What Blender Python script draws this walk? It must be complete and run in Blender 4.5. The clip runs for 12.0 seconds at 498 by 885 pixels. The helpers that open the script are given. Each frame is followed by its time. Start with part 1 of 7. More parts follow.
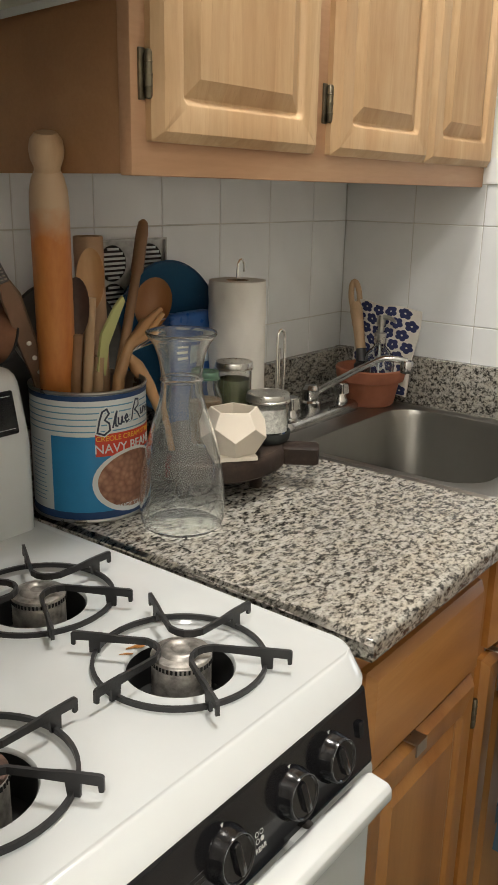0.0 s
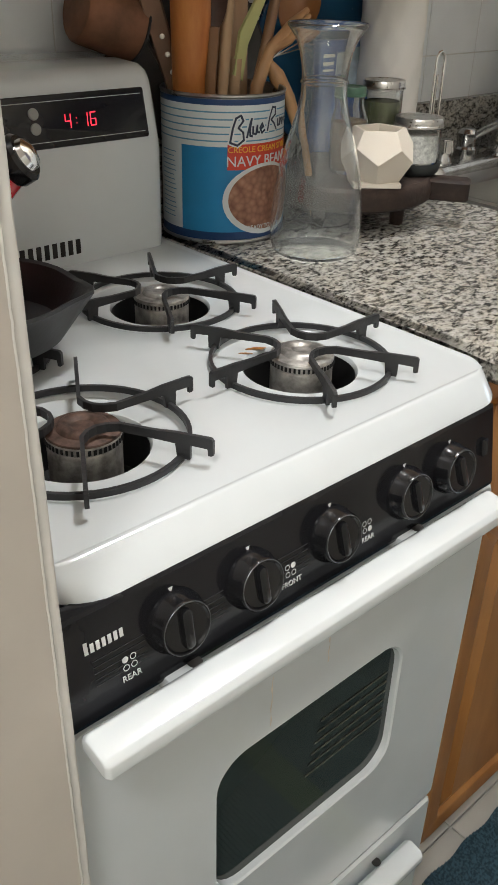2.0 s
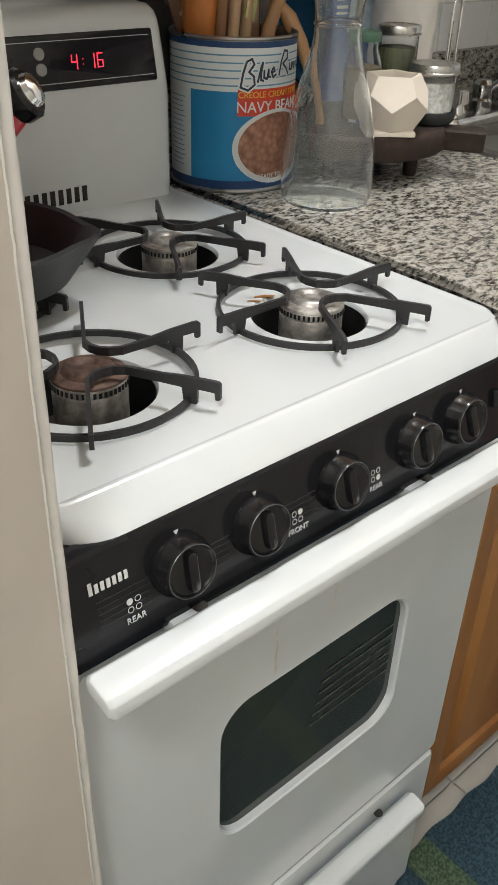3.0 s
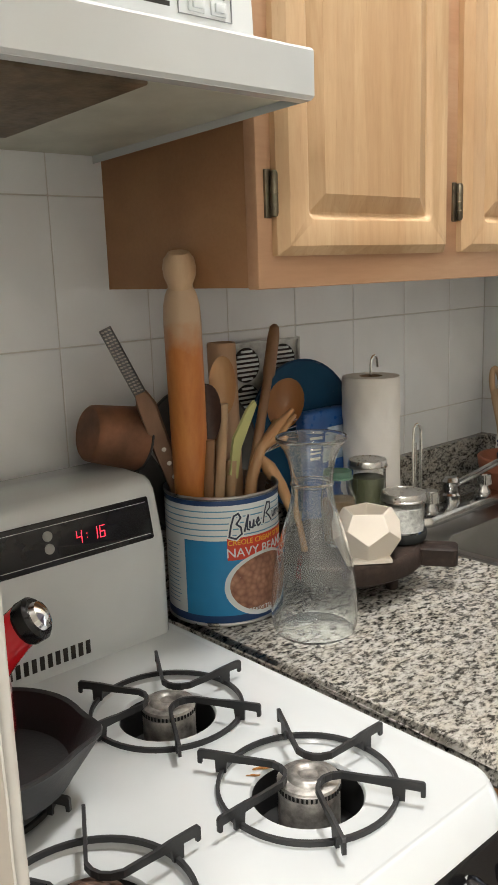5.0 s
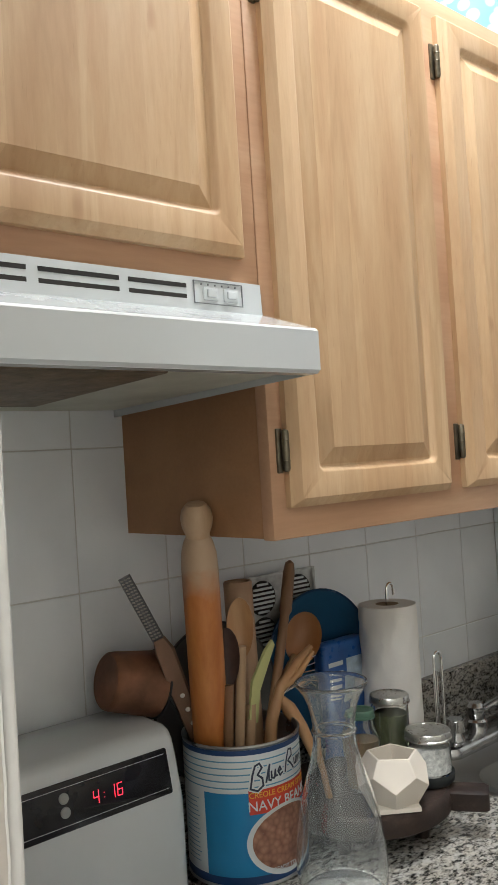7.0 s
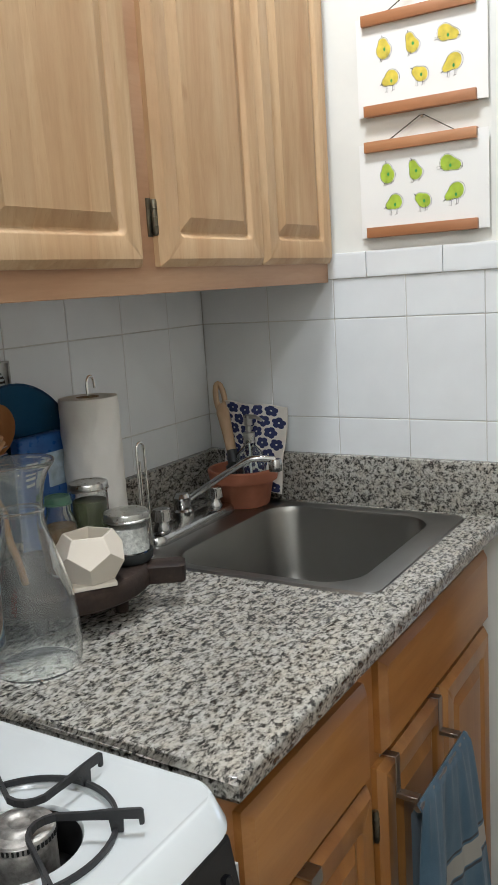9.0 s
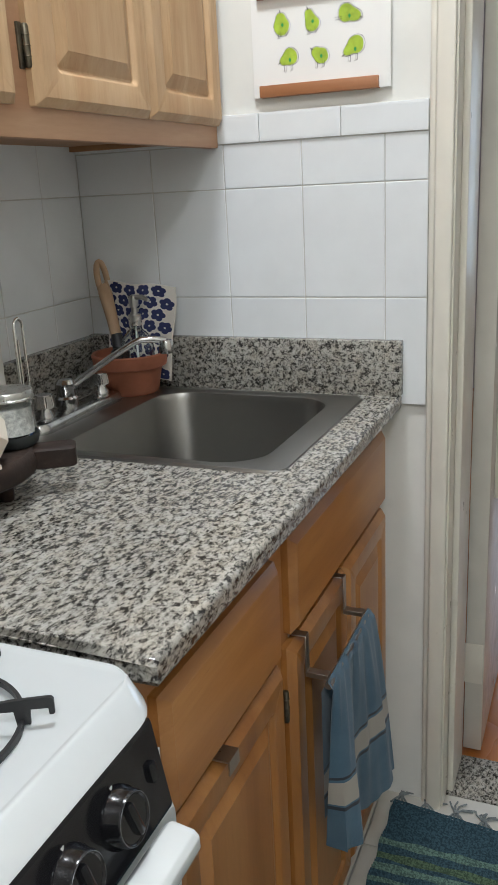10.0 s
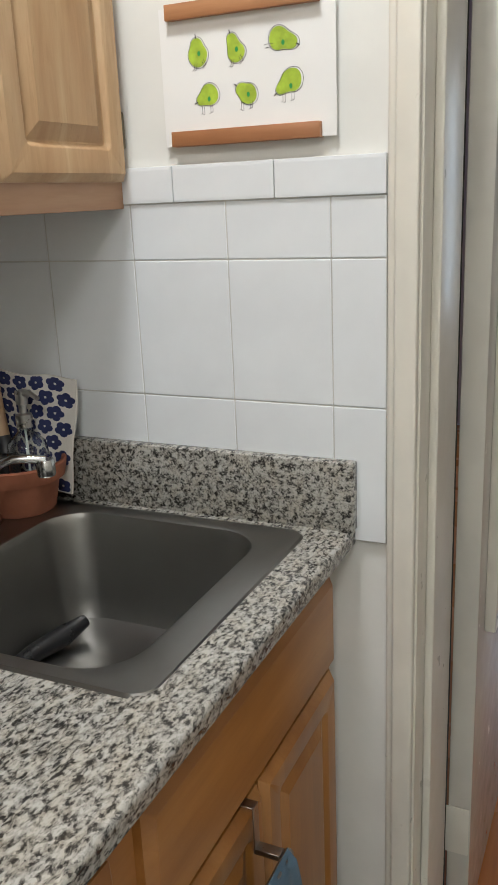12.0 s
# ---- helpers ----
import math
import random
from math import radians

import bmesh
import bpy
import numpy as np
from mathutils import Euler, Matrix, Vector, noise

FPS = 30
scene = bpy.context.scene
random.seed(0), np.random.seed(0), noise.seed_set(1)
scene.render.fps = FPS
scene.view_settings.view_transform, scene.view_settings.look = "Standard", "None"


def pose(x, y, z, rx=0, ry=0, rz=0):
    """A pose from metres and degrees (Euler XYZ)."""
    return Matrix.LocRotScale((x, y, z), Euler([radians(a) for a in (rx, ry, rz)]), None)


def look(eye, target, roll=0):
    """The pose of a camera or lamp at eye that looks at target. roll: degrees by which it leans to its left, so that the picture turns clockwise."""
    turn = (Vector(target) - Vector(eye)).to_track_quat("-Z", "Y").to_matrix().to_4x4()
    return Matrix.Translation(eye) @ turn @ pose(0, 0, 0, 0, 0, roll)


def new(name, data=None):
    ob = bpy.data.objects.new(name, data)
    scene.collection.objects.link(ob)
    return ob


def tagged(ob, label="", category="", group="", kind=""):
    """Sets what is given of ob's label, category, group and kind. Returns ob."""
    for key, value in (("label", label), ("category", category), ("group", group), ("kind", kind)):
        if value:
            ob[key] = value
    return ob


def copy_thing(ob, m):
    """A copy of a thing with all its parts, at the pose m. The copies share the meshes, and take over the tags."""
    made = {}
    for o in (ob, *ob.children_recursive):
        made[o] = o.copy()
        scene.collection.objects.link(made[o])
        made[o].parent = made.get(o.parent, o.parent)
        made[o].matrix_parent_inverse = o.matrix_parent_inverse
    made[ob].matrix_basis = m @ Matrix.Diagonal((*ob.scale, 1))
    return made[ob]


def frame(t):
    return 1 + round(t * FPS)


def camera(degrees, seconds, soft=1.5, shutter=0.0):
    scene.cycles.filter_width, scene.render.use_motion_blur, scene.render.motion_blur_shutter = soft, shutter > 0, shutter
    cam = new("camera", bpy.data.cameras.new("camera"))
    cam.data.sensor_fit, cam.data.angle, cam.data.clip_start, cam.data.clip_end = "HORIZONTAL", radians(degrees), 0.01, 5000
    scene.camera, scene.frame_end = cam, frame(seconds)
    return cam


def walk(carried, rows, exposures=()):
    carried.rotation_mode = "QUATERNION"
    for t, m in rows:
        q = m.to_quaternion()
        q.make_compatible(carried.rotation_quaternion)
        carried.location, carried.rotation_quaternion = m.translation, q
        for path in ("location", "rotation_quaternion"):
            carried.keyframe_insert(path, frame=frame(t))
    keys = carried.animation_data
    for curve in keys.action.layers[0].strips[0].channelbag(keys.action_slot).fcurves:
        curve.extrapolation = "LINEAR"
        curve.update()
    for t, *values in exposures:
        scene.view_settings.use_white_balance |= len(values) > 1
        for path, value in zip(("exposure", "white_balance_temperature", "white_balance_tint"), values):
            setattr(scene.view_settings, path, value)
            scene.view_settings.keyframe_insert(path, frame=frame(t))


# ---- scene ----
cam = camera(33.0, 12.0)
METRES, EYE, TILT, LEAN, TURN = 1.18, 1.36, 0.0, 0.0, 36.9
PATH = [
    (0, (-0.01, 0.074, 1.352), (-1.186, 1.586, 0.777), 1.1),
    (0.5, (-0.007, 0.063, 1.348), (-1.313, 1.459, 0.76), 1.0),
    (1, (0.001, 0.065, 1.335), (-1.359, 1.393, 0.716), 0.9),
    (1.5, (-0.003, 0.081, 1.292), (-1.332, 1.337, 0.481), 1.4),
    (2, (-0.005, 0.083, 1.244), (-1.277, 1.257, 0.242), 1.6),
    (2.5, (-0.006, 0.084, 1.224), (-1.25, 1.218, 0.144), 1.9),
    (2.7, (-0.008, 0.083, 1.219), (-1.237, 1.208, 0.113), 2.2),
    (4.3, (0.022, 0.092, 1.335), (-1.406, 1.356, 0.731), -0.5),
    (4.5, (0.016, 0.094, 1.348), (-1.41, 1.379, 0.785), -0.7),
    (5, (-0.006, 0.1, 1.388), (-1.464, 1.408, 0.984), -2.0),
    (5.5, (-0.023, 0.096, 1.433), (-1.508, 1.427, 1.277), -3.0),
    (6, (-0.016, 0.086, 1.453), (-1.532, 1.392, 1.451), -3.3),
    (6.5, (-0.002, 0.084, 1.463), (-1.529, 1.375, 1.516), -3.3),
    (7, (0.006, 0.087, 1.46), (-1.487, 1.417, 1.501), -3.5),
    (7.5, (0.026, 0.097, 1.455), (-1.347, 1.551, 1.462), -3.9),
    (7.7, (0.038, 0.103, 1.449), (-1.277, 1.61, 1.427), -4.0),
    (9.3, (0.015, 0.176, 1.342), (-0.956, 1.869, 0.905), -3.4),
    (9.5, (-0.002, 0.187, 1.327), (-0.926, 1.894, 0.847), -3.2),
    (10, (-0.047, 0.208, 1.295), (-0.794, 1.97, 0.715), -2.9),
    (10.5, (-0.071, 0.235, 1.287), (-0.761, 2.014, 0.687), -2.9),
    (11, (-0.082, 0.346, 1.293), (-0.834, 2.106, 0.71), -3.0),
    (11.5, (-0.042, 0.514, 1.339), (-0.819, 2.268, 0.774), -2.6),
    (12, (-0.038, 0.624, 1.375), (-0.842, 2.367, 0.813), -2.5),
]
EXPOSURES = ((0.0, -0.05, 6900, 10), (0.5, -0.05, 6550, 10), (2.5, 0.0, 6350, 10), (4.5, 0.16, 6600, 11), (5.5, 0.27, 6450, 10), (6.5, -0.02, 6150, 9), (7.5, -0.12, 6100, 9),
             (9.5, -0.21, 5950, 8), (10.5, -0.21, 6000, 8), (11.0, -0.17, 6350, 10), (12.0, -0.29, 6200, 9))
walk(cam, [(t, look(eye, target, roll)) for t, eye, target, roll in PATH], EXPOSURES)

# ---- light ----
world = bpy.data.worlds.new("world")
scene.world = world
world.use_nodes = True
world.node_tree.nodes["Background"].inputs[0].default_value = (0.75, 0.85, 1.0, 1)
world.node_tree.nodes["Background"].inputs[1].default_value = 0.35


def area(name, at, target, power, size, size_y=None, color=(1, 1, 1), shape="RECTANGLE"):
    data = bpy.data.lights.new(name, "AREA")
    data.energy, data.size, data.color, data.shape = power, size, color, shape
    data.size_y = size_y or size
    ob = new(name, data)
    ob.matrix_basis = look(at, target)
    return ob


area("ceiling_light_glow", (-0.48, 1.05, 2.74), (-0.48, 1.051, 0), 25.5, 0.34, color=(1.0, 0.985, 0.965), shape="DISK")
# added fill light behind the camera, to brighten the tiles under the cabinets
area("second_ceiling_glow", (0.35, -0.70, 2.74), (0.35, -0.701, 0), 30, 0.50, color=(1.0, 0.985, 0.965), shape="DISK")
area("window_daylight", (0.3, 5.58, 1.4), (0.3, 0.0, 1.3), 26, 1.7, 1.35, color=(0.72, 0.86, 1.0))

# ---- materials ----
MATS = {}


class Nodes:
    def __init__(self, name):
        self.m = bpy.data.materials.new(name)
        self.m.use_nodes = True
        self.t = self.m.node_tree
        self.b = self.t.nodes["Principled BSDF"]
        MATS[name] = self.m

    def add(self, kind, **values):
        n = self.t.nodes.new(kind)
        for k, v in values.items():
            if k.startswith("_"):
                n.inputs[k[1:]].default_value = v
            else:
                setattr(n, k, v)
        return n

    def link(self, a, b):
        self.t.links.new(a, b)

    def coords(self, scale=(1, 1, 1)):
        c = self.add("ShaderNodeTexCoord")
        mp = self.add("ShaderNodeMapping")
        mp.inputs["Scale"].default_value = scale
        self.link(c.outputs["Object"], mp.inputs["Vector"])
        return mp.outputs[0]

    def noise(self, vec, scale, detail=4, rough=0.55, distort=0.0):
        n = self.add("ShaderNodeTexNoise")
        n.inputs["Scale"].default_value = scale
        n.inputs["Detail"].default_value = detail
        n.inputs["Roughness"].default_value = rough
        n.inputs["Distortion"].default_value = distort
        self.link(vec, n.inputs["Vector"])
        return n.outputs["Fac"]

    def ramp(self, fac, stops):
        r = self.add("ShaderNodeValToRGB")
        e = r.color_ramp.elements
        while len(e) < len(stops):
            e.new(0.5)
        for i, (p, c) in enumerate(stops):
            e[i].position = p
            e[i].color = (*c, 1) if len(c) == 3 else c
        self.link(fac, r.inputs[0])
        return r.outputs[0]

    def mix(self, fac, a, b, blend="MIX"):
        n = self.add("ShaderNodeMix", data_type="RGBA", blend_type=blend)
        for sock, v in ((n.inputs[0], fac), (n.inputs[6], a), (n.inputs[7], b)):
            if hasattr(v, "node"):
                self.link(v, sock)
            elif isinstance(v, (int, float)):
                sock.default_value = v
            else:
                sock.default_value = (*v, 1)
        return n.outputs[2]

    def bump(self, height, strength, distance=0.001):
        n = self.add("ShaderNodeBump")
        n.inputs["Strength"].default_value = strength
        n.inputs["Distance"].default_value = distance
        self.link(height, n.inputs["Height"])
        self.link(n.outputs[0], self.b.inputs["Normal"])

    def base(self, v):
        if hasattr(v, "node"):
            self.link(v, self.b.inputs["Base Color"])
        else:
            self.b.inputs["Base Color"].default_value = (*v, 1)

    def set(self, **kw):
        for k, v in kw.items():
            key = {"rough": "Roughness", "metal": "Metallic", "coat": "Coat Weight", "spec": "Specular IOR Level",
                   "trans": "Transmission Weight", "ior": "IOR", "coat_rough": "Coat Roughness", "sheen": "Sheen Weight",
                   "sub": "Subsurface Weight"}[k]
            if hasattr(v, "node"):
                self.link(v, self.b.inputs[key])
            else:
                self.b.inputs[key].default_value = v


def plain(name, color, rough=0.5, metal=0.0, vary=0.12, scale=9.0, bump=0.0, fine=180.0, rough_vary=0.12, **kw):
    """A surface with faint uneven colour, wear in its gloss and a fine relief."""
    n = Nodes(name)
    v = n.coords()
    big = n.noise(v, scale, 5)
    dark = tuple(c * (1 - vary) for c in color)
    light = tuple(min(1, c * (1 + vary)) for c in color)
    n.base(n.ramp(big, [(0.3, dark), (0.7, light)]))
    grit = n.noise(v, fine, 3)
    if rough_vary:
        r = n.add("ShaderNodeMapRange")
        r.inputs["To Min"].default_value = max(0.02, rough - rough_vary)
        r.inputs["To Max"].default_value = min(1, rough + rough_vary)
        n.link(n.noise(v, scale * 3, 4), r.inputs["Value"])
        n.set(rough=r.outputs[0])
    else:
        n.set(rough=rough)
    n.set(metal=metal, **kw)
    if bump:
        n.bump(grit, bump)
    return n.m


def wood(name, dark, mid, light, axis="z", rough=0.52, coat=0.05, fine=1.0, bands=26.0, planks=0.0):
    """Grain along one axis; planks gives staves of uneven tone, with figure, short flecks and small knots."""
    n = Nodes(name)
    s = {"z": (1, 1, 0.15), "y": (1, 0.10, 1), "x": (0.10, 1, 1)}[axis]
    v = n.coords(s)
    ring = n.noise(v, bands * 0.5, 3, 0.5, 0.6)
    grain = n.noise(v, 190 * fine, 5, 0.65, 0.2)
    broad = n.noise(n.coords((1, 1, 1)), 2.6, 3)
    c = n.ramp(ring, [(0.30, dark), (0.48, mid), (0.62, light), (0.75, mid)])
    streak = n.ramp(grain, [(0.35, (0.80, 0.76, 0.70)), (0.6, (1, 1, 1))])
    c = n.mix(0.30, c, streak, "MULTIPLY")
    tint = n.ramp(broad, [(0.3, (0.86, 0.84, 0.82)), (0.7, (1.0, 1.0, 1.0))])
    if planks:
        thin = {"z": (1, 1, 0.035), "y": (1, 0.035, 1), "x": (0.035, 1, 1)}[axis]
        stave = n.add("ShaderNodeTexVoronoi", feature="F1")
        stave.inputs["Scale"].default_value = 15
        wave = n.mix(0.04, n.coords(thin), n.noise(n.coords(s), 6, 2))
        n.link(wave, stave.inputs["Vector"])
        tone = n.add("ShaderNodeSeparateColor")
        n.link(stave.outputs["Color"], tone.inputs[0])
        c = n.mix(planks * 0.6, c, n.ramp(tone.outputs[0], [(0.1, (0.80, 0.76, 0.68)), (0.5, (0.97, 0.95, 0.92)), (0.9, (1.10, 1.12, 1.14))]), "MULTIPLY")
        figure = n.noise(n.coords({"z": (1, 1, 0.10), "y": (1, 0.10, 1), "x": (0.10, 1, 1)}[axis]), 34, 5, 0.6, 1.4)
        c = n.mix(planks * 0.6, c, n.ramp(figure, [(0.40, (0.84, 0.78, 0.68)), (0.50, (1, 1, 1)), (0.66, (1.05, 1.06, 1.08))]), "MULTIPLY")
        fleck = n.noise(n.coords({"z": (1, 1, 0.06), "y": (1, 0.06, 1), "x": (0.06, 1, 1)}[axis]), 300, 3, 0.6)
        c = n.mix(planks * 0.7, c, n.ramp(fleck, [(0.27, (0.60, 0.48, 0.36)), (0.34, (1, 1, 1))]), "MULTIPLY")
        knot = n.noise(n.coords({"z": (1, 1, 0.5), "y": (1, 0.5, 1), "x": (0.5, 1, 1)}[axis]), 19, 2, 0.4)
        c = n.mix(planks, c, n.ramp(knot, [(0.21, (0.62, 0.46, 0.34)), (0.29, (1, 1, 1))]), "MULTIPLY")
    n.base(n.mix(0.8, c, tint, "MULTIPLY"))
    r = n.add("ShaderNodeMapRange")
    r.inputs["To Min"].default_value, r.inputs["To Max"].default_value = rough - 0.07, rough + 0.12
    n.link(broad, r.inputs["Value"])
    n.set(rough=r.outputs[0], coat=coat, coat_rough=0.30)
    n.bump(grain, 0.04, 0.0004)
    return n.m


HONEY = ((0.475, 0.292, 0.148), (0.54, 0.358, 0.196), (0.585, 0.408, 0.238))
M_WOOD = wood("cabinet_wood", *HONEY, planks=0.6)
M_WOOD_Y = wood("cabinet_wood_across", *HONEY, axis="y")
M_FRAME = wood("cabinet_frame_wood", (0.43, 0.236, 0.130), (0.50, 0.295, 0.170), (0.55, 0.345, 0.208), axis="y")
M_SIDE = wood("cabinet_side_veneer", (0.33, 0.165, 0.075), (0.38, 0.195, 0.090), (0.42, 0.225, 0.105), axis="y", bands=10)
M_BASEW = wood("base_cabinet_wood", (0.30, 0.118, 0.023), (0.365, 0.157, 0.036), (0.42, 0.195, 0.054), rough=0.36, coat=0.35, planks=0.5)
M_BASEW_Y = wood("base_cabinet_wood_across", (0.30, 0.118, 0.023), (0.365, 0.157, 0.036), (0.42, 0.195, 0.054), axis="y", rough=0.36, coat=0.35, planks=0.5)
# base wood darkened for the frame, to paint in shade round the fronts
M_BASE_SHADED = wood("base_cabinet_shaded_frame_wood", (0.27, 0.105, 0.026), (0.33, 0.14, 0.036), (0.38, 0.17, 0.05), axis="y", rough=0.4, coat=0.3)
M_ENAMEL = plain("white_enamel", (0.57, 0.60, 0.605), 0.16, vary=0.03, rough_vary=0.05, coat=0.4)
M_TILE = plain("white_wall_tile", (0.76, 0.785, 0.80), 0.16, vary=0.04, bump=0.05, fine=30, rough_vary=0.05)
M_GROUT = plain("grout", (0.56, 0.55, 0.52), 0.85, vary=0.2, bump=0.3)
M_PAINT = plain("cream_wall_paint", (0.72, 0.70, 0.64), 0.55, vary=0.05, bump=0.12, fine=60)
M_BEAD = plain("chipped_bead_paint", (0.52, 0.503, 0.465), 0.36, vary=0.08, scale=30, bump=0.4, fine=70)
# beige paint, its colour lowered for the grazing light on the wall face
M_WALLEND = plain("shaded_beige_gloss_paint", (0.47, 0.428, 0.375), 0.34, vary=0.06, bump=0.15, fine=45)
M_TRIM = plain("cream_gloss_paint", (0.70, 0.67, 0.59), 0.32, vary=0.06, bump=0.15, fine=45)
M_WALL = plain("off_white_wall_paint", (0.74, 0.74, 0.70), 0.55, vary=0.04, bump=0.12, fine=60)
M_LILAC = plain("pale_lilac_paint", (0.55, 0.50, 0.54), 0.6, vary=0.03)
M_PLANK = wood("orange_floor_wood", (0.34, 0.10, 0.02), (0.48, 0.17, 0.035), (0.58, 0.24, 0.06), axis="y", rough=0.25, coat=0.4)
M_DOOR = plain("grey_white_door_paint", (0.64, 0.62, 0.56), 0.22, vary=0.06, bump=0.2, fine=40, coat=0.3)
M_CEIL = plain("ceiling_paint", (0.80, 0.79, 0.76), 0.8, vary=0.03)
M_BLACK = plain("black_panel_plastic", (0.010, 0.010, 0.012), 0.14, vary=0.3, rough_vary=0.04, spec=0.35)
M_IRON = plain("black_iron", (0.020, 0.020, 0.021), 0.48, vary=0.3, bump=0.25, fine=300)
M_STEEL = plain("brushed_steel", (0.48, 0.47, 0.45), 0.30, 1.0, vary=0.08)
M_CHROME = plain("chrome", (0.75, 0.75, 0.74), 0.08, 1.0, vary=0.04, rough_vary=0.04)
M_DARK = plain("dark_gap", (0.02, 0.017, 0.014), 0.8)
M_FLOOR = plain("floor_tile", (0.52, 0.50, 0.45), 0.35, vary=0.08)


def granite(name):
    n = Nodes(name)
    v = n.coords()
    grains = n.add("ShaderNodeTexVoronoi", feature="F1")
    grains.inputs["Scale"].default_value = 400
    n.link(n.coords((1, 0.62, 1)), grains.inputs["Vector"])
    sep = n.add("ShaderNodeSeparateColor")
    n.link(grains.outputs["Color"], sep.inputs[0])
    patch = n.noise(n.coords((1, 0.55, 1)), 150, 4, 0.62, 0.3)
    b = n.add("ShaderNodeMath", operation="MULTIPLY_ADD")
    n.link(patch, b.inputs[0])
    b.inputs[1].default_value, b.inputs[2].default_value = 3.1, -1.29
    a = n.add("ShaderNodeMath", operation="MULTIPLY_ADD")
    n.link(sep.outputs[0], a.inputs[0])
    a.inputs[1].default_value = 0.55
    n.link(b.outputs[0], a.inputs[2])
    c = n.ramp(a.outputs[0], [(0.03, (0.030, 0.029, 0.027)), (0.23, (0.088, 0.084, 0.076)), (0.43, (0.215, 0.207, 0.186)),
                              (0.62, (0.315, 0.304, 0.274)), (0.95, (0.43, 0.418, 0.382))])
    broad = n.ramp(n.noise(v, 14, 3), [(0.3, (0.86, 0.86, 0.86)), (0.7, (1, 1, 1))])
    c = n.mix(0.45, c, n.ramp(n.noise(n.coords((1, 0.6, 1)), 75, 3), [(0.42, (1.0, 1.0, 1.0)), (0.62, (1.0, 0.93, 0.82))]), "MULTIPLY")
    n.base(n.mix(0.9, c, broad, "MULTIPLY"))
    n.set(rough=0.2, spec=0.5)
    n.bump(patch, 0.02)
    return n.m


M_GRANITE = granite("speckled_granite")


# ---- building blocks ----
def mesh_of(name, bm, material, smooth=False, sharp=38):
    bmesh.ops.recalc_face_normals(bm, faces=bm.faces)
    me = bpy.data.meshes.new(name)
    bm.to_mesh(me)
    bm.free()
    for m in material if isinstance(material, (list, tuple)) else (material,):
        me.materials.append(m)
    if smooth:
        me.shade_smooth()
        me.set_sharp_from_angle(angle=radians(sharp))
    return me


def thing(name, at, label="", category="", group="", kind=""):
    ob = new(name)
    ob.location = at
    ob.empty_display_size = 0.05
    return tagged(ob, label, category, group, kind)


def adopt(ob, parent):
    up = parent
    m = Matrix.Identity(4)
    chain = []
    while up:
        chain.append(up)
        up = up.parent
    for c in reversed(chain):
        m = m @ c.matrix_parent_inverse @ c.matrix_basis
    ob.parent = parent
    ob.matrix_parent_inverse = m.inverted()
    return ob


def part(name, bm, material, parent=None, label="", smooth=True, category="", kind="", group="", sharp=38):
    """One mesh object, built in world places, under a thing or a part."""
    ob = new(name, mesh_of(name, bm, material, smooth, sharp))
    if parent is not None:
        adopt(ob, parent)
    return tagged(ob, label, category, group, kind)


def box(lo, hi, bevel=0.0, segs=2, bm=None, turn=None):
    bm = bm or bmesh.new()
    size = [b - a for a, b in zip(lo, hi)]
    mid = [(a + b) / 2 for a, b in zip(lo, hi)]
    m = Matrix.Translation(mid)
    if turn is not None:
        m = m @ turn
    made = bmesh.ops.create_cube(bm, size=1, matrix=m @ Matrix.Diagonal((*size, 1)))
    if bevel:
        edges = {e for v in made["verts"] for e in v.link_edges}
        bmesh.ops.bevel(bm, geom=list(edges), offset=bevel, segments=segs, profile=0.5, affect="EDGES")
    return bm


def lathe(profile, at=(0, 0, 0), segs=32, m=None, bm=None, cap=True):
    """Turns (radius, height) pairs round an upright axis at a place."""
    bm = bm or bmesh.new()
    m = m if m is not None else Matrix.Translation(at)
    rings = []
    for r, z in profile:
        if r < 1e-5:
            rings.append([bm.verts.new(m @ Vector((0, 0, z)))])
        else:
            rings.append([bm.verts.new(m @ Vector((r * math.cos(a), r * math.sin(a), z)))
                          for a in (2 * math.pi * i / segs for i in range(segs))])
    for p, q in zip(rings, rings[1:]):
        for i in range(segs):
            j = (i + 1) % segs
            f = [p[i % len(p)], p[j % len(p)], q[j % len(q)], q[i % len(q)]]
            f = list(dict.fromkeys(f))
            if len(f) > 2:
                bm.faces.new(f)
    if cap:
        for ring in (rings[0], rings[-1]):
            if len(ring) > 2:
                bm.faces.new(ring)
    return bm


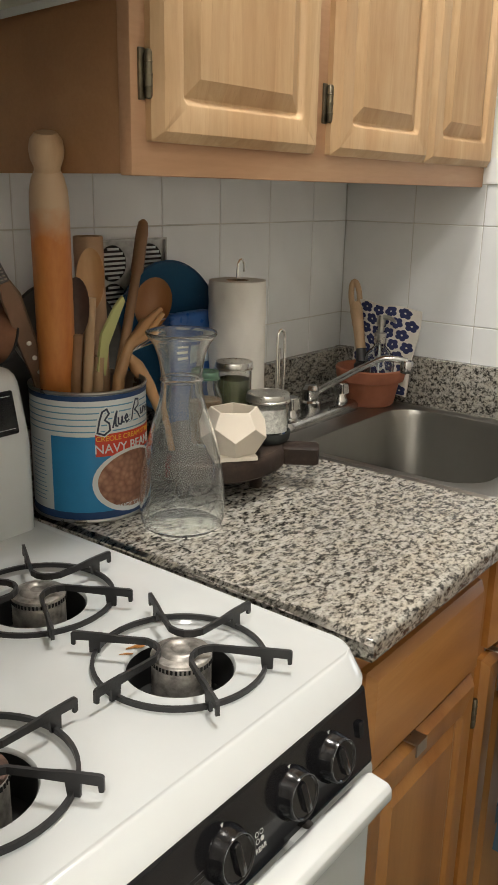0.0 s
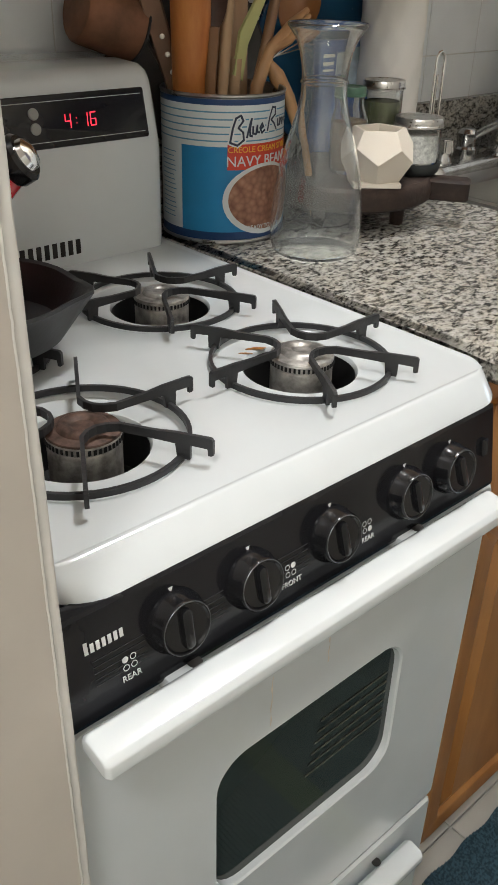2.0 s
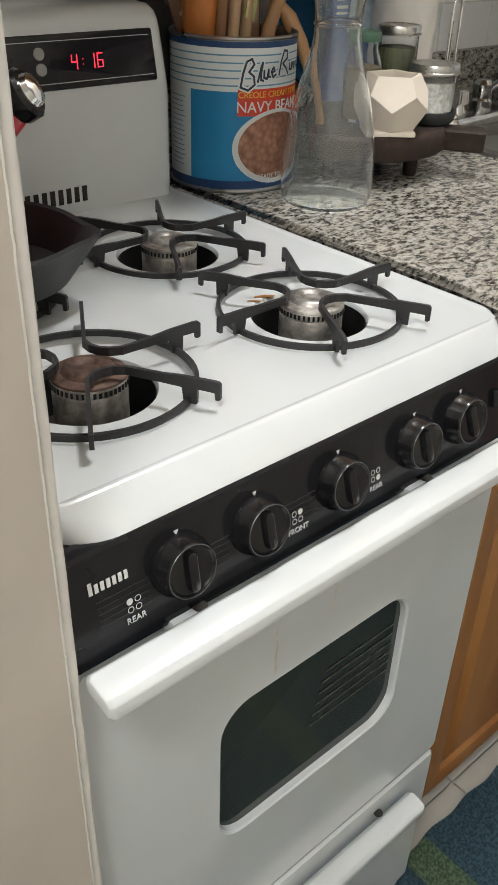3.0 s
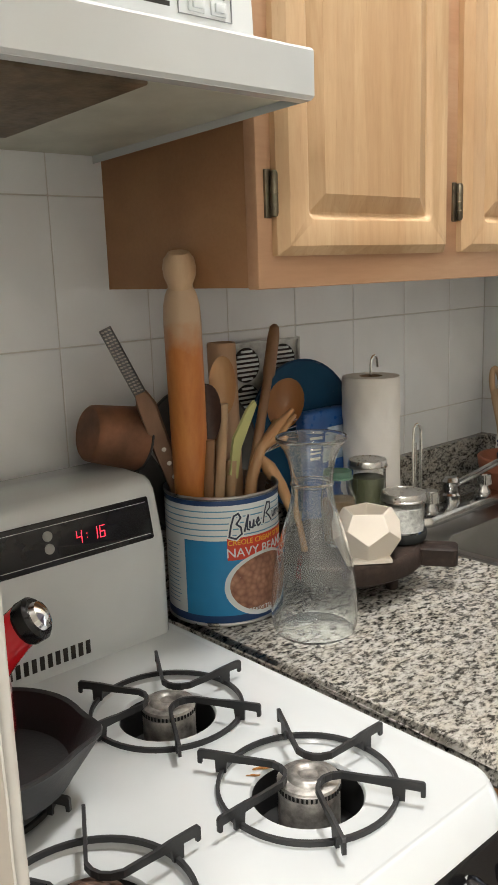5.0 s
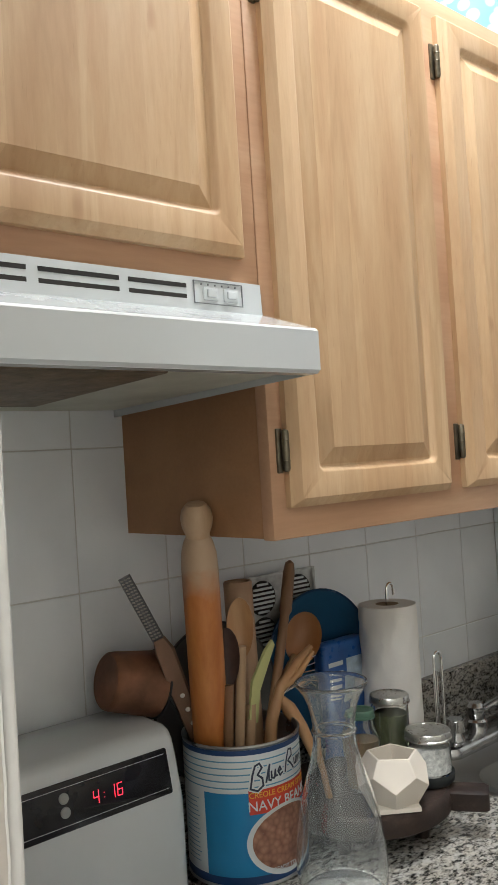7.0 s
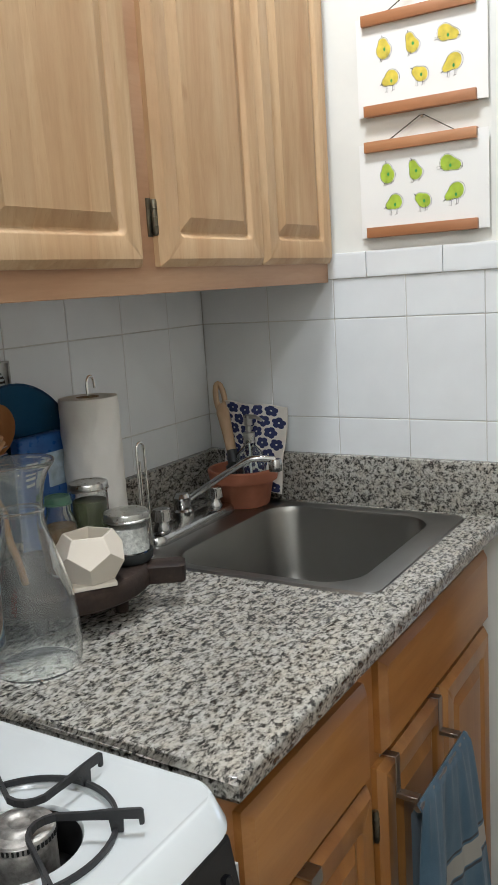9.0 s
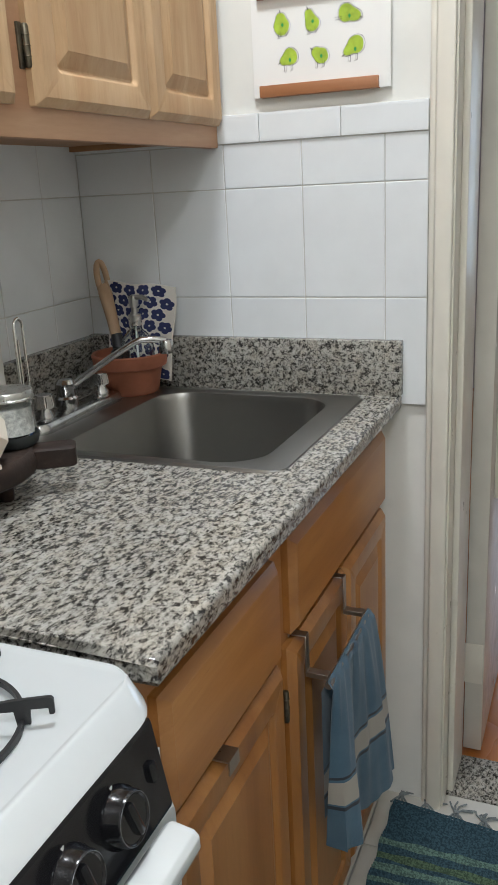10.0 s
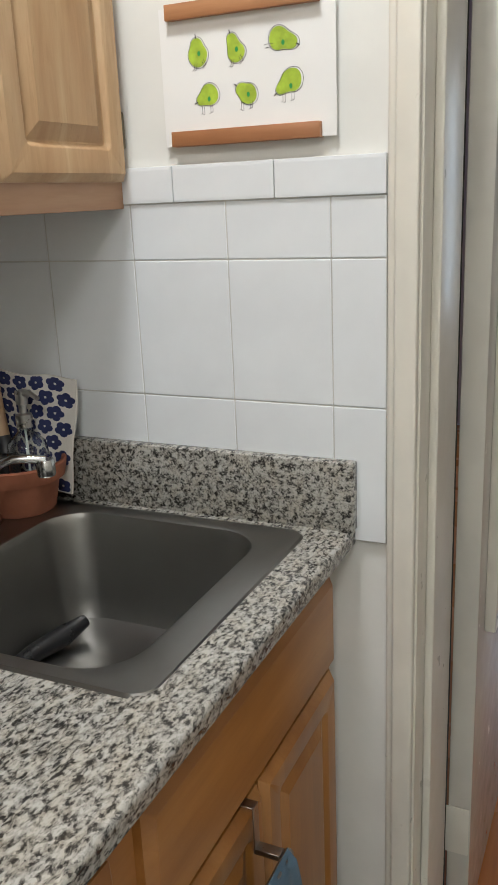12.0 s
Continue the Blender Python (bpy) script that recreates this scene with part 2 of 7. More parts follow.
def sweep(points, radius, segs=8, bm=None, flat=None, closed=False):
    """A tube along points; radius may be a list; flat=(w, h) gives a flat bar section."""
    bm = bm or bmesh.new()
    pts = [Vector(p) for p in points]
    n = len(pts)
    rings = []
    up = Vector((0, 0, 1))
    side0 = None
    for i, p in enumerate(pts):
        if closed:
            d = pts[(i + 1) % n] - pts[i - 1]
        else:
            d = pts[min(i + 1, n - 1)] - pts[max(i - 1, 0)]
        d.normalize()
        if side0 is None:
            side = d.cross(up)
            if side.length < 0.05:
                side = d.cross(Vector((1, 0, 0)))
        else:
            side = side0 - d * side0.dot(d)
            if flat is not None:
                alt = d.cross(up)
                if alt.length > 0.3:
                    side = alt if alt.dot(side0) > 0 else -alt
        side.normalize()
        side0 = side
        nup = side.cross(d).normalized()
        if flat:
            w, h = flat
            rings.append([bm.verts.new(p + side * a * w / 2 + nup * b * h / 2) for a, b in ((-1, -1), (1, -1), (1, 1), (-1, 1))])
        else:
            r = radius[i] if isinstance(radius, (list, tuple)) else radius
            rings.append([bm.verts.new(p + (side * math.cos(a) + nup * math.sin(a)) * r)
                          for a in (2 * math.pi * k / segs for k in range(segs))])
    pairs = list(zip(rings, rings[1:]))
    if closed:
        pairs.append((rings[-1], rings[0]))
    for p, q in pairs:
        m = len(p)
        for i in range(m):
            bm.faces.new((p[i], p[(i + 1) % m], q[(i + 1) % m], q[i]))
    if not closed:
        bm.faces.new(rings[0])
        bm.faces.new(rings[-1])
    return bm


def round_rect(w, h, r, n=5):
    """Corner points of a rounded rectangle centred on the origin, counter-clockwise."""
    r = max(0.0002, min(r, w / 2 - 1e-4, h / 2 - 1e-4))
    out = []
    for cx, cy, a0 in ((w / 2 - r, h / 2 - r, 0), (-w / 2 + r, h / 2 - r, 90), (-w / 2 + r, -h / 2 + r, 180), (w / 2 - r, -h / 2 + r, 270)):
        for k in range(n + 1):
            a = radians(a0 + 90 * k / n)
            out.append((cx + r * math.cos(a), cy + r * math.sin(a)))
    return out


def terraced(w, h, rings, m, n=4, bm=None, floor=True, close=True):
    """Nested rounded rectangles (inset, height, radius), joined into one skin, in the frame of m."""
    bm = bm or bmesh.new()
    loops = []
    for inset, z, r in rings:
        loops.append([bm.verts.new(m @ Vector((x, y, z))) for x, y in round_rect(w - 2 * inset, h - 2 * inset, r, n)])
    for p, q in zip(loops, loops[1:]):
        k = len(p)
        for i in range(k):
            bm.faces.new((p[i], p[(i + 1) % k], q[(i + 1) % k], q[i]))
    if floor:
        bm.faces.new(loops[-1])
    if close:
        bm.faces.new(list(reversed(loops[0])))
    return bm


def facing_x(x, y, z):
    """A frame whose x runs along the room's y, whose y runs up and whose z faces the room."""
    return Matrix(((0, 0, 1, x), (1, 0, 0, y), (0, 1, 0, z), (0, 0, 0, 1)))


def facing_down_y(x, y, z):
    """A frame whose x runs along the room's x, whose y runs up and whose z faces the camera's side."""
    return Matrix(((1, 0, 0, x), (0, 0, -1, y), (0, 1, 0, z), (0, 0, 0, 1)))


BACK, END, LEFT_Y, CAB_Y = -1.003, 1.675, 0.243, 0.747
COUNTER, COUNTER_X, COUNTER_Y = 0.925, -0.365, 0.739

# ---- structure ----
ROOM_X, ROOM_Y, CEIL_Z, WALL_N = 0.80, -1.30, 2.82, 1.925
floor = part("floor", box((BACK - 0.1, ROOM_Y - 0.1, -0.06), (ROOM_X + 0.1, 1.711, -0.0075)), M_GROUT, kind="structure", label="pale square floor tiles with grey joints")
floor.location.z = 0.055
part("threshold", box((-0.285, 1.713, -0.06), (0.60, 1.847, 0.058), 0.002), M_GRANITE, kind="structure", label="speckled granite door threshold")
part("floor_beyond", box((-2.6, 1.849, -0.06), (2.6, 5.6, -0.004)), M_PLANK, kind="structure", label="orange varnished wooden strip floor")
part("ceiling", box((BACK - 0.1, ROOM_Y - 0.1, CEIL_Z), (ROOM_X + 0.1, WALL_N, CEIL_Z + 0.1)), M_CEIL, kind="structure", label="plain white painted ceiling")
wall_back = part("wall_back", box((BACK - 0.11, ROOM_Y, 0), (BACK - 0.008, WALL_N, CEIL_Z)), M_WALL, kind="structure", label="cream wall with white tiles above the counter")
wall_end = part("wall_end", box((BACK - 0.008, END + 0.008, 0), (-0.292, WALL_N, CEIL_Z)), M_WALL, kind="structure", label="cream end wall with white tiles above the counter")
part("wall_end_beyond_door", box((0.60, END + 0.008, 0), (ROOM_X, WALL_N, CEIL_Z)), M_PAINT, kind="structure")
part("wall_over_door", box((-0.292, END + 0.008, 2.12), (0.60, WALL_N, CEIL_Z)), M_PAINT, kind="structure")
part("wall_opposite", box((ROOM_X, ROOM_Y, 0), (ROOM_X + 0.1, WALL_N, CEIL_Z)), M_PAINT, kind="structure")
part("wall_behind", box((BACK, ROOM_Y - 0.1, 0), (ROOM_X, ROOM_Y, CEIL_Z)), M_PAINT, kind="structure")
partition = part("wall_partition", box((BACK - 0.006, 0.02, 0), (-0.3255, LEFT_Y, CEIL_Z)), M_WALLEND, kind="structure", label="beige painted wall end with a chipped corner bead")
BEAD = ((-0.3254, -0.0066), (-0.3248, -0.0063), (-0.3245, -0.0058), (-0.3249, -0.0052), (-0.3252, -0.0042), (-0.3250, -0.0028), (-0.3245, -0.0016), (-0.3242, -0.0006), (-0.3246, 0.0003), (-0.3256, 0.0006), (-0.3285, 0.0005), (-0.3285, -0.0066))
bm = bmesh.new()
rows = []
for i in range(471):
    z = CEIL_Z * i / 470
    ridge = 0.0003 * noise.noise(Vector((3, 1, z * 46))) + 0.0003 * noise.noise(Vector((7, 2, z * 130)))
    chip = max(0.0, noise.noise(Vector((1, 9, z * 19))) - 0.42) * 0.006
    edge_ = 0.0004 * noise.noise(Vector((5, 4, z * 30))) - chip
    rows.append([bm.verts.new((x + (ridge if k in (1, 2, 7) else 0) - (chip if k in (6, 7, 8) else 0), LEFT_Y + y + (edge_ if k in (7, 8, 9) else 0) + (ridge if k in (0, 1, 2) else 0), z)) for k, (x, y) in enumerate(BEAD)])
for p, q in zip(rows, rows[1:]):
    for i in range(len(BEAD)):
        bm.faces.new((p[i], p[(i + 1) % len(BEAD)], q[(i + 1) % len(BEAD)], q[i]))
part("corner_bead", bm, M_BEAD, partition, "pale chipped paint over a raised corner bead")

# the room beyond the doorway
for name, lo, hi in (("wall_beyond", (-2.6, 5.6, 0), (-0.6, 5.7, 2.82)), ("wall_beyond", (1.2, 5.6, 0), (2.6, 5.7, 2.82)), ("wall_beyond", (-0.6, 5.6, 0), (1.2, 5.7, 0.7)),
                     ("wall_beyond", (-0.6, 5.6, 2.1), (1.2, 5.7, 2.82)), ("wall_beyond", (-2.7, WALL_N, 0), (-2.6, 5.7, 2.82)), ("wall_beyond", (2.6, WALL_N, 0), (2.7, 5.7, 2.82)),
                     ("wall_beyond", (-2.6, WALL_N - 0.1, 0), (BACK - 0.115, WALL_N, 2.82)), ("wall_beyond", (ROOM_X + 0.1, WALL_N - 0.1, 0), (2.6, WALL_N, 2.82)), ("ceiling_beyond", (-2.7, WALL_N, 2.82), (2.7, 5.7, 2.92))):
    part(name, box(lo, hi), M_LILAC, kind="structure")
# added casing, hides the bright far room so the door gap goes dark
part("trim", box((-0.365, WALL_N + 0.003, 0), (-0.2785, 1.948, 2.15), 0.003), M_TRIM, kind="structure", label="added cream casing that blocks light behind the open door")
# near-black strip stands in for the shade in the hinge gap
part("trim", box((-0.2795, WALL_N + 0.0002, 0), (-0.2757, 1.9342, 2.06)), M_DARK, kind="structure", label="dark strip painted as the shade in the door gap")
casing = part("trim", box((-0.3205, END - 0.004, 0), (-0.309, END + 0.010, 2.15), 0.004, 3), M_TRIM, kind="structure", label="cream painted door casing with a rounded outer bead")
part("trim", box((-0.3085, END - 0.016, 0), (-0.279, END + 0.010, 2.15), 0.0035, 3), M_TRIM, kind="structure")
part("trim", box((-0.2915, END - 0.004, 0), (-0.2755, WALL_N - 0.002, 2.12), 0.002), M_TRIM, kind="structure", label="cream painted door jamb")
part("trim", box((-0.2753, END + 0.045, 0.0), (-0.2625, END + 0.175, 2.10), 0.003, 3), M_TRIM, kind="structure", label="cream painted door stop")
part("trim", box((0.575, END - 0.016, 0), (0.66, END + 0.010, 2.15), 0.003), M_TRIM, kind="structure")
part("trim", box((-0.275, END - 0.004, 2.10), (0.575, WALL_N - 0.002, 2.12)), M_TRIM, kind="structure")

# ---- cabinets ----
def panel_door(name, y0, y1, z0, z1, x, parent, material, label="", depth=0.019, bead=0.0385):
    w, h = y1 - y0, z1 - z0
    m = facing_x(x - depth, (y0 + y1) / 2, (z0 + z1) / 2)
    rings = [(0.0, 0.0, 0.002), (0.0, 0.0085, 0.002), (0.0012, 0.0095, 0.002), (0.0095, 0.0183, 0.002), (0.0105, 0.0190, 0.002), (bead, 0.0190, 0.010),
             (bead + 0.0014, 0.0184, 0.010), (bead + 0.0034, 0.0166, 0.009), (bead + 0.0050, 0.0140, 0.008), (bead + 0.0070, 0.0122, 0.006), (bead + 0.0095, 0.0118, 0.003),
             (bead + 0.0102, 0.0122, 0.001), (bead + 0.0285, 0.0180, 0.0008), (bead + 0.0295, 0.0190, 0.0008)]
    return part(name, terraced(w, h, rings, m), material, parent, label, sharp=27)


def slab_front(name, y0, y1, z0, z1, x, parent, material, depth=0.019):
    m = facing_x(x - depth, (y0 + y1) / 2, (z0 + z1) / 2)
    rings = [(0, 0, 0.002), (0, 0.0095, 0.002), (0.0010, 0.0105, 0.002), (0.0095, 0.0182, 0.002), (0.0108, 0.019, 0.002)]
    return part(name, terraced(y1 - y0, z1 - z0, rings, m), material, parent, sharp=27)


UPX = -0.699
upper = thing("upper_cabinet", (-0.85, 1.2, 1.365), "honey maple wall cabinet with three raised-panel doors, closed, above the sink", "cabinet")
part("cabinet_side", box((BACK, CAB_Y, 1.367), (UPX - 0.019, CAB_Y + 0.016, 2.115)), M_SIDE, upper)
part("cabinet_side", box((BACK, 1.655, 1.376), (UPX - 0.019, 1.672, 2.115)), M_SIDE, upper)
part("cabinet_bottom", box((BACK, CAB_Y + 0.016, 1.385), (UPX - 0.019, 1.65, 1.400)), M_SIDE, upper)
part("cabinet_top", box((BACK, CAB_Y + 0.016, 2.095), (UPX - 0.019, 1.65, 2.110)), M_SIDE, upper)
part("face_frame", box((UPX - 0.019, CAB_Y - 0.002, 1.365), (UPX, 1.6735, 2.118), 0.002), M_FRAME, upper)
DOORS = [(0.767, 1.080), (1.120, 1.403), (1.407, 1.664)]
for a, b in DOORS:
    panel_door("door", a, b, 1.401, 2.088, UPX + 0.019, upper, M_WOOD)
small = thing("upper_cabinet", (-0.85, 0.5, 1.66), "short honey maple wall cabinet above the range hood", "cabinet")
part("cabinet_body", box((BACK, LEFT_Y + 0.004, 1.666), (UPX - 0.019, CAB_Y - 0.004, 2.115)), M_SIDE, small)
part("face_frame", box((UPX - 0.019, LEFT_Y + 0.004, 1.655), (UPX, CAB_Y - 0.003, 2.118), 0.002), M_FRAME, small)
panel_door("door", 0.262, 0.718, 1.686, 2.088, UPX + 0.019, small, M_WOOD)

BX = -0.404
base = thing("base_cabinet", (-0.7, 1.2, 0), "golden wood sink base cabinet with drawer fronts and panel doors", "cabinet")
part("cabinet_body", box((BACK + 0.004, COUNTER_Y + 0.006, 0.10), (BX - 0.019, 1.667, 0.73)), M_SIDE, base)
part("cabinet_side", box((BACK + 0.004, COUNTER_Y + 0.006, 0.73), (BX - 0.019, COUNTER_Y + 0.02, 0.896)), M_SIDE, base)
part("face_frame", box((BX - 0.019, COUNTER_Y + 0.004, 0.10), (BX, 1.667, 0.896), 0.0015), M_BASE_SHADED, base)
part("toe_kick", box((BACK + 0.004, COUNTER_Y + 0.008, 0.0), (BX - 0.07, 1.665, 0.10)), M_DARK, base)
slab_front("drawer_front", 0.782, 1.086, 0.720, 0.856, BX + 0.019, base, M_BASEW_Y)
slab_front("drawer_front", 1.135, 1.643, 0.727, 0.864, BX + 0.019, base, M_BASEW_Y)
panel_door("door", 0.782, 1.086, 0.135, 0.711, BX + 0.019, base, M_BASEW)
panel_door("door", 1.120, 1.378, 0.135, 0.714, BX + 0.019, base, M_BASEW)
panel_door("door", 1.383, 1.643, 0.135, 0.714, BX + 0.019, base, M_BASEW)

# ---- worktop and sink ----
SINK = (-0.940, -0.420, 1.202, 1.635)
bm = bmesh.new()
box((BACK, COUNTER_Y, 0.897), (SINK[0] + 0.02, END, COUNTER), 0, bm=bm)
box((SINK[1] - 0.02, COUNTER_Y, 0.897), (COUNTER_X, END, COUNTER), 0.0, bm=bm)
box((SINK[0] + 0.02, COUNTER_Y, 0.897), (SINK[1] - 0.02, SINK[2] + 0.02, COUNTER), 0, bm=bm)
box((SINK[0] + 0.02, SINK[3] - 0.02, 0.897), (SINK[1] - 0.02, END, COUNTER), 0, bm=bm)
bmesh.ops.remove_doubles(bm, verts=bm.verts, dist=0.0001)
edges = [e for e in bm.edges if all(abs(v.co.x - COUNTER_X) < 1e-4 for v in e.verts) or all(abs(v.co.y - COUNTER_Y) < 1e-4 for v in e.verts)]
edges = [e for e in edges if abs(e.verts[0].co.z - e.verts[1].co.z) < 1e-4]
bmesh.ops.bevel(bm, geom=edges, offset=0.007, segments=4, profile=0.5, affect="EDGES")
worktop = part("worktop", bm, M_GRANITE, label="speckled grey and white granite worktop", category="worktop")
part("backsplash", box((BACK, END - 0.02, COUNTER), (-0.362, END, 1.024), 0.002), M_GRANITE, worktop)
part("backsplash", box((BACK, COUNTER_Y + 0.01, COUNTER), (BACK + 0.02, END - 0.02, 1.023), 0.002), M_GRANITE, worktop)

sink = thing("sink", (-0.68, 1.41, COUNTER), "brushed steel drop-in sink with one bowl in the worktop", "sink")
bowl_m = Matrix.Translation(((-0.805 - 0.470) / 2, (1.225 + 1.605) / 2, COUNTER))
bm = bmesh.new()
outer = Matrix.Translation(((SINK[0] + SINK[1]) / 2, (SINK[2] + SINK[3]) / 2, COUNTER))
w, h = SINK[1] - SINK[0], SINK[3] - SINK[2]
lo = [bm.verts.new(outer @ Vector((x, y, 0.0003))) for x, y in round_rect(w, h, 0.025, 8)]
lp = [bm.verts.new(outer @ Vector((x, y, 0.004))) for x, y in round_rect(w - 0.006, h - 0.006, 0.024, 8)]
loops = [lo, lp]
for inset, z, r in ((-0.004, 0.004, 0.07), (0, 0.002, 0.066), (0.004, -0.010, 0.064), (0.010, -0.13, 0.06), (0.022, -0.160, 0.055), (0.05, -0.175, 0.04), (0.12, -0.178, 0.02)):
    loops.append([bm.verts.new(bowl_m @ Vector((x, y, z))) for x, y in round_rect(0.335 - 2 * inset, 0.380 - 2 * inset, r, 8)])
for p, q in zip(loops, loops[1:]):
    for i in range(len(p)):
        bm.faces.new((p[i], p[(i + 1) % len(p)], q[(i + 1) % len(p)], q[i]))
bm.faces.new(loops[-1])
part("basin", bm, plain("sink_steel", (0.30, 0.295, 0.28), 0.33, 1.0, vary=0.06, rough_vary=0.03), sink)

# ---- hinges, pulls ----
M_BRASS = plain("aged_bronze", (0.16, 0.14, 0.10), 0.38, 0.9, vary=0.3, scale=60)
M_NICKEL = plain("brushed_nickel", (0.42, 0.39, 0.35), 0.32, 1.0, vary=0.1, scale=60)


def cabinet_hinge(y, z, x, parent):
    h = part("hinge", box((x - 0.001, y - 0.0115, z - 0.026), (x + 0.003, y - 0.002, z + 0.026), 0.0015), M_BRASS, parent, "aged bronze hinge")
    bm = bmesh.new()
    lathe([(0.0, -0.025), (0.0035, -0.024), (0.0046, -0.021), (0.0046, 0.021), (0.0035, 0.024), (0.0, 0.025)], (x + 0.006, y - 0.001, z), 12, bm=bm)
    for dz in (-0.012, 0.0, 0.012):
        lathe([(0.0048, -0.0008), (0.0052, 0), (0.0048, 0.0008)], (x + 0.006, y - 0.001, z + dz), 12, bm=bm)
    part("hinge_pin", bm, M_BRASS, h)


for y in (0.767, 1.120):
    for z in (1.468, 2.020):
        cabinet_hinge(y, z, UPX, upper)
cabinet_hinge(1.6725, 1.468, UPX, upper)
cabinet_hinge(0.7295, 2.03, UPX, small)
for y, z in ((1.1185, 0.628), (1.1185, 0.22), (0.786, 0.25)):
    cabinet_hinge(y, z, BX, base)
bm = box((BX + 0.004, 0.883, 0.7150), (-0.374, 0.909, 0.7175))
box((-0.376, 0.883, 0.700), (-0.374, 0.909, 0.7165), 0, bm=bm)
part("pull", bm, M_NICKEL, base, "bent brushed metal edge pull")

# ---- stove ----
SY0, SY1, SBY = 0.238, 0.728, 0.705
stove = thing("gas_stove", (-0.65, 0.49, 0), "white enamel gas range with black control panel and four burners", "stove")
part("oven_body", box((-0.985, SY0 + 0.002, 0.03), (-0.352, SBY - 0.001, 0.865)), M_ENAMEL, stove)
BURNERS = ((-0.488, 0.583), (-0.689, 0.575), (-0.493, 0.356), (-0.692, 0.352))


def around(x0, x1, y0, y1, cx, cy, n=48):
    """Points round the edge of a rectangle, which include its corners, by their angle from (cx, cy)."""
    angles = [2 * math.pi * i / n for i in range(n)]
    for x, y in ((x0, y0), (x0, y1), (x1, y0), (x1, y1)):
        a = math.atan2(y - cy, x - cx) % (2 * math.pi)
        k = min(range(len(angles)), key=lambda i: abs(angles[i] - a))
        angles[k] = a
    out = []
    for a in angles:
        c, s = math.cos(a), math.sin(a)
        k = min((x1 - cx) / c if c > 1e-9 else 1e9, (x0 - cx) / c if c < -1e-9 else 1e9, (y1 - cy) / s if s > 1e-9 else 1e9, (y0 - cy) / s if s < -1e-9 else 1e9)
        out.append((cx + c * k, cy + s * k))
    return out


bm = bmesh.new()
TX0, TX1, TY0, TY1, TOP = -0.985, -0.3470, SY0, SY1 - 0.006, 0.925
ix0, ix1, iy0, iy1 = TX0 + 0.0145, TX1 - 0.0300, TY0 + 0.0145, TY1 - 0.0145
mx, my = -0.590, 0.467
for (cx, cy), (x0, x1, y0, y1) in zip(BURNERS, ((mx, ix1, my, iy1), (ix0, mx, my, iy1), (mx, ix1, iy0, my), (ix0, mx, iy0, my))):
    loops = [[(x, y, TOP) for x, y in around(x0, x1, y0, y1, cx, cy)]]
    for r, z in ((0.0855, 0.0), (0.0830, -0.0006), (0.0800, -0.0045), (0.0780, -0.0050), (0.0560, -0.0040), (0.0530, -0.0045), (0.0515, -0.0065), (0.0510, -0.0085)):
        loops.append([(cx + r * math.cos(2 * math.pi * i / 48), cy + r * math.sin(2 * math.pi * i / 48), TOP + z) for i in range(48)])
    vl = [[bm.verts.new(p) for p in q] for q in loops]
    for p, q in zip(vl, vl[1:]):
        for i in range(48):
            bm.faces.new((p[i], p[(i + 1) % 48], q[(i + 1) % 48], q[i]))
bmesh.ops.remove_doubles(bm, verts=bm.verts, dist=0.00005)
# rim of the cooktop, with a soft rolled edge and rounded corners
rim = []
for inset, front, dz, r in ((0.0060, 0.0, -0.0185, 0.046), (0.0050, 0.0010, -0.0165, 0.046), (0.0020, 0.0190, -0.0030, 0.038), (0.0030, 0.0225, -0.0006, 0.035), (0.0055, 0.0245, 0.0008, 0.031),
                            (0.0085, 0.0265, 0.0009, 0.024), (0.0120, 0.0285, 0.0002, 0.012), (0.0145, 0.0300, 0.0, 0.0006), (0.03, 0.0455, -0.0006, 0.0006)):
    w, h = TX1 - TX0 - inset - front, TY1 - TY0 - 2 * inset
    rim.append([bm.verts.new(((TX0 + inset + TX1 - front) / 2 + x, (TY0 + TY1) / 2 + y, TOP + dz)) for x, y in round_rect(w, h, r, 8)])
for p, q in zip(rim, rim[1:]):
    for i in range(len(p)):
        bm.faces.new((p[i], p[(i + 1) % len(p)], q[(i + 1) % len(p)], q[i]))
cook = part("cooktop", bm, M_ENAMEL, stove)

bm = bmesh.new()
for cx, cy, w, l in ((-0.5432, 0.5790, 0.0035, 0.0085), (-0.5405, 0.5640, 0.0025, 0.0050)):
    bm.faces.new([bm.verts.new((cx + w * math.cos(a) * (1 + 0.25 * math.sin(3 * a)) + 0.004 * math.sin(a), cy + l * math.sin(a) * (1 + 0.2 * math.cos(4 * a)), TOP - 0.0035)) for a in (2 * math.pi * k / 18 for k in range(18))])
part("burnt_spill", bm, plain("burnt_orange_spill", (0.30, 0.13, 0.03), 0.4, vary=0.5, scale=150), cook, "baked-on orange spill")
M_BURNER = plain("burner_metal", (0.36, 0.345, 0.32), 0.46, 0.75, vary=0.55, scale=75, bump=0.5)
M_RUST = plain("scorched_metal", (0.10, 0.060, 0.045), 0.6, 0.35, vary=0.7, scale=90, bump=0.5)
M_WELL = plain("black_burner_well", (0.006, 0.006, 0.006), 0.6, vary=0.4)
ARM = (0.1060, 0.1045, 0.1020, 0.1015, 0.0885, 0.0880, 0.0780, 0.0765, 0.0600, 0.040)
ARM_LOW = (0.9340, 0.9330, 0.9330, 0.9385, 0.9390, 0.9268, 0.9268, 0.9385, 0.9392, 0.9396)
